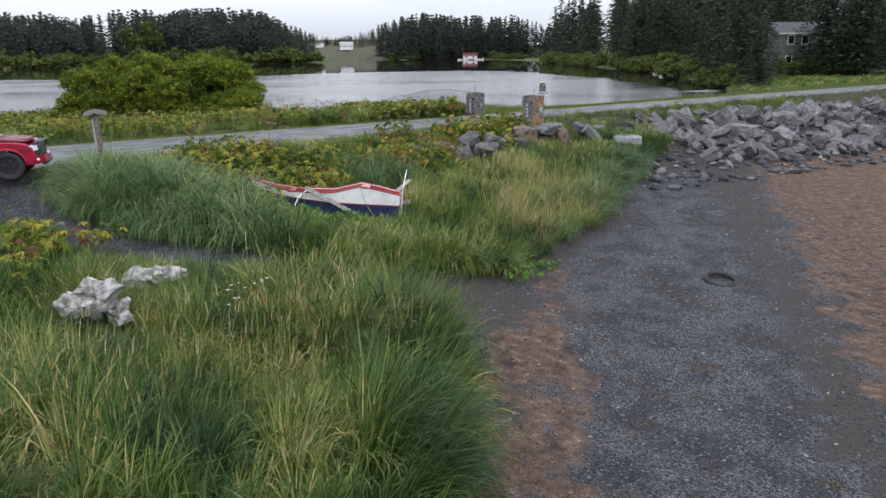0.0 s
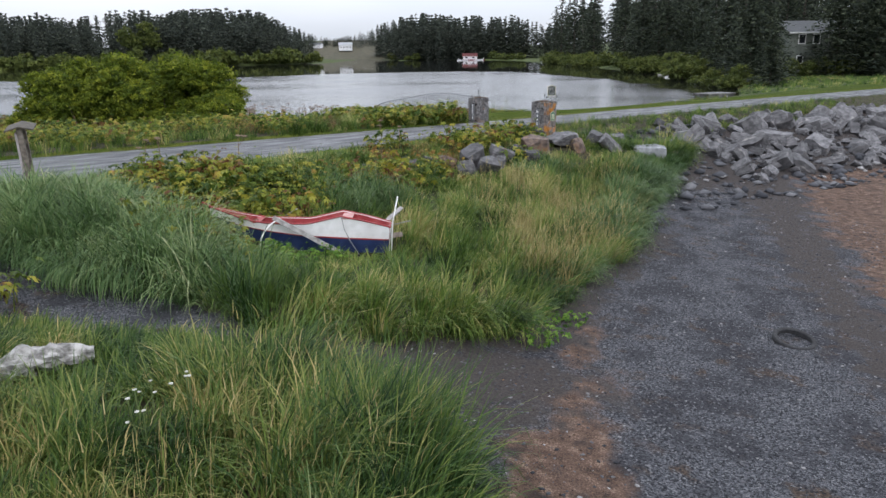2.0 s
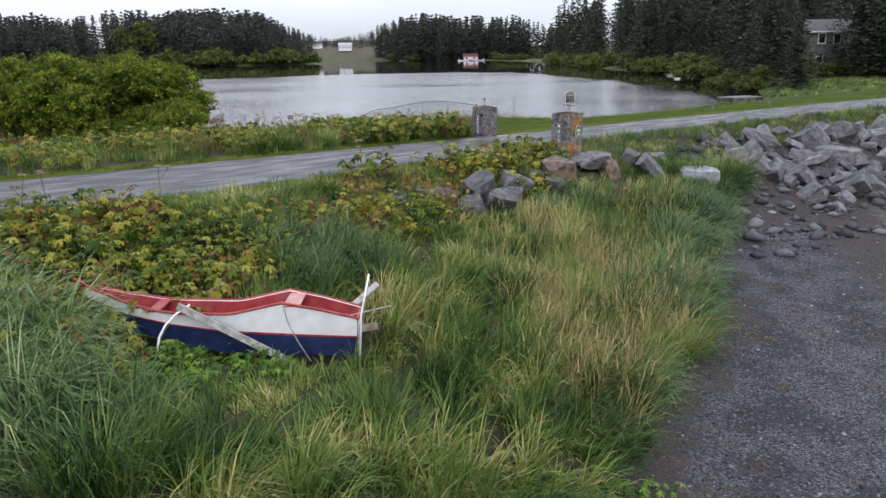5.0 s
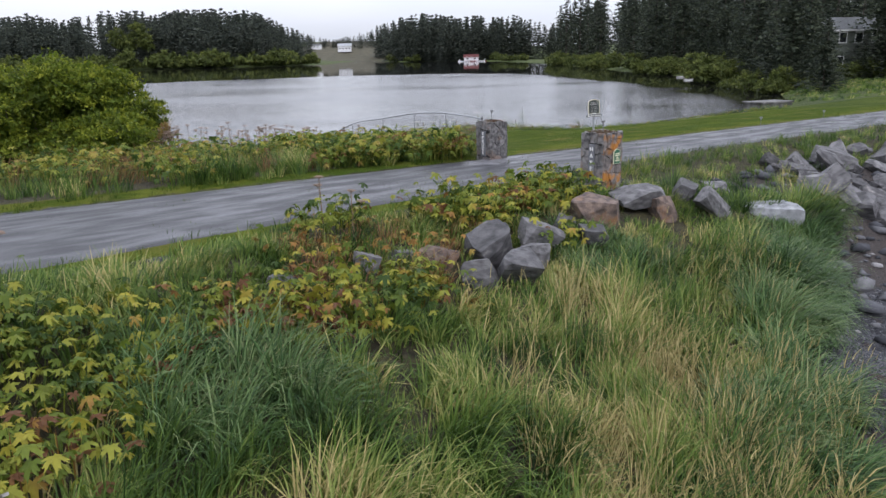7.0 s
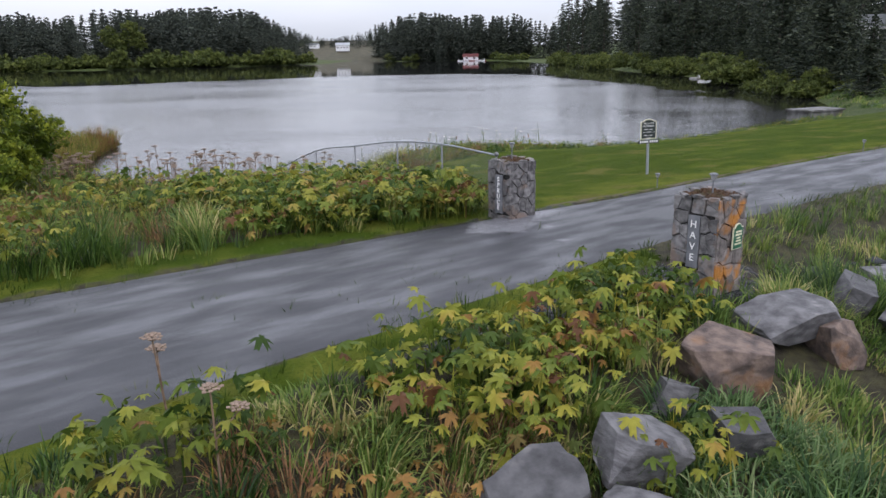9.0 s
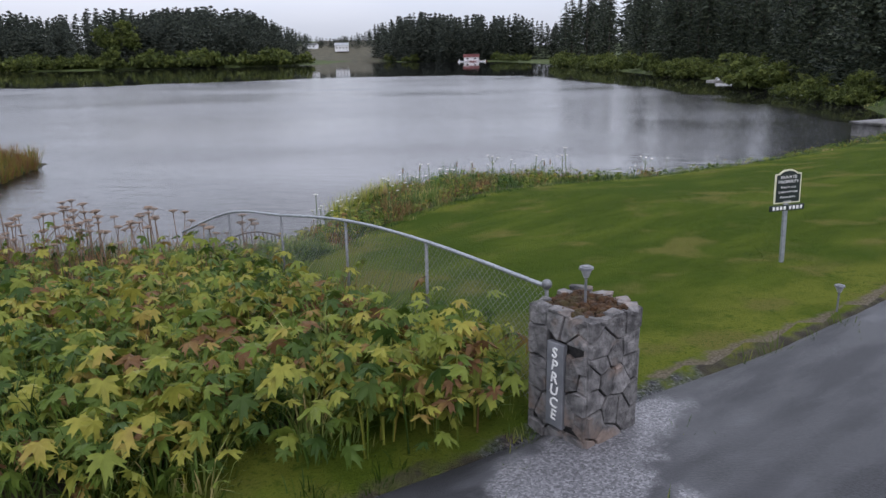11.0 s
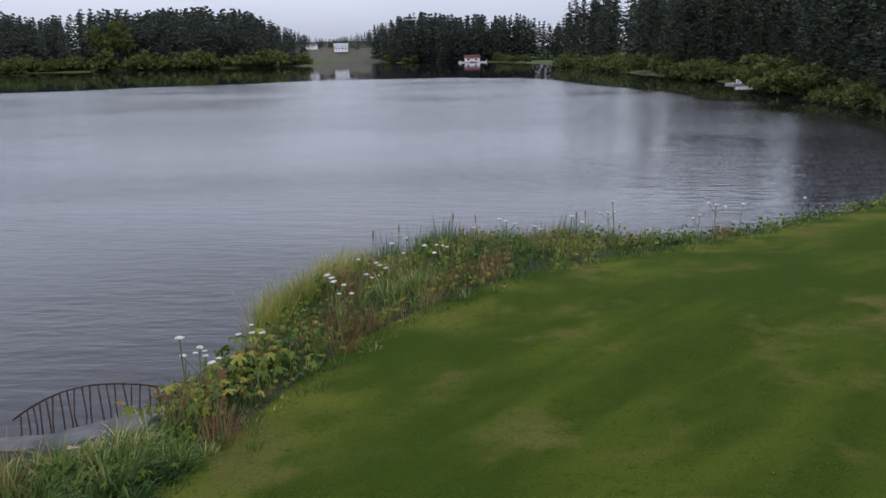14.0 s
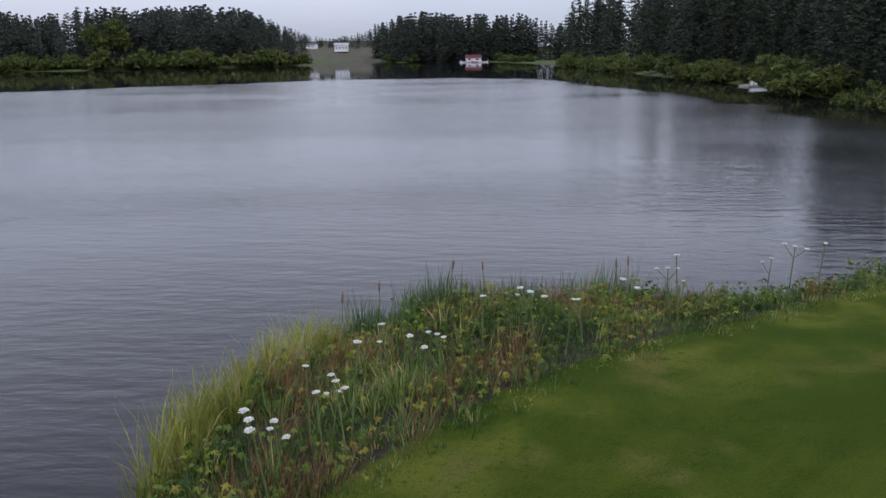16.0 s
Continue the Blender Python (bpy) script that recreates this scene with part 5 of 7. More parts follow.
for i in range(120):
    if i < 56:
        y = 100 + 235 * rs.random() ** 1.3
        x = float(np.interp(y, [99, 120, 139, 165, 206, 300, 430], [37.5, 40, 43.2, 46, 45.5, 48, 44])) + rs.uniform(-0.7, 3.6)
        sz = rs.uniform(2.0, 3.6) * (0.55 if y < 125 else 1)
    elif i < 112:
        x = -320 + 246 * ((i - 56) / 56) + rs.uniform(-5, 5)
        y = float(np.interp(x, [-330, -200, -126, -72], [330, 405, 425, 470])) + rs.uniform(3, 14)
        sz = rs.uniform(4.5, 7.5)
    else:
        x = rs.uniform(-60, 45)
        y = float(np.interp(x, [-66, -30, 0, 25, 44], [720, 560, 520, 505, 440])) + rs.uniform(2, 6)
        sz = rs.uniform(2.5, 4)
    if abs(x - 47.5) < 4.5 and abs(y - 156) < 6 or abs(x - 20) < 12 and y > 490:
        continue
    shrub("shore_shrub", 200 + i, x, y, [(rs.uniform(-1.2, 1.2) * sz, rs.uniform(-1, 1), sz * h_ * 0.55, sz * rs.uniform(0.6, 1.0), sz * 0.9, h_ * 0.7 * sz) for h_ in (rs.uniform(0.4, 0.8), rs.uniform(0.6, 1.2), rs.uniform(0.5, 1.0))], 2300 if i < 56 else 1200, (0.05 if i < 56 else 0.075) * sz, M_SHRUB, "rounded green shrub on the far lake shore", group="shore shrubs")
for x_, y_ in ((53, 121.5), (57, 120.5), (61, 120.5), (65, 121), (50, 119)):
    shrub("shore_shrub", int(x_) * 7, x_, y_, [(-1.0, 0, 1.0, 1.6, 1.5, 1.3), (1.0, 0.3, 1.3, 1.5, 1.5, 1.6)], 2200, 0.11, M_SHRUB, "rounded green shrub before the house", group="shore shrubs")
shrub("alder_tree", 331, -170, 432, [(-6, 0, 15, 5, 4, 6), (5, 1, 18, 6, 4, 6), (0, -1, 12, 6, 4, 5), (9, 0, 13, 4, 4, 5)], 5000, 0.42, M_SHRUB, "pale green broadleaf tree before the spruce wood", "tree")

# ---- riprap ----


def rock_mesh(seed, sx, sy, sz, cuts=1, rough=0.025):
    """An angular block: a box broken off along random planes, its faces then roughened."""
    r = random.Random(seed)
    bm = bmesh.new()
    for cx_ in (-1, 1):
        for cy_ in (-1, 1):
            for cz_ in (-1, 1):
                bm.verts.new((cx_ * r.uniform(0.75, 1.1), cy_ * r.uniform(0.7, 1.1), cz_ * r.uniform(0.7, 1.1)))
    for k in range(9):
        bmesh.ops.convex_hull(bm, input=list(bm.verts))
        n = Vector((r.gauss(0, 1), r.gauss(0, 1), r.gauss(0, 1))).normalized()
        far_ = max(v.co.dot(n) for v in bm.verts)
        bmesh.ops.bisect_plane(bm, geom=list(bm.verts) + list(bm.edges) + list(bm.faces), plane_co=n * far_ * r.uniform(0.62, 0.86), plane_no=n, clear_outer=True)
        bmesh.ops.delete(bm, geom=list(bm.edges), context="EDGES_FACES")
    bmesh.ops.remove_doubles(bm, verts=list(bm.verts), dist=0.04)
    bmesh.ops.convex_hull(bm, input=list(bm.verts))
    bmesh.ops.delete(bm, geom=[v for v in bm.verts if not v.link_faces], context="VERTS")
    bmesh.ops.dissolve_limit(bm, angle_limit=radians(8), verts=list(bm.verts), edges=list(bm.edges))
    bmesh.ops.bevel(bm, geom=list(bm.edges), offset=0.02, segments=1, affect="EDGES")
    bmesh.ops.triangulate(bm, faces=list(bm.faces))
    bmesh.ops.subdivide_edges(bm, edges=[e for e in bm.edges if e.calc_length() > 0.45], cuts=cuts, use_grid_fill=True)
    bmesh.ops.triangulate(bm, faces=list(bm.faces))
    for v in bm.verts:
        p = v.co * 2.8 + Vector((seed * 3.7, seed * 1.3, 0))
        v.co += v.co.normalized() * (rough * noise.noise(p) + 0.5 * rough * noise.noise(p * 2.7))
    bmesh.ops.scale(bm, vec=(sx, sy, sz), verts=list(bm.verts))
    bmesh.ops.recalc_face_normals(bm, faces=list(bm.faces))
    me = bpy.data.meshes.new("rock")
    bm.to_mesh(me)
    bm.free()
    return me


ROCKS = []
for i in range(16):
    me = rock_mesh(300 + i, 0.5, random.Random(i).uniform(0.3, 0.45), random.Random(i + 50).uniform(0.2, 0.36))
    me.materials.append(M_ROCK)
    ROCKS.append(me)

riprap = thing("riprap", "bank of broken grey slate boulders below the road", "stone bank", kind="structure")


def road_frame(t_):
    """A point of the road's seaward edge by its x, and the way out to sea there."""
    i = int(np.argmin(np.abs(P[:, 0] - t_)))
    n = Vector((-N[i, 0], -N[i, 1], 0))
    return Vector((P[i, 0], P[i, 1], 0)) + n * float(road_half(P[i, 0])), n


rr = random.Random(7)
for i in range(300):
    big = i < 110
    x_ = 7.4 + 28 * rr.random() ** 1.2
    o, n = road_frame(x_)
    v_ = rr.uniform(2.5, 6.9) if big else rr.uniform(2.2, 7.6)
    p = o + n * v_
    sc = (rr.uniform(1.15, 1.8) if i < 45 else rr.uniform(0.8, 1.3)) if big else rr.uniform(0.4, 0.85)
    ob = new("boulder", ROCKS[rr.randrange(16)])
    ob.parent = riprap
    ob.matrix_world = pose(p.x, p.y, float(ground_z(p.x, p.y)) + (0.10 if big else 0.22) * sc, rr.uniform(-40, 40), rr.uniform(-40, 40), rr.uniform(0, 360)) @ Matrix.Diagonal((sc * rr.uniform(0.8, 1.2), sc * rr.uniform(0.75, 1.15), sc * rr.uniform(0.7, 1.1), 1))


def boulder(x, y, top, sx, sy, sz, seed, rx=0, ry=0, rz=0, material=M_ROCK, label="angular grey slate boulder in the grass"):
    k_ = 0.84
    me = rock_mesh(seed, sx / 2 * k_, sy / 2 * k_, sz / 2 * k_, 2, 0.05)
    me.materials.append(material)
    ob = tagged(new("boulder", me), label, "rock", "boulders by the road")
    ob.matrix_world = pose(x, y, top - sz * 0.42, rx, ry, rz)
    return ob


M_PALE = mat("pale_rock", (0.17, 0.18, 0.19), (0.34, 0.35, 0.36), 4, 0.8, 0.8, 12, obj_random=0.05)
boulder(4.45, 34.75, 0.08, 1.4, 1.0, 0.55, 401, 6, -4, 15, label="flat grey slate slab beside the gate pillar")
boulder(3.15, 33.55, 0.06, 1.3, 1.0, 1.15, 402, 10, 6, -25, M_ROCK_OR, "boulder covered with orange lichen")
boulder(0.72, 30.95, -0.02, 1.05, 0.85, 1.25, 403, 12, -24, 30)
boulder(0.45, 30.1, -0.2, 1.0, 0.75, 1.0, 404, -14, 16, 75)
boulder(1.15, 30.3, -0.22, 0.95, 0.75, 0.95, 405, 24, 12, 10)
boulder(1.7, 31.8, -0.06, 1.15, 0.7, 0.7, 406, 6, 18, 25)
boulder(-0.3, 30.5, -0.22, 0.95, 0.7, 0.8, 407, 0, 14, 50, M_ROCK_OR, "brownish boulder in the grass")
boulder(-1.6, 29.9, -0.1, 0.75, 0.6, 0.9, 408, 14, 0, 110)
boulder(-2.8, 29.0, -0.24, 0.8, 0.6, 0.8, 409, 0, 20, 10)
boulder(-5.4, 27.0, -0.30, 0.75, 0.7, 0.9, 410, 0, 10, 80)
boulder(8.2, 36.0, -0.62, 1.8, 1.0, 0.95, 411, 4, 2, -8, M_PALE, "pale grey block of stone at the foot of the bank")
boulder(6.5, 35.3, -0.25, 1.9, 0.6, 0.7, 412, 10, 34, 35)
boulder(5.9, 35.9, 0.0, 1.0, 0.7, 0.8, 413, 22, 0, 60)
boulder(5.0, 34.6, -0.12, 0.85, 0.7, 0.8, 414, 0, 12, 100, M_ROCK_OR, "brownish boulder beside the slate slab")
boulder(12.3, 41.0, -0.05, 1.8, 1.3, 1.7, 415, 10, 10, 20)
boulder(-1.0, 30.3, -0.2, 0.6, 0.5, 0.8, 418, 10, 14, 40)
boulder(1.5, 31.0, -0.3, 0.8, 0.6, 0.7, 419, 0, 18, 120)
boulder(2.9, 32.4, -0.3, 0.7, 0.6, 0.6, 420, 14, 0, 10)
boulder(7.3, 37.3, -0.25, 1.0, 0.8, 0.8, 416, 12, 0, 20)
boulder(2.35, 32.9, -0.16, 0.7, 0.6, 0.7, 417, 12, 20, 70)

# loose stones on the beach and between the boulders


def stones(name, n, area, keep, s0, s1, seed, label, material):
    x, y = scatter(n, *area, keep, seed)
    q = np.random.RandomState(seed + 1)
    k = len(x)
    base = np.array([(1, 0, 0), (0, 1, 0), (-1, 0, 0), (0, -1, 0), (0, 0, 1), (0, 0, -1), (0.6, 0.6, 0.5), (-0.6, 0.55, 0.5)])
    faces = np.array([(0, 6, 4), (6, 1, 4), (1, 7, 4), (7, 2, 4), (2, 3, 4), (3, 0, 4), (0, 1, 6), (1, 2, 7), (1, 0, 5), (2, 1, 5), (3, 2, 5), (0, 3, 5)])
    size = s0 + (s1 - s0) * q.uniform(0, 1, k) ** 3
    a = q.uniform(0, 6.28, k)
    v = base[None] * q.uniform(0.6, 1.15, (k, 8, 1)) * size[:, None, None] * np.stack([np.ones(k), q.uniform(0.5, 1, k), q.uniform(0.3, 0.6, k)], 1)[:, None, :]
    vx = v[:, :, 0] * np.cos(a)[:, None] - v[:, :, 1] * np.sin(a)[:, None] + x[:, None]
    vy = v[:, :, 0] * np.sin(a)[:, None] + v[:, :, 1] * np.cos(a)[:, None] + y[:, None]
    vz = v[:, :, 2] + (ground_z(x, y) + size * 0.12)[:, None]
    t = (faces[None] + (np.arange(k) * 8)[:, None, None]).reshape(-1, 3)
    stuff(name, np_mesh(name, np.stack([vx, vy, vz], -1).reshape(-1, 3), t, material), label, "stones")


M_PEBBLE = ramp_mat("beach_pebbles", [(0.0, (0.03, 0.032, 0.037)), (0.6, (0.085, 0.088, 0.097)), (0.95, (0.16, 0.16, 0.165)), (1.0, (0.36, 0.35, 0.34))], 0.8, 0.0)
M_WEED = ramp_mat("dry_seaweed", [(0.0, (0.03, 0.02, 0.016)), (0.7, (0.10, 0.055, 0.032)), (1.0, (0.24, 0.15, 0.085))], 0.8, 0.0)
stones("beach_pebbles", 24000, (-3, 14, 8, 34), lambda x, y: gravel_sd(x, y) > 0.1, 0.012, 0.055, 171, "grey pebbles strewn over the beach", M_PEBBLE)
stones("bank_rubble", 6500, (5, 36, 30, 62), lambda x, y: (road_side(x, y) < -2.3) & (road_side(x, y) > -9.2) & (poly_sd(x, y, MEADOW) < 0), 0.08, 0.42, 173, "broken slate rubble between the boulders", M_PEBBLE)
stones("dry_seaweed", 16000, (-2, 24, 8, 36), lambda x, y: (gravel_sd(x, y) > 0.1) & (weed_field(x, y) + 1.2 * waves(x, y, 0.8, 44) > 0.1), 0.006, 0.035, 175, "dry brown seaweed scraps on the gravel", M_WEED)

# ---- gate pillars ----


def letters(text, size, material, parent, m, name="lettering", depth=0.006, label=""):
    cu = bpy.data.curves.new(name, "FONT")
    cu.body, cu.size, cu.extrude, cu.align_x, cu.align_y = text, size, depth, "CENTER", "CENTER"
    tmp = bpy.data.objects.new(name, cu)
    me = bpy.data.meshes.new_from_object(tmp)
    bpy.data.objects.remove(tmp)
    me.materials.clear()
    me.materials.append(material)
    ob = new(name, me)
    ob.parent, ob.matrix_local = parent, m
    return tagged(ob, label)


M_WHITE = mat("white_paint", (0.72, 0.72, 0.70), (0.82, 0.82, 0.80), 9, 0.5, 0.1)
M_MOSS = mat("brown_moss", (0.026, 0.012, 0.004), (0.072, 0.032, 0.009), 14, 0.95, 0.9, 40, c=(0.045, 0.032, 0.008), cscale=6)
M_SLATE = mat("smooth_slate", (0.11, 0.115, 0.125), (0.17, 0.175, 0.185), 5, 0.7, 0.2, 14, obj_random=0.05)
M_SOLAR = mat("grey_plastic", (0.10, 0.105, 0.115), (0.16, 0.165, 0.175), 20, 0.45, 0.05)
M_CLEAR = mat("frosted_plastic", (0.26, 0.27, 0.28), (0.34, 0.35, 0.36), 20, 0.3, 0.05)


def solar_lamp(m, stem, label, parent_group="garden lamps"):
    root = thing("solar_lamp", label, "garden lamp", m, parent_group)
    bm = bmesh.new()
    rod(bm, (0, 0, -0.03), (0, 0, stem), 0.012, n=8)
    part("stem", bm, M_SOLAR, root)
    bm = bmesh.new()
    rod(bm, (0, 0, stem), (0, 0, stem + 0.075), 0.022, 0.05, 12)
    part("lens", bm, M_CLEAR, root, "frosted conical lens")
    bm = bmesh.new()
    rod(bm, (0, 0, stem + 0.075), (0, 0, stem + 0.095), 0.064, 0.06, 14)
    rod(bm, (0, 0, stem + 0.095), (0, 0, stem + 0.105), 0.05, 0.035, 14)
    part("cap", bm, M_SOLAR, root)
    return root


def clip_half(poly, p, n):
    """The part of a convex outline on the near side of the line through p with normal n."""
    out = []
    for i in range(len(poly)):
        a, b = poly[i - 1], poly[i]
        da, db = (a[0] - p[0]) * n[0] + (a[1] - p[1]) * n[1], (b[0] - p[0]) * n[0] + (b[1] - p[1]) * n[1]
        if (da <= 0) != (db <= 0):
            f = da / (da - db)
            out.append((a[0] + (b[0] - a[0]) * f, a[1] + (b[1] - a[1]) * f))
        if db <= 0:
            out.append(b)
    return out


def pillar(name, centre, turn, half, height, material, seed, label, base_z=-0.25, side=None):
    """A square pillar faced with fitted stones; local -y is the lettered side, +x the next one."""
    q = random.Random(seed)
    root = thing(name, label, "pillar", pose(centre[0], centre[1], 0, 0, 0, turn))
    bm = bmesh.new()
    box(bm, 2 * half - 0.07, 2 * half - 0.07, height - base_z - 0.05, Matrix.Translation((0, 0, base_z)))
    part("core", bm, M_MORTAR, root, "dark mortar core")
    for face in range(4):
        fm = Matrix.Rotation(face * math.pi / 2, 4, "Z")
        seeds = []
        while len(seeds) < 22:
            p = (q.uniform(-half, half), q.uniform(base_z, height))
            if face == 0 and abs(p[0]) < 0.13 and height - 1.1 < p[1] < height - 0.24:
                continue
            if all((p[0] - a) ** 2 + (0.9 * (p[1] - b)) ** 2 > 0.017 for a, b in seeds):
                seeds.append(p)
        for n_, p in enumerate(seeds):
            cell = [(-half, base_z), (half, base_z), (half, height), (-half, height)]
            for m_, o in enumerate(seeds):
                if m_ != n_:
                    cell = clip_half(cell, ((p[0] + o[0]) / 2, (p[1] + o[1]) / 2), (o[0] - p[0], o[1] - p[1]))
            if face == 0:
                cell = clip_half(cell, (-0.1 if p[0] < 0 else 0.1, 0), (1 if p[0] < 0 else -1, 0)) if height - 1.1 < p[1] < height - 0.24 else clip_half(cell, (0, height - 0.25 if p[1] > 0.5 else height - 1.08), (0, -1 if p[1] > 0.5 else 1))
            if len(cell) < 3:
                continue
            mx, mz = sum(c[0] for c in cell) / len(cell), sum(c[1] for c in cell) / len(cell)
            proud = half + q.uniform(0.0, 0.022)
            shrink = lambda c, k: (mx + (c[0] - mx) * k, mz + (c[1] - mz) * k)
            size_ = max(math.hypot(c[0] - mx, c[1] - mz) for c in cell)
            k0 = 1 - 0.011 / max(size_, 0.05)
            bm = bmesh.new()
            rings = []
            for y_, k in ((-half + 0.05, k0), (-proud + 0.014, k0), (-proud - 0.004, k0 - 0.055)):
                rings.append([bm.verts.new(fm @ Vector((shrink(c, k)[0], y_ + (q.uniform(-0.006, 0.006)), shrink(c, k)[1]))) for c in cell])
            for u, w in zip(rings, rings[1:]):
                for k in range(len(cell)):
                    bm.faces.new((u[k], u[(k + 1) % len(cell)], w[(k + 1) % len(cell)], w[k]))
            bm.faces.new(rings[-1])
            bmesh.ops.recalc_face_normals(bm, faces=list(bm.faces))
            part("stone", bm, side if side and face == 1 else material, root)
    bm = bmesh.new()
    for k in range(190):
        mx, my = half * q.uniform(-0.86, 0.86), half * q.uniform(-0.86, 0.86)
        bmesh.ops.create_icosphere(bm, subdivisions=1, radius=q.uniform(0.03, 0.075), matrix=pose(mx, my, height - 0.022, q.uniform(0, 90), 0, q.uniform(0, 360)) @ Matrix.Diagonal((1, 1, q.uniform(0.35, 0.6), 1)))
    part("moss", bm, M_MOSS, root, "brown moss on the pillar's top", flat=False)
    for k in range(11):
        a = (k + q.uniform(0, 0.5)) / 11 * 6.28
        bm = bmesh.new()
        e_ = half * 0.93
        px_, py_ = max(-e_, min(e_, 1.35 * e_ * math.cos(a))), max(-e_, min(e_, 1.35 * e_ * math.sin(a)))
        rock = rock_mesh(seed * 20 + k, q.uniform(0.06, 0.12), q.uniform(0.045, 0.07), 0.035, 1, 0.06)
        bm.from_mesh(rock)
        bm.transform(pose(px_, py_, height - q.uniform(0.0, 0.02), q.uniform(-8, 8), q.uniform(-8, 8), math.degrees(a) + 90 + q.uniform(-20, 20)))
        part("cap_stone", bm, material, root)
    bm = bmesh.new()
    box(bm, 0.19, 0.05, 0.78, pose(0, -half - 0.005, height - 1.05), 0.006)
    part("name_plaque", bm, M_SLATE, root, "smooth upright slate plaque")
    return root


ROAD_TURN = 38.0
pl = pillar("gate_pillar", (1.36, 40.42), ROAD_TURN - 90, 0.335, 1.16, M_STONE, 501, "square grey fieldstone gate pillar with moss on top")
for i, ch in enumerate("SPRUCE"):
    letters(ch, 0.135, M_WHITE, pl, pose(0, -0.335 - 0.035, 1.16 - 0.36 - 0.115 * i, 90, 0, 0) @ pose(0, 0, 0, 0, 0, -8), label="white raised letter")
pr = pillar("gate_pillar", (3.88, 36.25), ROAD_TURN - 90, 0.36, 1.2, M_STONE, 502, "square fieldstone gate pillar, one face orange with lichen", side=M_STONE_OR)
for i, ch in enumerate("HAVE"):
    letters(ch, 0.15, M_WHITE, pr, pose(0, -0.36 - 0.035, 1.2 - 0.40 - 0.165 * i, 90, 0, 0), label="white raised letter")
solar_lamp(pose(1.36, 40.42, 1.14), 0.26, "grey solar lamp standing on the mossy stone pillar")
solar_lamp(pose(3.9, 36.25, 1.18), 0.22, "grey solar lamp standing on the lichened stone pillar")
solar_lamp(pose(5.17, 43.25, float(ground_z(5.17, 43.25)) - 0.02), 0.28, "grey solar lamp standing in the lawn beside the road")
for x_, y_ in ((17.5, 51.8), (13.4, 49.0)):
    solar_lamp(pose(x_, y_, float(ground_z(x_, y_)) - 0.02), 0.28, "grey solar lamp standing in the lawn beside the road")

M_SIGN = mat("dark_green_sign", (0.006, 0.013, 0.011), (0.010, 0.020, 0.016), 12, 0.4, 0.05)
M_SIGN2 = mat("green_sign", (0.01, 0.09, 0.045), (0.015, 0.12, 0.06), 12, 0.4, 0.05)
M_CREAM = mat("cream_paint", (0.62, 0.60, 0.42), (0.70, 0.68, 0.50), 12, 0.5, 0.05)
M_GALV = mat("galvanised_steel", (0.24, 0.26, 0.28), (0.34, 0.36, 0.38), 25, 0.5, 0.1, metal=0.5)


def sign_outline(w, h, crown):
    """A board with sunken shoulders and an arched crown, from the bottom left, anticlockwise."""
    pts_ = [(-w, -h), (w, -h), (w, h - crown), (w * 0.72, h - crown)]
    pts_ += [(w * 0.66 * math.cos(t * math.pi / 8), h - crown + crown * math.sin(t * math.pi / 8)) for t in range(1, 8)]
    return pts_ + [(-w * 0.72, h - crown), (-w, h - crown)]


def plate(bm, outline, y0, y1):
    a = [bm.verts.new((x, y0, z)) for x, z in outline]
    b = [bm.verts.new((x, y1, z)) for x, z in outline]
    bm.faces.new(a)
    bm.faces.new(b[::-1])
    for k in range(len(a)):
        bm.faces.new((a[k], b[k], b[(k + 1) % len(a)], a[(k + 1) % len(a)]))
    bmesh.ops.recalc_face_normals(bm, faces=list(bm.faces))


def bars(parent, material, spots, y, name="writing"):
    for x, z, w, h in spots:
        bm = bmesh.new()
        box(bm, w, 0.004, h, pose(x, y, z - h / 2))
        part(name, bm, material, parent)


gz = float(ground_z(5.62, 45.85))
sign = thing("lawn_sign", "dark green private property sign on a white post", "sign", pose(5.66, 45.85, gz + 0.05, 0, -2, 10) @ Matrix.Diagonal((1.22, 1.0, 1.1, 1)))
bm = bmesh.new()
box(bm, 0.05, 0.05, 1.0, Matrix.Translation((0, 0.03, -0.1)), 0.004)
part("post", bm, M_GALV, sign, "pale grey metal post")
bm = bmesh.new()
box(bm, 0.05, 0.05, 0.03, Matrix.Translation((0, 0.03, 0.9)))
part("bracket", bm, M_GALV, sign)
bm = bmesh.new()
plate(bm, [(x, z + 1.10) for x, z in sign_outline(0.185, 0.245, 0.06)], 0.0, 0.02)
border = part("border", bm, M_CREAM, sign, "cream painted border")
bm = bmesh.new()
plate(bm, [(x, z + 1.10) for x, z in sign_outline(0.168, 0.228, 0.056)], -0.006, 0.01)
board = part("board", bm, M_SIGN, sign, "dark green sign board")
for i, (text, size) in enumerate((("PRIVATE", 0.062), ("PROPERTY", 0.062), ("Friends and", 0.045), ("guests welcome", 0.042), ("Please drive", 0.045), ("slowly", 0.045))):
    letters(text, size, M_WHITE, board, pose(0, -0.009, 1.235 - 0.066 * i - (0.012 if i > 1 else 0) - (0.012 if i > 3 else 0), 90, 0, 0), depth=0.001)
bm = bmesh.new()
box(bm, 0.50, 0.016, 0.085, Matrix.Translation((0, -0.004, 0.745)), 0.006)
plate_ = part("number_plate", bm, M_SIGN, sign, "dark narrow plate with pale bars")
bars(plate_, M_WHITE, [(-0.19 + 0.052 * k, 0.788, 0.032, 0.05) for k in range(4)] + [(0.045 + 0.052 * k, 0.788, 0.032, 0.05) for k in range(4)], -0.016)

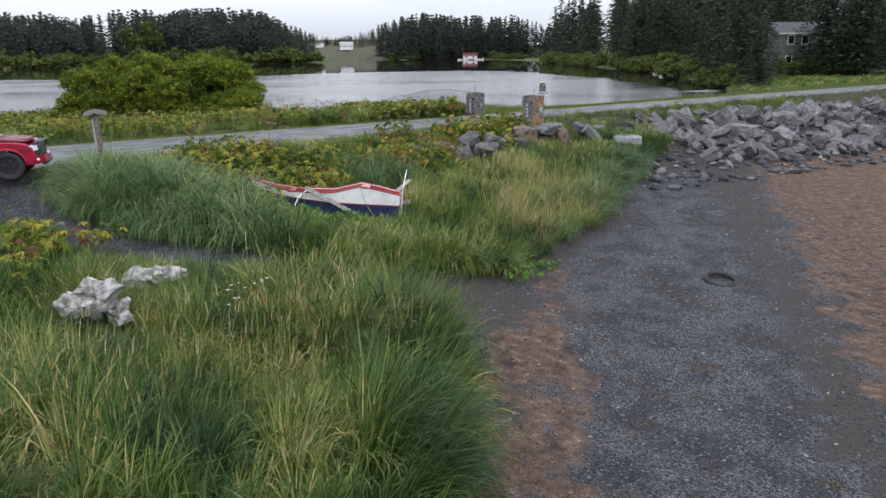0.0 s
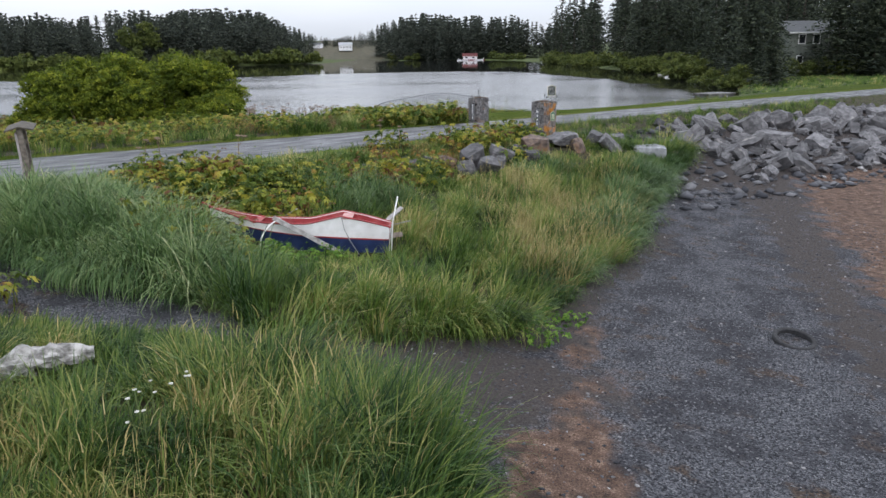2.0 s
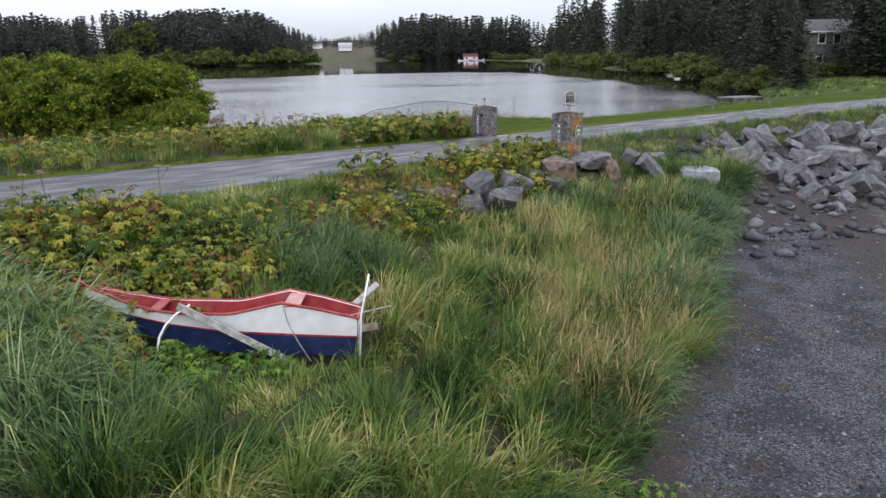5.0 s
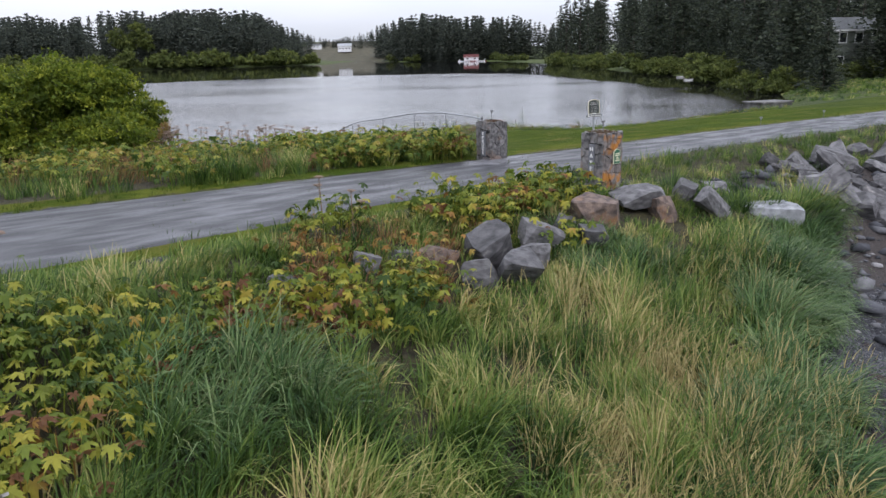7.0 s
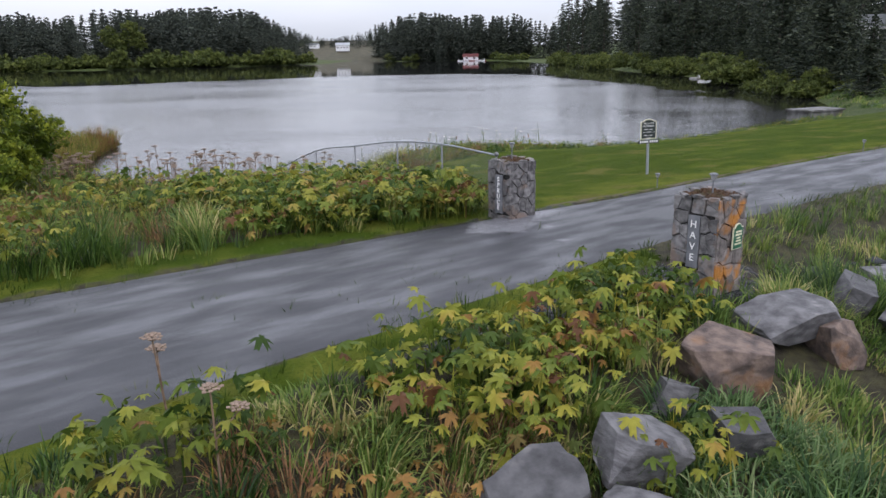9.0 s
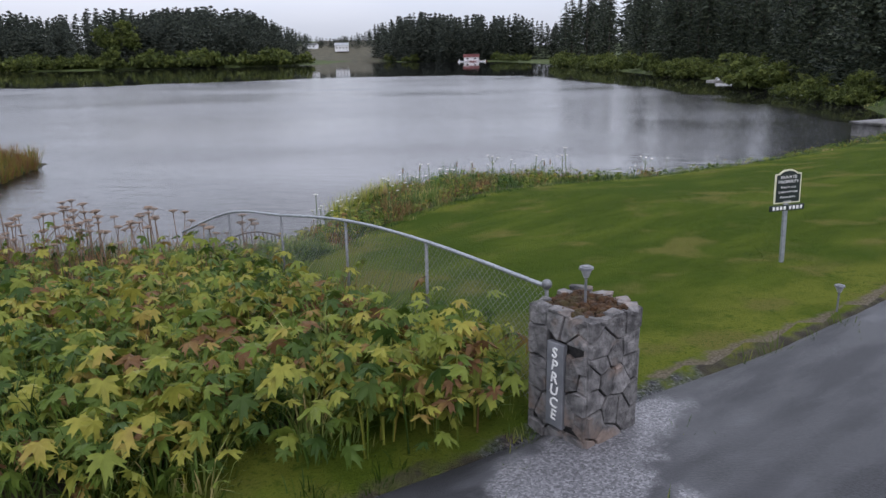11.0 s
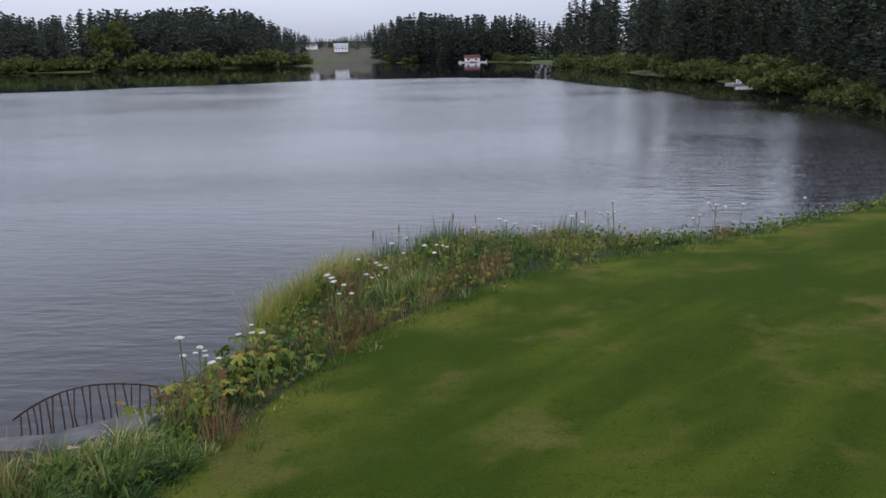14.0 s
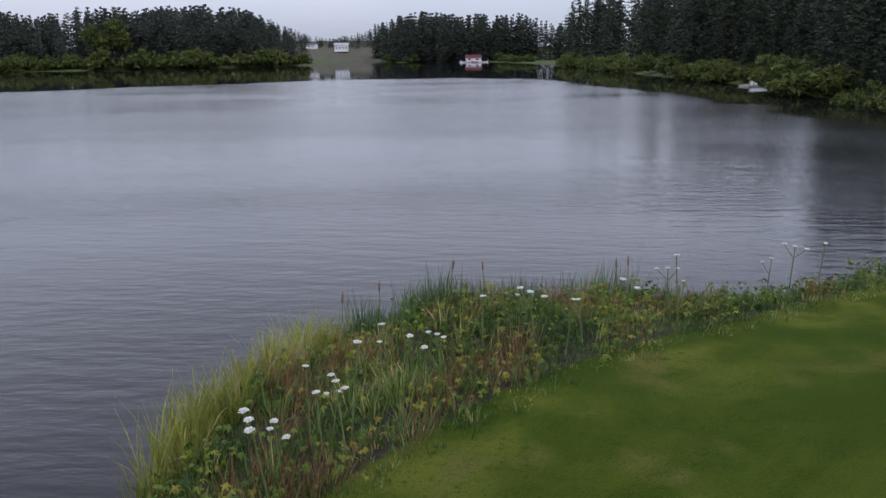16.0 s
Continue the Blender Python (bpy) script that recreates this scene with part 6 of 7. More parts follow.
small = thing("pillar_sign", "small green sign with cream border on the stone pillar", "sign", pose(3.88, 36.25, 0.62, 0, 0, ROAD_TURN) @ pose(0.10, -0.42, 0))
bm = bmesh.new()
plate(bm, sign_outline(0.125, 0.19, 0.06), 0, 0.02)
part("border", bm, M_CREAM, small)
bm = bmesh.new()
plate(bm, sign_outline(0.112, 0.177, 0.056), -0.006, 0.01)
sb = part("board", bm, M_SIGN2, small, "green sign board")
bars(sb, M_CREAM, [(0, 0.07, 0.15, 0.026), (0, 0.025, 0.16, 0.03), (0, -0.025, 0.10, 0.022), (0, -0.065, 0.12, 0.022), (0, -0.11, 0.17, 0.024)], -0.009)

# ---- wire fence ----
fence = thing("wire_fence", "sagging galvanised chain-link fence with a top rail", "fence")
M_WIRE = mat("galvanised_wire", (0.12, 0.125, 0.13), (0.20, 0.205, 0.21), 30, 0.5, 0.0, metal=0.5)
TOP = [1.2, 1.28, 1.17, 0.86, 0.5, -0.51]
tops = [Vector((x, y, z)) for (x, y), z in zip(FENCE, TOP)]
rail_pts = []
for i in range(len(tops) - 1):
    for k in range(6):
        f = k / 6
        p0, p1, p2, p3 = tops[max(i - 1, 0)], tops[i], tops[i + 1], tops[min(i + 2, len(tops) - 1)]
        rail_pts.append(0.5 * ((2 * p1) + (p2 - p0) * f + (2 * p0 - 5 * p1 + 4 * p2 - p3) * f * f + (3 * p1 - p0 - 3 * p2 + p3) * f ** 3))
rail_pts.append(tops[-1])
bm = bmesh.new()
tube(bm, rail_pts, 0.021, 8)
part("top_rail", bm, M_GALV, fence, "bent galvanised top rail", flat=False)
for i, p in enumerate(tops):
    bm = bmesh.new()
    zg = float(ground_z(p.x, p.y))
    rod(bm, (p.x, p.y, zg - 0.2), (p.x, p.y, p.z), 0.019, n=8)
    if i == 0:
        bmesh.ops.create_uvsphere(bm, u_segments=10, v_segments=6, radius=0.05, matrix=Matrix.Translation((p.x, p.y, p.z + 0.02)))
    part("post", bm, M_WIRE, fence, flat=False)
for a, b in zip(tops, tops[1:]):
    bm = bmesh.new()
    L, za, zb = (b - a).xy.length, float(ground_z(a.x, a.y)), float(ground_z(b.x, b.y))
    H = 1.0
    at = lambda u, h: Vector((a.x + (b.x - a.x) * u, a.y + (b.y - a.y) * u, (za + (zb - za) * u) * (1 - h) + (a.z + (b.z - a.z) * u) * h))
    step = 0.075
    n_ = int((L + 1.2) / step)
    for sgn in (1, -1):
        for k in range(n_):
            u0 = (k * step - (1.2 if sgn > 0 else 0)) / L
            u1 = u0 + sgn * 1.2 / L
            h0, h1 = 0.0, 1.0
            lo, hi = 0.0, 1.0
            if u1 != u0:
                ts = sorted(((0 - u0) / (u1 - u0), (1 - u0) / (u1 - u0)))
                lo, hi = max(lo, ts[0]), min(hi, ts[1])
            if hi - lo > 0.02:
                rod(bm, at(u0 + (u1 - u0) * lo, lo), at(u0 + (u1 - u0) * hi, hi), 0.0023, n=3, cap=False)
    part("wire_mesh", bm, M_WIRE, fence, "chain-link wire mesh")

# ---- outlet screen at the lake ----
M_RUST = mat("rusty_iron", (0.03, 0.02, 0.018), (0.08, 0.045, 0.035), 12, 0.8, 0.4)
M_CONC = mat("weathered_concrete", (0.065, 0.065, 0.066), (0.14, 0.138, 0.135), 3, 0.85, 0.6, 14, c=(0.42, 0.42, 0.42), cscale=2.2, cr=(0.66, 0.74))
screen = thing("outlet_screen", "bowed rusty iron bar screen over the lake outlet", "screen")
n_ = 20
tp, bt = [], []
for k in range(n_ + 1):
    f = k / n_
    x_, y_ = -5.8 + 1.85 * f ** 0.85, 52.4 - 0.7 * f * (1 - f) + 1.0 * f * f
    tp.append(Vector((x_, y_ + 0.1, -1.52 + 0.47 * math.sin(math.pi * min(1, f * 1.02)) ** 0.8)))
    bt.append(Vector((x_ + 0.06, y_ - 0.05, -1.85)))
bm = bmesh.new()
tube(bm, tp, 0.016, 6)
part("top_bar", bm, M_RUST, screen)
bm = bmesh.new()
tube(bm, [v + Vector((0, -0.01, 0.12)) for v in bt], 0.014, 6)
part("bottom_bar", bm, M_RUST, screen)
q = random.Random(9)
for k in range(1, n_):
    bm = bmesh.new()
    m_ = (tp[k] + bt[k]) / 2 + Vector((q.uniform(-0.05, 0.05), q.uniform(-0.03, 0.03), 0))
    tube(bm, [tp[k], m_, bt[k] + Vector((q.uniform(-0.06, 0.06), 0, 0))], 0.012, 5)
    part("bar", bm, M_RUST, screen)
me = rock_mesh(431, 1.05, 0.34, 0.25)
me.materials.append(M_CONC)
tagged(new("concrete_block", me), "weathered concrete slab beside the outlet screen", "concrete").matrix_world = pose(-4.5, 52.0, -1.68, 0, 0, 29)
me = rock_mesh(432, 0.45, 0.2, 0.16)
me.materials.append(M_CONC)
tagged(new("concrete_block", me), "broken white-stained concrete block by the water", "concrete").matrix_world = pose(-5.1, 51.62, -1.5, 4, 0, 8)
boulder(-4.4, 51.5, -1.38, 0.4, 0.25, 0.25, 433, material=mat("reddish_stone", (0.30, 0.16, 0.12), (0.42, 0.26, 0.20), 6, 0.8, 0.4, obj_random=0.03), label="small reddish stone beside the outlet")

# ---- the boat ----
M_BLUE_P = mat("navy_paint", (0.010, 0.022, 0.075), (0.02, 0.038, 0.11), 6, 0.45, 0.15, 20)
M_RED_P = mat("red_paint", (0.22, 0.018, 0.02), (0.34, 0.03, 0.032), 6, 0.5, 0.2, 20, c=(0.30, 0.06, 0.055), cscale=3)
M_BOATW = mat("weathered_white_paint", (0.72, 0.72, 0.70), (0.84, 0.84, 0.83), 5, 0.5, 0.15, 20, c=(0.68, 0.67, 0.65), cscale=2.5)
M_GREYWOOD = mat("weathered_plank", (0.22, 0.21, 0.20), (0.40, 0.39, 0.37), 9, 0.85, 0.5, 30)
M_ROPE = mat("grey_rope", (0.22, 0.22, 0.21), (0.34, 0.34, 0.33), 30, 0.9, 0.3)
M_OLDWOOD = mat("rotten_wood", (0.14, 0.11, 0.085), (0.30, 0.26, 0.22), 9, 0.9, 0.6, 30)
boat = thing("rowing_boat", "derelict wooden dory, white over navy with red inside", "boat")
bx_ = np.linspace(-6.0, -1.7, 31)
ST = (bx_ + 6.0) / 4.3
yc = 22.53 - 0.08 * np.minimum(1, ST * 3)
hb = np.interp(bx_, [-6.0, -5.6, -5.1, -4.5, -2.6, -1.7], [0.02, 0.13, 0.26, 0.33, 0.33, 0.27])
zs = np.interp(bx_, [-6.0, -5.75, -5.4, -4.9, -4.5, -3.64, -2.85, -2.3, -1.7], [-0.25, -0.32, -0.43, -0.55, -0.59, -0.62, -0.45, -0.57, -0.74])
zt = np.interp(bx_, [-6.0, -5.4, -4.57, -3.75, -2.75, -1.7], [-0.42, -0.64, -0.79, -0.92, -1.0, -1.07])
zb = np.interp(bx_, [-6.0, -5.5, -5.2, -4.67, -3.72, -1.9, -1.7], [-0.45, -0.66, -0.92, -1.12, -1.31, -1.40, -1.40])
for arr in (hb, zt, zb):
    arr[1:-1] = (arr[:-2] + 2 * arr[1:-1] + arr[2:]) / 4


def hull_point(i, side, f):
    """f: 1 at the sheer, 0 at the chine."""
    z = zb[i] + (zs[i] - zb[i]) * f
    return Vector((bx_[i] - 0.05 * (1 - f), yc[i] + side * hb[i] * (0.66 + 0.34 * f), z))


def stripe_f(i):
    return (zt[i] - zb[i]) / (zs[i] - zb[i])


def strake(name, f0, f1, material, side, out=0.0, label=""):
    bm = bmesh.new()
    loops = []
    for i in range(len(ST)):
        a, b = hull_point(i, side, f0(i)), hull_point(i, side, f1(i))
        o = Vector((0, side * out, 0))
        t = Vector((0, -side * 0.022, 0))
        loops.append([bm.verts.new(v) for v in (a + o, b + o, b + t, a + t)])
    for u, w in zip(loops, loops[1:]):
        for k in range(4):
            bm.faces.new((u[k], u[(k + 1) % 4], w[(k + 1) % 4], w[k]))
    for end in (loops[0], loops[-1]):
        bm.faces.new(end)
    bmesh.ops.recalc_face_normals(bm, faces=list(bm.faces))
    part(name, bm, material, boat, label)


for side in (-1, 1):
    strake("upper_strake", stripe_f, lambda i: 1.0, M_BOATW, side, label="white upper planking")
    strake("lower_strake", lambda i: 0.0, lambda i: stripe_f(i) - 0.002, M_BLUE_P, side, label="navy blue lower planking")
    strake("stripe", lambda i: stripe_f(i) - 0.02, lambda i: stripe_f(i) + 0.02, M_RED_P, side, 0.008, "thin red stripe")
    bm = bmesh.new()
    tube(bm, [hull_point(i, side, 1.0) for i in range(len(ST))], 0.022, 7)
    part("gunwale", bm, M_RED_P, boat, "red gunwale", flat=False)
    strake("lining", lambda i: 0.1, lambda i: 0.98, M_RED_P, side, -0.028, "red painted inner lining")
bm = bmesh.new()
lp = [[bm.verts.new(hull_point(i, sd, 0.06)) for sd in (-1, 1)] for i in range(len(ST))]
for u, w in zip(lp, lp[1:]):
    bm.faces.new((u[0], u[1], w[1], w[0]))
bmesh.ops.solidify(bm, geom=list(bm.faces), thickness=0.02)
part("floor", bm, M_RED_P, boat, "red bottom boards")
for i, w in ((23, 0.26), (8, 0.18), (30, 0.05)):
    bm = bmesh.new()
    p = hull_point(i, -1, 0.97)
    p2 = hull_point(i, 1, 0.97)
    m_ = (p + p2) / 2
    box(bm, w, (p2 - p).length, 0.03, Matrix.Translation((m_.x, m_.y, m_.z - 0.02)), 0.006)
    part("thwart", bm, mat("worn_red_paint", (0.38, 0.16, 0.15), (0.46, 0.26, 0.24), 5, 0.6, 0.2) if i == 23 else M_RED_P, boat, "worn red seat plank")
bm = bmesh.new()
q4 = [hull_point(30, -1, 1.0), hull_point(30, 1, 1.0), hull_point(30, 1, 0), hull_point(30, -1, 0)]
bm.faces.new([bm.verts.new(v + Vector((0.01, 0, 0))) for v in q4])
bmesh.ops.solidify(bm, geom=list(bm.faces), thickness=0.03)
part("transom", bm, M_BOATW, boat)
bm = bmesh.new()
tube(bm, [Vector((-5.98, 22.53, -0.27)), Vector((-6.08, 22.55, -0.19)), Vector((-6.22, 22.58, -0.15))], 0.022, 7)
part("stem_head", bm, M_RED_P, boat)


def plank_thing(name, p, q, w, t, material, label, category="plank", twist=0):
    p, q = Vector(p), Vector(q)
    bm = bmesh.new()
    L = (q - p).length
    box(bm, w, t, L, None, 0.006)
    me = bpy.data.meshes.new(name)
    for v in bm.verts:
        v.co.x += 0.006 * math.sin(v.co.z * 9)
    bm.to_mesh(me)
    bm.free()
    me.materials.append(material)
    ob = tagged(new(name, me), label, category)
    ob.matrix_world = Matrix.Translation(p) @ (q - p).to_track_quat("Z", "Y").to_matrix().to_4x4() @ Matrix.Rotation(radians(twist), 4, "Z")
    return ob


plank_thing("plank", (-4.40, 22.0, -0.43), (-2.80, 22.0, -1.34), 0.11, 0.035, M_GREYWOOD, "weathered grey plank leaning on the boat", twist=80)
plank_thing("plank", (-2.0, 22.72, -0.88), (-1.43, 22.95, -0.43), 0.13, 0.03, M_GREYWOOD, "short pale plank sticking out of the boat's stern", twist=20)
plank_thing("broken_board", (-1.72, 22.45, -1.02), (-1.42, 22.55, -1.02), 0.12, 0.03, M_OLDWOOD, "splintered grey board at the boat's stern", twist=70)
plank_thing("stick", (-1.95, 22.4, -0.80), (-1.2, 22.55, -0.68), 0.025, 0.02, M_GREYWOOD, "thin weathered stick lying across the boat's stern", "stick")
plank_thing("stick", (-4.5, 23.6, -0.75), (-4.1, 23.3, -0.50), 0.06, 0.03, M_GREYWOOD, "grey stick standing behind the boat", "stick")


def pipe(name, pts_, r_, material, label, category):
    bm = bmesh.new()
    tube(bm, [Vector(p) for p in pts_], r_, 8)
    me = bpy.data.meshes.new(name)
    bm.to_mesh(me)
    bm.free()
    me.materials.append(material)
    return tagged(new(name, smooth_faces(me)), label, category)


arc = [(-4.70, 21.72, -1.65), (-4.72, 21.78, -1.2), (-4.68, 21.86, -0.88), (-4.60, 21.95, -0.72), (-4.48, 22.06, -0.60), (-4.30, 22.25, -0.50)]
pipe("white_pipe", arc, 0.018, M_WHITE, "bent white plastic pipe over the boat's bow", "pipe")
pipe("white_pipe", [(-1.68, 21.95, -1.6), (-1.61, 21.95, -0.6), (-1.47, 21.97, 0.03)], 0.016, M_WHITE, "upright white plastic pipe at the boat's stern", "pipe")
pipe("rope", [(-2.83, 22.12, -0.43), (-2.76, 22.07, -0.75), (-2.62, 22.03, -1.05), (-2.42, 21.95, -1.35)], 0.009, M_ROPE, "grey rope hanging down the boat's side", "rope")

# ---- beach things ----
M_DRIFT = mat("bleached_driftwood", (0.12, 0.115, 0.105), (0.46, 0.45, 0.425), 7, 0.9, 1.0, 16)


def driftwood(name, pts_, radii, seed, label):
    """A gnarled stump or log: rings along a bent line, roughened."""
    bm = bmesh.new()
    rings = []
    K_ = 18
    fine_pts = []
    for i in range(len(pts_) - 1):
        for k in range(7):
            f = k / 7
            fine_pts.append((Vector(pts_[i]).lerp(Vector(pts_[i + 1]), f), radii[i] + (radii[i + 1] - radii[i]) * f))
    fine_pts.append((Vector(pts_[-1]), radii[-1]))
    for i, (c, rad) in enumerate(fine_pts):
        d = (fine_pts[min(i + 1, len(fine_pts) - 1)][0] - fine_pts[max(i - 1, 0)][0]).normalized()
        a = d.orthogonal().normalized()
        b = d.cross(a)
        ring = []
        for k in range(K_):
            t = k / K_ * 2 * math.pi
            p = c + (a * math.cos(t) + b * math.sin(t)) * rad
            w = noise.noise(p * 4.5 + Vector((seed, 0, 0))) * 0.75 + noise.noise(p * 11 + Vector((0, seed, 0))) * 0.45
            ring.append(bm.verts.new(c + (p - c) * (1 + w)))
        rings.append(ring)
    for u, w in zip(rings, rings[1:]):
        for k in range(K_):
            bm.faces.new((u[k], u[(k + 1) % K_], w[(k + 1) % K_], w[k]))
    bm.faces.new(rings[0][::-1])
    bm.faces.new(rings[-1])
    me = bpy.data.meshes.new(name)
    bm.to_mesh(me)
    bm.free()
    me.materials.append(M_DRIFT)
    return tagged(new(name, me), label, "driftwood")


driftwood("driftwood_stump", [(-6.75, 13.2, -1.5), (-6.72, 13.1, -0.95), (-6.5, 13.0, -0.62), (-6.05, 12.95, -0.66), (-5.9, 12.9, -1.1)], [0.32, 0.30, 0.26, 0.24, 0.15], 3, "bleached gnarled driftwood stump in the tall grass")
driftwood("driftwood_log", [(-6.9, 14.6, -1.02), (-6.55, 14.9, -0.95), (-6.1, 15.1, -0.90), (-5.6, 15.3, -0.92)], [0.17, 0.20, 0.17, 0.08], 8, "bleached driftwood log lying in the grass")

M_RUBBER = mat("dull_rubber", (0.012, 0.012, 0.013), (0.03, 0.03, 0.032), 20, 0.8, 0.3)


def ring_mesh(name, R, prof, n=36):
    """A solid of revolution round z from a closed profile (radius offset, height)."""
    bm = bmesh.new()
    loops = []
    for k in range(n):
        a = k / n * 2 * math.pi
        loops.append([bm.verts.new(((R + x) * math.cos(a), (R + x) * math.sin(a), z)) for x, z in prof])
    for k in range(n):
        u, w = loops[k], loops[(k + 1) % n]
        for j in range(len(prof)):
            bm.faces.new((u[j], u[(j + 1) % len(prof)], w[(j + 1) % len(prof)], w[j]))
    bmesh.ops.recalc_face_normals(bm, faces=list(bm.faces))
    return bm


bm = ring_mesh("old_tyre", 0.36, [(0.045, -0.05), (0.052, 0.0), (0.045, 0.05), (0.02, 0.062), (-0.02, 0.055), (-0.042, 0.035), (-0.03, 0.01), (-0.03, -0.02), (-0.042, -0.035), (-0.02, -0.055), (0.02, -0.062)])
me = bpy.data.meshes.new("old_tyre")
bm.to_mesh(me)
bm.free()
me.materials.append(M_RUBBER)
tz = float(ground_z(6.5, 18.7))
tagged(new("old_tyre", smooth_faces(me)), "old black rubber tyre half sunk in the gravel beach", "tyre").matrix_world = pose(6.48, 18.75, tz + 0.035, 7, 9, -35)

# ---- notice board ----
M_OLDPOST = mat("old_brown_post", (0.10, 0.085, 0.07), (0.22, 0.19, 0.16), 9, 0.9, 0.5, 30)
nb = thing("notice_board", "weathered wooden notice board with a small slanted roof", "notice board", pose(-10.95, 23.9, float(ground_z(-10.95, 23.9)), 2, 3, -66))
for k, dx in enumerate((-0.40, 0.40)):
    bm = bmesh.new()
    box(bm, 0.13, 0.13, 1.9, Matrix.Translation((dx, 0, -0.15)), 0.01)
    part("post", bm, M_OLDPOST, nb)
bm = bmesh.new()
box(bm, 0.92, 0.05, 1.15, Matrix.Translation((0, -0.095, 0.5)), 0.008)
part("panel", bm, mat("grey_board", (0.27, 0.24, 0.24), (0.38, 0.35, 0.35), 7, 0.8, 0.3), nb, "grey wooden panel")
for sy in (-1, 1):
    bm = bmesh.new()
    box(bm, 1.15, 0.34, 0.035, pose(0, sy * 0.15, 1.74, -sy * 16, 0, 0), 0.008)
    part("roof_board", bm, mat("dark_shingle", (0.05, 0.045, 0.035), (0.10, 0.085, 0.065), 9, 0.9, 0.5), nb, "dark slanted roof board")

# ---- pickup truck ----
M_CAR = mat("red_car_paint", (0.26, 0.006, 0.025), (0.31, 0.009, 0.032), 3, 0.2, 0.0)
M_BLACK = mat("black_plastic", (0.012, 0.012, 0.013), (0.025, 0.025, 0.026), 20, 0.5, 0.05)
M_GLASS = mat("dark_car_glass", (0.01, 0.012, 0.014), (0.015, 0.018, 0.02), 2, 0.05, 0.0)
M_LAMP = mat("headlight_glass", (0.65, 0.67, 0.70), (0.78, 0.80, 0.82), 12, 0.1, 0.0)
M_RIM = mat("black_rim", (0.03, 0.03, 0.032), (0.06, 0.06, 0.065), 15, 0.35, 0.0, metal=0.5)
truck = thing("pickup_truck", "red pickup truck parked on the gravel", "pickup truck", pose(-14.72, 21.8, float(ground_z(-13.5, 22.4)) + 0.01, 0, 0, 19))


def side_body(name, outline, half, material, label="", bevel=0.03, shrink=0.0):
    bm = bmesh.new()
    a = [bm.verts.new((x, -half + shrink * max(0, z - 1.1), z)) for x, z in outline]
    b = [bm.verts.new((x, half - shrink * max(0, z - 1.1), z)) for x, z in outline]
    bm.faces.new(a)
    bm.faces.new(b[::-1])
    rim_ = []
    for k in range(len(a)):
        f = bm.faces.new((a[k], b[k], b[(k + 1) % len(a)], a[(k + 1) % len(a)]))
        rim_ += [e for e in f.edges]
    bmesh.ops.recalc_face_normals(bm, faces=list(bm.faces))
    edges = [e for e in bm.edges if abs(e.verts[0].co.y - e.verts[1].co.y) < 1e-4]
    if bevel:
        bmesh.ops.bevel(bm, geom=edges, offset=bevel, segments=2, affect="EDGES", profile=0.6)
    return part(name, bm, material, truck, label)


def arch(cx_, r_=0.47, z0=0.42):
    return [(cx_ + r_ * math.cos(t), max(z0, 0.39 + r_ * math.sin(t))) for t in [math.pi * k / 10 for k in range(11)]]


# x runs to the front; the front axle is at 2.0, the rear one at -1.24
lower = [(-2.65, 0.55), (-2.65, 1.12)] + [(-0.95, 1.14), (0.75, 1.12), (1.1, 1.10), (2.2, 1.05), (2.5, 0.99), (2.66, 0.88), (2.70, 0.62), (2.66, 0.44)] + arch(2.0) + arch(-1.24) + [(-2.55, 0.45)]
body = side_body("body", lower, 0.92, M_CAR)
cab = [(-1.05, 1.12), (-0.85, 1.72), (-0.45, 1.80), (0.35, 1.78), (1.12, 1.13)]
cabp = side_body("cab", cab, 0.88, M_CAR, "red cab", 0.05, 0.25)
for sy in (-1, 1):
    bm = bmesh.new()
    gl = [(-0.85, 1.16), (-0.72, 1.64), (0.32, 1.66), (0.88, 1.16)]
    vs = [bm.verts.new((x, sy * (0.895 - 0.25 * (z - 1.1)), z)) for x, z in gl]
    bm.faces.new(vs)
    bmesh.ops.solidify(bm, geom=list(bm.faces), thickness=0.012)
    part("side_window", bm, M_GLASS, cabp)
bm = bmesh.new()
vs = [bm.verts.new(v) for v in ((1.10, -0.78, 1.17), (1.10, 0.78, 1.17), (0.42, 0.64, 1.73), (0.42, -0.64, 1.73))]
bm.faces.new(vs)
bmesh.ops.solidify(bm, geom=list(bm.faces), thickness=0.012)
part("windscreen", bm, M_GLASS, cabp)
bm = bmesh.new()
rows_ = []
for k in range(9):
    f = k / 8
    hw_, zc = 0.86 - 0.12 * f * f, 1.17 - 0.10 * f ** 2.2
    rows_.append([bm.verts.new((1.02 + 1.58 * f, hw_ * c, zc - 0.05 * abs(c) ** 3 + (0.025 if 0.3 < abs(c) < 0.7 else 0))) for c in (-1, -0.8, -0.6, -0.35, 0, 0.35, 0.6, 0.8, 1)])
for u, w in zip(rows_, rows_[1:]):
    for k in range(8):
        bm.faces.new((u[k], w[k], w[k + 1], u[k + 1]))
bmesh.ops.solidify(bm, geom=list(bm.faces), thickness=0.05)
bonnet = part("bonnet", bm, M_CAR, truck, "red bonnet", flat=False)
bm = bmesh.new()
box(bm, 0.55, 0.5, 0.06, pose(1.5, 0, 1.15, 0, 3, 0), 0.025)
part("bonnet_scoop", bm, M_CAR, bonnet)
bm = bmesh.new()
box(bm, 0.02, 0.42, 0.03, pose(1.78, 0, 1.15))
part("scoop_mouth", bm, M_BLACK, bonnet)
bm = bmesh.new()
box(bm, 0.14, 1.08, 0.40, pose(2.72, 0, 0.62, 0, -9, 0), 0.05)
grille = part("grille", bm, M_BLACK, truck, "black front grille")
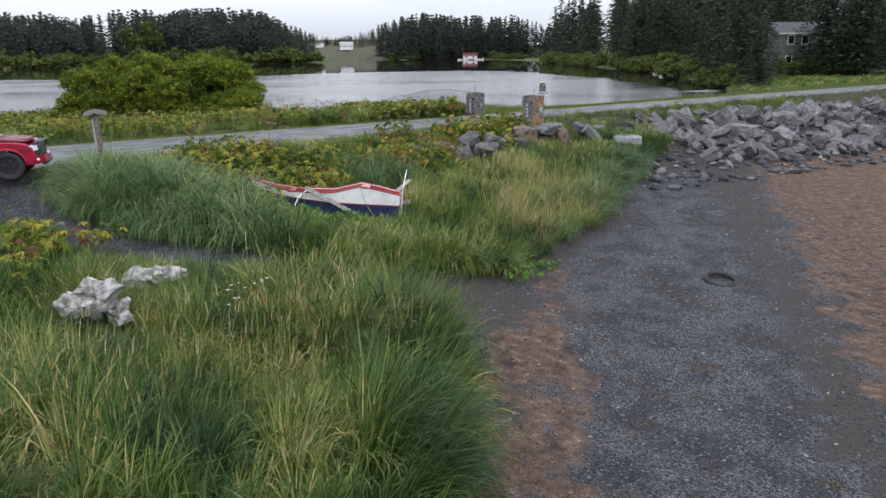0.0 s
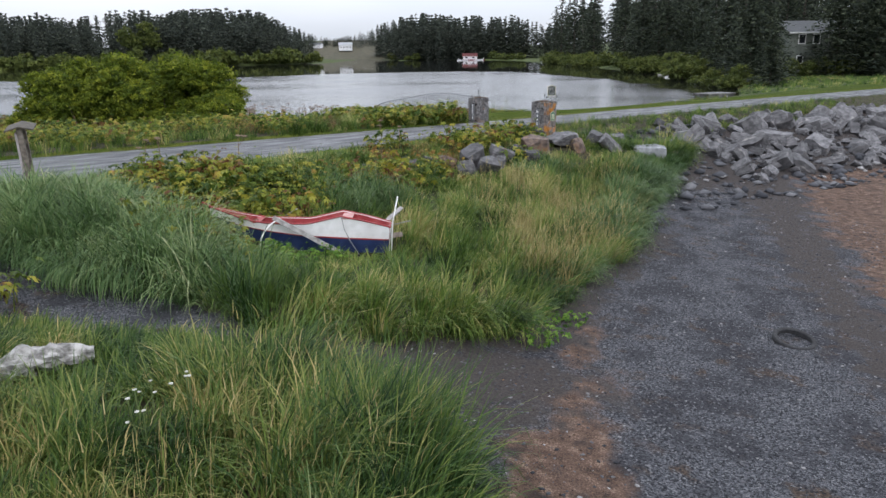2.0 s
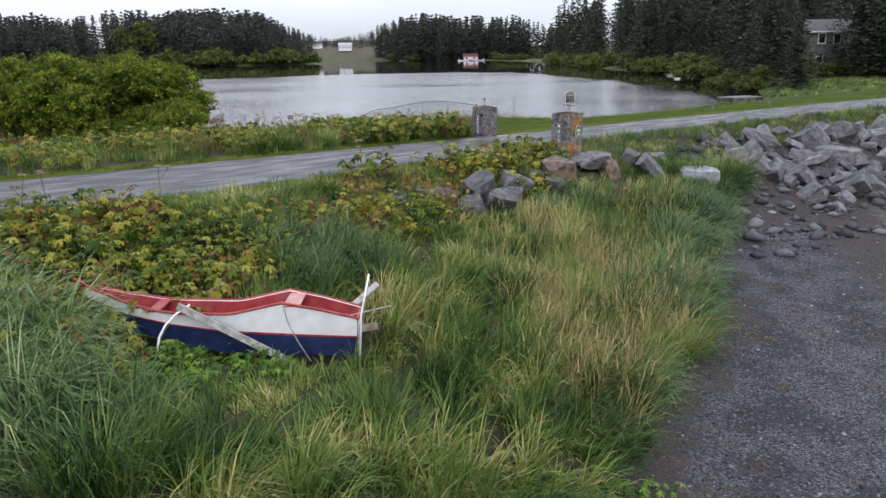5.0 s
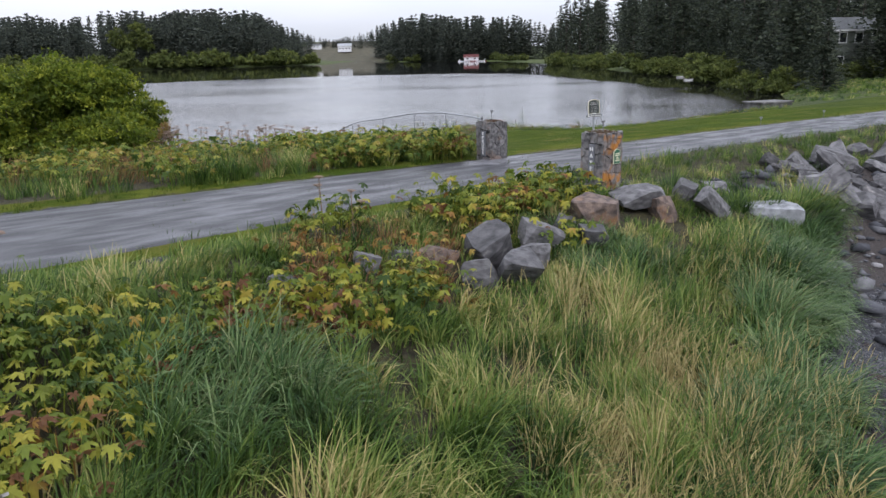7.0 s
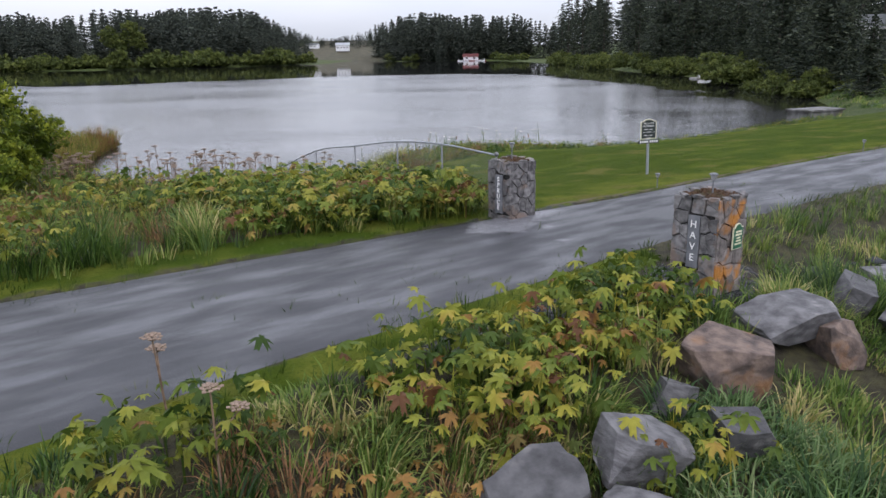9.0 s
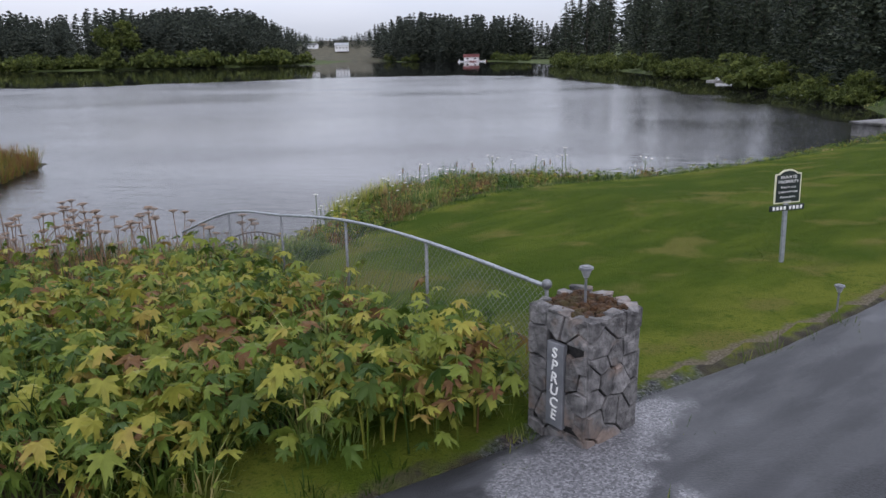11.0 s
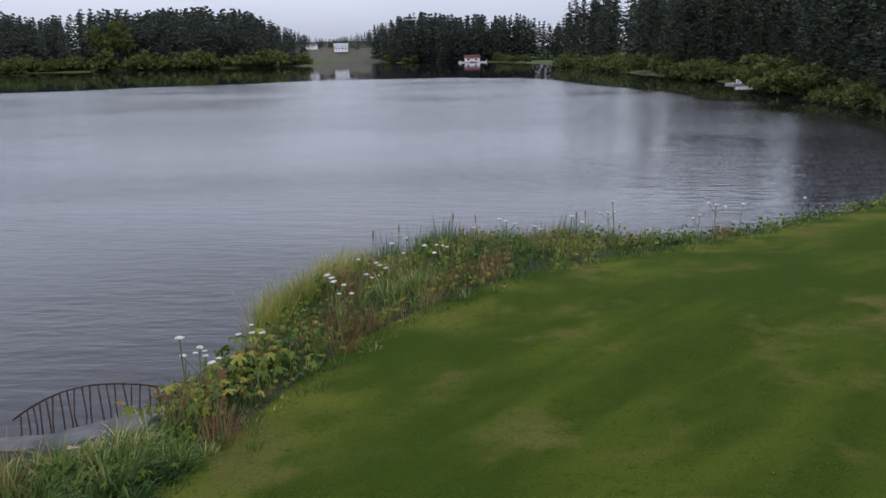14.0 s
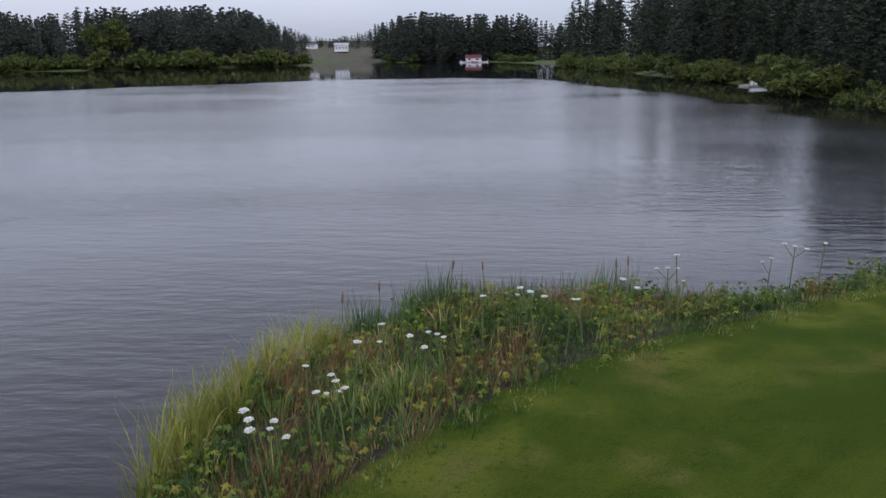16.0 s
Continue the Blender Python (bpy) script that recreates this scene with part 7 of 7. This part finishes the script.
for z_ in (0.70, 0.79, 0.88):
    bm = bmesh.new()
    box(bm, 0.02, 0.95, 0.025, pose(2.79 - (z_ - 0.7) * 0.16, 0, z_))
    part("grille_bar", bm, M_RIM, grille)
bm = bmesh.new()
tube(bm, [(2.80 - (0.12 if abs(y_) > 0.5 else 0), y_, z_) for y_, z_ in ((-0.62, 0.62), (-0.5, 1.0), (0.5, 1.0), (0.62, 0.62))], 0.028, 6)
part("grille_surround", bm, M_RIM, grille)
bm = bmesh.new()
bp_ = [(2.50, -0.97), (2.72, -0.86), (2.88, -0.55), (2.93, 0), (2.88, 0.55), (2.72, 0.86), (2.50, 0.97), (2.40, 0.9), (2.62, 0), (2.40, -0.9)]
lo_, hi_ = [bm.verts.new((x, y, 0.42)) for x, y in bp_], [bm.verts.new((x, y, 0.63)) for x, y in bp_]
bm.faces.new(lo_[::-1])
bm.faces.new(hi_)
for k in range(len(bp_)):
    bm.faces.new((lo_[k], lo_[(k + 1) % len(bp_)], hi_[(k + 1) % len(bp_)], hi_[k]))
bmesh.ops.recalc_face_normals(bm, faces=list(bm.faces))
bmesh.ops.bevel(bm, geom=list(bm.edges), offset=0.02, segments=2, affect="EDGES")
part("front_bumper", bm, M_CAR, truck)
bm = bmesh.new()
box(bm, 0.14, 1.1, 0.11, pose(2.84, 0, 0.36), 0.04)
part("bumper_inset", bm, M_BLACK, truck)
for sy in (-1, 1):
    bm = bmesh.new()
    hp = [(2.30, 0.905), (2.60, 0.915), (2.70, 0.86), (2.745, 0.60), (2.66, 0.58), (2.60, 0.80), (2.30, 0.86)]
    lo_, hi_ = [bm.verts.new((x, sy * y, 0.80 + 0.03 * (2.7 - x))) for x, y in hp], [bm.verts.new((x - 0.02, sy * y, 0.93 + 0.05 * (2.7 - x))) for x, y in hp]
    bm.faces.new(lo_)
    bm.faces.new(hi_[::-1])
    for k in range(len(hp)):
        bm.faces.new((lo_[k], lo_[(k + 1) % len(hp)], hi_[(k + 1) % len(hp)], hi_[k]))
    bmesh.ops.recalc_face_normals(bm, faces=list(bm.faces))
    lamp_ = part("headlight", bm, M_LAMP, truck, "clear headlight")
    bm = bmesh.new()
    box(bm, 0.30, 0.02, 0.04, pose(2.47, sy * 0.918, 0.815), 0.008)
    part("lamp_insert", bm, M_BLACK, lamp_)
    bm = bmesh.new()
    box(bm, 0.06, 0.10, 0.06, pose(2.74, sy * 0.84, 0.52, 0, 0, -sy * 30), 0.01)
    part("fog_lamp", bm, M_LAMP, truck)
    bm = bmesh.new()
    box(bm, 0.12, 0.08, 0.20, pose(0.95, sy * 1.0, 1.12), 0.03)
    part("door_mirror", bm, M_BLACK, truck)
    for ax in (2.0, -1.24):
        bm = ring_mesh("tyre", 0.30, [(0.09, -0.11), (0.10, 0.0), (0.09, 0.11), (0.05, 0.13), (-0.05, 0.12), (-0.07, 0.0), (-0.05, -0.12), (0.05, -0.13)], 32)
        bmesh.ops.transform(bm, matrix=pose(ax, sy * 0.80, 0.395, 90, 0, 0), verts=list(bm.verts))
        wheel = part("wheel", bm, M_RUBBER, truck, "black tyre on a black rim", flat=False)
        bm = bmesh.new()
        rod(bm, (ax, sy * 0.72, 0.395), (ax, sy * 0.84, 0.395), 0.24, n=24)
        for k in range(6):
            t = k / 6 * 2 * math.pi
            rod(bm, (ax, sy * 0.86, 0.395), (ax + 0.22 * math.cos(t), sy * 0.88, 0.395 + 0.22 * math.sin(t)), 0.03, 0.022, 6)
        part("rim", bm, M_RIM, wheel)
        bm = bmesh.new()
        tube(bm, [(ax + 0.48 * math.cos(math.pi * k / 10), sy * 0.925, 0.39 + 0.48 * math.sin(math.pi * k / 10)) for k in range(11)], 0.035, 6)
        part("arch_trim", bm, M_CAR, truck, flat=False)

# ---- house by the wood ----
M_SIDING = mat("grey_green_siding", (0.10, 0.115, 0.095), (0.14, 0.155, 0.13), 2, 0.8, 0.1)
M_SHINGLE = mat("grey_shingles", (0.13, 0.14, 0.145), (0.21, 0.22, 0.225), 5, 0.85, 0.3)
M_PANE = mat("dark_window_pane", (0.012, 0.014, 0.016), (0.02, 0.022, 0.025), 2, 0.05, 0.0)
M_TRIM = mat("white_trim", (0.62, 0.62, 0.60), (0.70, 0.70, 0.68), 4, 0.6, 0.1)


def house(name, m, w, d, eave, ridge, label, wall, roof, windows, base=-1.5):
    """A gabled house, ridge along x; windows: (side, along, height, width, tall)."""
    root = thing(name, label, "house", m)
    bm = bmesh.new()
    box(bm, w, d, eave - base, Matrix.Translation((0, 0, base)))
    wl = part("wall", bm, wall, root)
    bm = bmesh.new()
    for sx in (-1, 1):
        a = [bm.verts.new((sx * w / 2, y, z)) for y, z in ((-d / 2, eave), (d / 2, eave), (0, ridge))]
        bm.faces.new(a)
    bmesh.ops.solidify(bm, geom=list(bm.faces), thickness=0.1)
    part("gable", bm, wall, root)
    for sy in (-1, 1):
        bm = bmesh.new()
        o = 0.45
        k = (ridge - eave) / (d / 2)
        pts4 = [(-w / 2 - o, sy * (d / 2 + o), eave - k * o), (w / 2 + o, sy * (d / 2 + o), eave - k * o), (w / 2 + o, 0, ridge), (-w / 2 - o, 0, ridge)]
        bm.faces.new([bm.verts.new(v) for v in pts4])
        bmesh.ops.solidify(bm, geom=list(bm.faces), thickness=0.15)
        part("roof", bm, roof, root)
        bm = bmesh.new()
        box(bm, w + 2 * o, 0.06, 0.22, Matrix.Translation((0, sy * (d / 2 + o + 0.03), eave - k * o - 0.14)))
        part("gutter_board", bm, M_TRIM, root)
    for side, along, z, ww, hh in windows:
        mm = pose(along, -d / 2 - 0.03, z) if side == "front" else pose(-w / 2 - 0.03, along, z, 0, 0, -90)
        bm = bmesh.new()
        box(bm, ww, 0.08, hh, mm, 0.01)
        wn = part("window", bm, M_TRIM, root, "white framed window")
        bm = bmesh.new()
        box(bm, ww - 0.32, 0.06, hh - 0.32, mm @ Matrix.Translation((0, -0.03, 0.16)))
        part("pane", bm, M_PANE, wn)
    return root


house("house", pose(59.2, 129.5, 0.0, 0, 0, 8), 9.5, 7.5, 5.6, 7.3, "two-storey grey-green house with white window frames", M_SIDING, M_SHINGLE,
      [("front", -2.7, 3.6, 1.3, 1.6), ("front", -0.2, 3.6, 1.3, 1.6), ("front", -2.8, 0.6, 1.2, 1.3), ("front", 2.4, 3.6, 1.3, 1.6), ("side", 0, 3.4, 1.6, 2.0), ("side", 0, 0.4, 1.6, 2.0)])
M_FARWHITE = mat("white_cladding", (0.66, 0.67, 0.68), (0.76, 0.77, 0.78), 0.5, 0.7, 0.0)
M_FARROOF = mat("pale_metal_roof", (0.52, 0.55, 0.57), (0.62, 0.65, 0.67), 0.5, 0.5, 0.0)
house("far_house", pose(-94.5, 765, float(ground_z(-94.5, 765)) + 1.0, 0, 0, 6), 13, 9, 4.4, 6.6, "white building on the rise beyond the lake's inlet", M_FARWHITE, M_FARROOF, [("front", x_, 1.2, 1.4, 1.4) for x_ in (-4.5, -1.5, 1.5, 4.5)])
house("far_house", pose(-128, 790, float(ground_z(-128, 790)), 0, 0, -12), 12, 8, 3.2, 5.0, "low pale building beyond the lake's inlet", M_FARWHITE, M_SHINGLE, [("front", x_, 1.0, 1.3, 1.2) for x_ in (-4, 0, 4)])
house("far_house", pose(-266, 470, float(ground_z(-266, 470)), 0, 0, 14), 12, 8, 5.5, 8.0, "pale house half hidden in the spruce wood", M_FARWHITE, M_SHINGLE, [("front", x_, 1.2, 1.4, 1.6) for x_ in (-4, 0, 4)] + [("front", x_, 3.6, 1.4, 1.4) for x_ in (-4, 0, 4)])
M_BOATRED = mat("boathouse_red", (0.16, 0.045, 0.042), (0.22, 0.07, 0.065), 0.8, 0.7, 0.0)
house("boathouse", pose(19.5, 503.5, WATER_Z + 0.8, 0, 0, 0), 9, 6, 1.9, 3.7, "boathouse with a dark red roof on the lake shore", M_FARWHITE, M_BOATRED, [("front", -2.4, 0.4, 1.6, 1.5), ("front", 2.2, 0.4, 1.6, 1.5)], base=-2.0)
dock = thing("boat_dock", "red-edged wooden dock with moored boats on the lake", "dock", pose(20, 498.5, WATER_Z))
bm = bmesh.new()
box(bm, 18, 3.0, 0.5, Matrix.Translation((0, 0, 0.1)), 0.05)
part("deck", bm, M_BOATRED, dock)
for k in range(5):
    bm = bmesh.new()
    rod(bm, (-8 + 4 * k, -1.2, -1.5), (-8 + 4 * k, -1.2, 1.6), 0.16, n=8)
    part("pile", bm, M_FARWHITE, dock)


def moored_boat(m, L, label, material=None):
    root = thing("moored_boat", label, "boat", m)
    bm = bmesh.new()
    n = 10
    lp_ = []
    for k in range(n + 1):
        f = k / n
        w_ = L * 0.16 * math.sin(min(1, f * 1.7) * math.pi / 2) + 0.01
        lp_.append([bm.verts.new((L * (f - 0.5), y, z)) for y, z in ((-w_, 0.55 + 0.25 * (1 - f)), (-w_ * 0.7, 0), (w_ * 0.7, 0), (w_, 0.55 + 0.25 * (1 - f)))])
    for u, w in zip(lp_, lp_[1:]):
        for k in range(4):
            bm.faces.new((u[k], u[(k + 1) % 4], w[(k + 1) % 4], w[k]))
    bm.faces.new(lp_[0])
    bm.faces.new(lp_[-1])
    bmesh.ops.recalc_face_normals(bm, faces=list(bm.faces))
    part("hull", bm, material or M_FARWHITE, root)
    return root


moored_boat(pose(14.5, 495.6, WATER_Z - 0.1, 0, 0, 4), 7, "white boat moored at the red dock")
moored_boat(pose(25, 495.8, WATER_Z - 0.1, 0, 0, 178), 6, "white boat moored at the red dock")
moored_boat(pose(46.0, 155.6, WATER_Z + 0.75, 180, 0, 12), 2.8, "white skiff lying upside down on a small landing")
land_ = thing("landing", "small grey landing stage at the wooded shore", "landing stage", pose(45.6, 155.0, WATER_Z, 0, 0, 12))
bm = bmesh.new()
box(bm, 4.4, 2.2, 0.25, Matrix.Translation((0, 0, -0.02)), 0.03)
part("deck", bm, M_GREYWOOD, land_)
for k in (-1.9, 1.9):
    bm = bmesh.new()
    rod(bm, (k, -1.1, -1.5), (k, -1.1, 0.6), 0.1, n=8)
    part("pile", bm, M_GREYWOOD, land_)
M_DARKCONC = mat("stained_concrete", (0.09, 0.088, 0.085), (0.19, 0.185, 0.18), 2, 0.9, 0.5, 14, c=(0.06, 0.058, 0.05), cscale=0.9)
ab = thing("concrete_abutment", "grey stained concrete block at the water's edge", "concrete", pose(26.2, 77.6, WATER_Z, 0, 0, 24))
bm = bmesh.new()
box(bm, 3.4, 1.8, 0.95, Matrix.Translation((0, 0, -0.25)), 0.05)
part("block", bm, M_DARKCONC, ab)
bm = bmesh.new()
box(bm, 3.6, 2.0, 0.14, Matrix.Translation((0, 0, 0.70)), 0.03)
part("coping", bm, M_DARKCONC, ab)

# ---- umbels, cattails ----
M_STEM_DRY = mat("dry_stem", (0.12, 0.075, 0.05), (0.24, 0.16, 0.10), 12, 0.9, 0.2)
M_STEM_GREEN = mat("green_stem", (0.07, 0.11, 0.03), (0.12, 0.16, 0.05), 12, 0.8, 0.2)
M_UMBEL = mat("white_flowers", (0.40, 0.40, 0.35), (0.62, 0.62, 0.56), 40, 0.8, 0.3)
M_UMBEL_DRY = mat("dry_seed_heads", (0.15, 0.105, 0.075), (0.28, 0.20, 0.145), 40, 0.9, 0.3)


def umbel(seed, h, stem_m, head_m, heads, label, group, size=1.0):
    q = random.Random(seed)
    root = thing("parsnip_flower", label, "plant", group=group)
    bm = bmesh.new()
    top = Vector((q.uniform(-0.08, 0.08), q.uniform(-0.08, 0.08), h))
    rod(bm, (0, 0, -0.1), top, 0.014, 0.008, 5)
    tips = [top]
    for k in range(heads - 1):
        a = q.uniform(0, 6.28)
        p = top * q.uniform(0.55, 0.8)
        t = p + Vector((math.cos(a) * 0.2, math.sin(a) * 0.2, 0.25 * q.uniform(0.7, 1.1)))
        rod(bm, p, t, 0.008, 0.006, 4)
        tips.append(t)
    for t in tips:
        hm = bmesh.new()
        n = 18
        for k in range(n):
            a, rr_ = k * 2.4, 0.10 * math.sqrt((k + 0.5) / n) * size * q.uniform(0.9, 1.1)
            e_ = t + Vector((math.cos(a) * rr_, math.sin(a) * rr_, 0.075 * size - rr_ * 0.25))
            rod(hm, t, e_, 0.003, n=3, cap=False)
            bmesh.ops.create_icosphere(hm, subdivisions=1, radius=0.024 * size, matrix=Matrix.Translation(e_) @ Matrix.Diagonal((1.1, 1.1, 0.45, 1)))
        part("flower_head", hm, head_m, root)
    part("stem", bm, stem_m, root)
    return root


def sow(kinds, n, area, keep, seed, s0=0.8, s1=1.2):
    x, y = scatter(n, *area, keep, seed)
    q = random.Random(seed)
    for i, (a, b) in enumerate(zip(x, y)):
        k = kinds[i % len(kinds)]
        sc = q.uniform(s0, s1)
        z = float(ground_z(a, b)) - 0.02
        if i < len(kinds):
            k.matrix_world = pose(a, b, z, q.uniform(-7, 7), q.uniform(-7, 7), q.uniform(0, 360)) @ Matrix.Diagonal((sc, sc, sc, 1))
        else:
            c = copy_thing(k, pose(a, b, z, q.uniform(-7, 7), q.uniform(-7, 7), q.uniform(0, 360)))
            c.scale = (sc, sc, sc)


dry = [umbel(600 + i, 1.0 + 0.12 * i, M_STEM_DRY, M_UMBEL_DRY, 1 + i % 3, "tall dry brown cow parsnip seed head", "dry seed heads", 0.9) for i in range(4)]
sow(dry, 640, (-16, 0, 43, 56), lambda x, y: rough_bank(x, y) & (poly_sd(x, y, LAKE) > -5.5) & (y < np.where(x < -5.6, 50.6, 48.2)) & (waves(x, y, 0.7, 12) > -0.25), 611, 0.8, 1.15)
dry2 = [umbel(630 + i, 1.0, M_STEM_DRY, M_UMBEL_DRY, 2, "dry brown cow parsnip seed head beside the road", "dry seed heads by the road", 0.9) for i in range(2)]
sow(dry2, 26, (-10, 3, 26, 36), lambda x, y: (road_side(x, y) < -0.4) & (road_side(x, y) > -2.0), 631, 0.7, 1.0)
white = [umbel(650 + i, 0.75 + 0.12 * i, M_STEM_GREEN, M_UMBEL, 1 + i % 3, "cow parsnip with flat white flower heads", "white flower heads", 0.44) for i in range(4)]
UMBELS = [(-1.43, 55.1), (-1.24, 54.9), (-1.28, 54.5), (-1.1, 55.8), (-0.93, 55.6), (-0.85, 55.7), (-0.6, 55.3), (-0.63, 55.9), (-0.36, 57.2), (0.08, 56.9), (0.47, 57), (-0.17, 56.7), (1.09, 58.5), (1.75, 58.8), (1.82, 57.8), (2.26, 57.8), (2.65, 58.4), (3.25, 58.9), (4.39, 59.9), (4.49, 59.6), (4.65, 60), (7.93, 63.9), (8.3, 63.6), (9.35, 64.4), (12.3, 66.2), (-2.73, 54.08), (-2.15, 52.29), (-2.87, 51.55), (-3.35, 53.54), (-2.93, 52.12), (-2.77, 52.01), (-2.23, 50.84)]
for i, (x_, y_) in enumerate(UMBELS):
    k_, z_ = white[i % 4], float(ground_z(x_, y_)) - 0.02
    m_ = pose(x_, y_, z_, 5 * math.sin(i * 2.3), 5 * math.cos(i * 1.7), 47 * i)
    sc_ = 0.85 + 0.3 * ((i * 7) % 5) / 4
    c_ = copy_thing(k_, m_) if i >= 4 else k_
    c_.matrix_world = m_ @ Matrix.Diagonal((sc_, sc_, sc_, 1))
white2 = [umbel(670 + i, 0.8, M_STEM_GREEN, M_UMBEL, 2, "white flowering stalk in the shore grass", "white flowers in the grass", 0.26) for i in range(2)]
sow(white2, 15, (-5, -2.6, 12.5, 15.4), near_pts([(-3.5, 13.8, 0.7), (-3.9, 13.2, 0.4)], 1.0), 671, 0.8, 1.1)
for i, (x_, y_) in enumerate(((-0.7, 60.6), (-1.3, 59.9), (0.6, 62.3), (4.1, 62.4), (4.3, 62.2), (1.4, 62.6))):
    root = thing("cattail", "cattail with a dark brown spike at the water's edge", "reed", pose(x_, y_, float(ground_z(x_, y_)) - 0.05, 3 * (i % 3), 2, 40 * i), "cattails")
    bm = bmesh.new()
    rod(bm, (0, 0, 0), (0, 0, 1.15), 0.009, 0.006, 5)
    part("stem", bm, M_STEM_GREEN, root)
    bm = bmesh.new()
    rod(bm, (0, 0, 0.93), (0, 0, 0.95), 0.008, 0.022, 8)
    rod(bm, (0, 0, 0.95), (0, 0, 1.09), 0.022, n=8)
    rod(bm, (0, 0, 1.09), (0, 0, 1.11), 0.022, 0.008, 8)
    part("spike", bm, M_STEM_DRY, root, "dark brown spike")
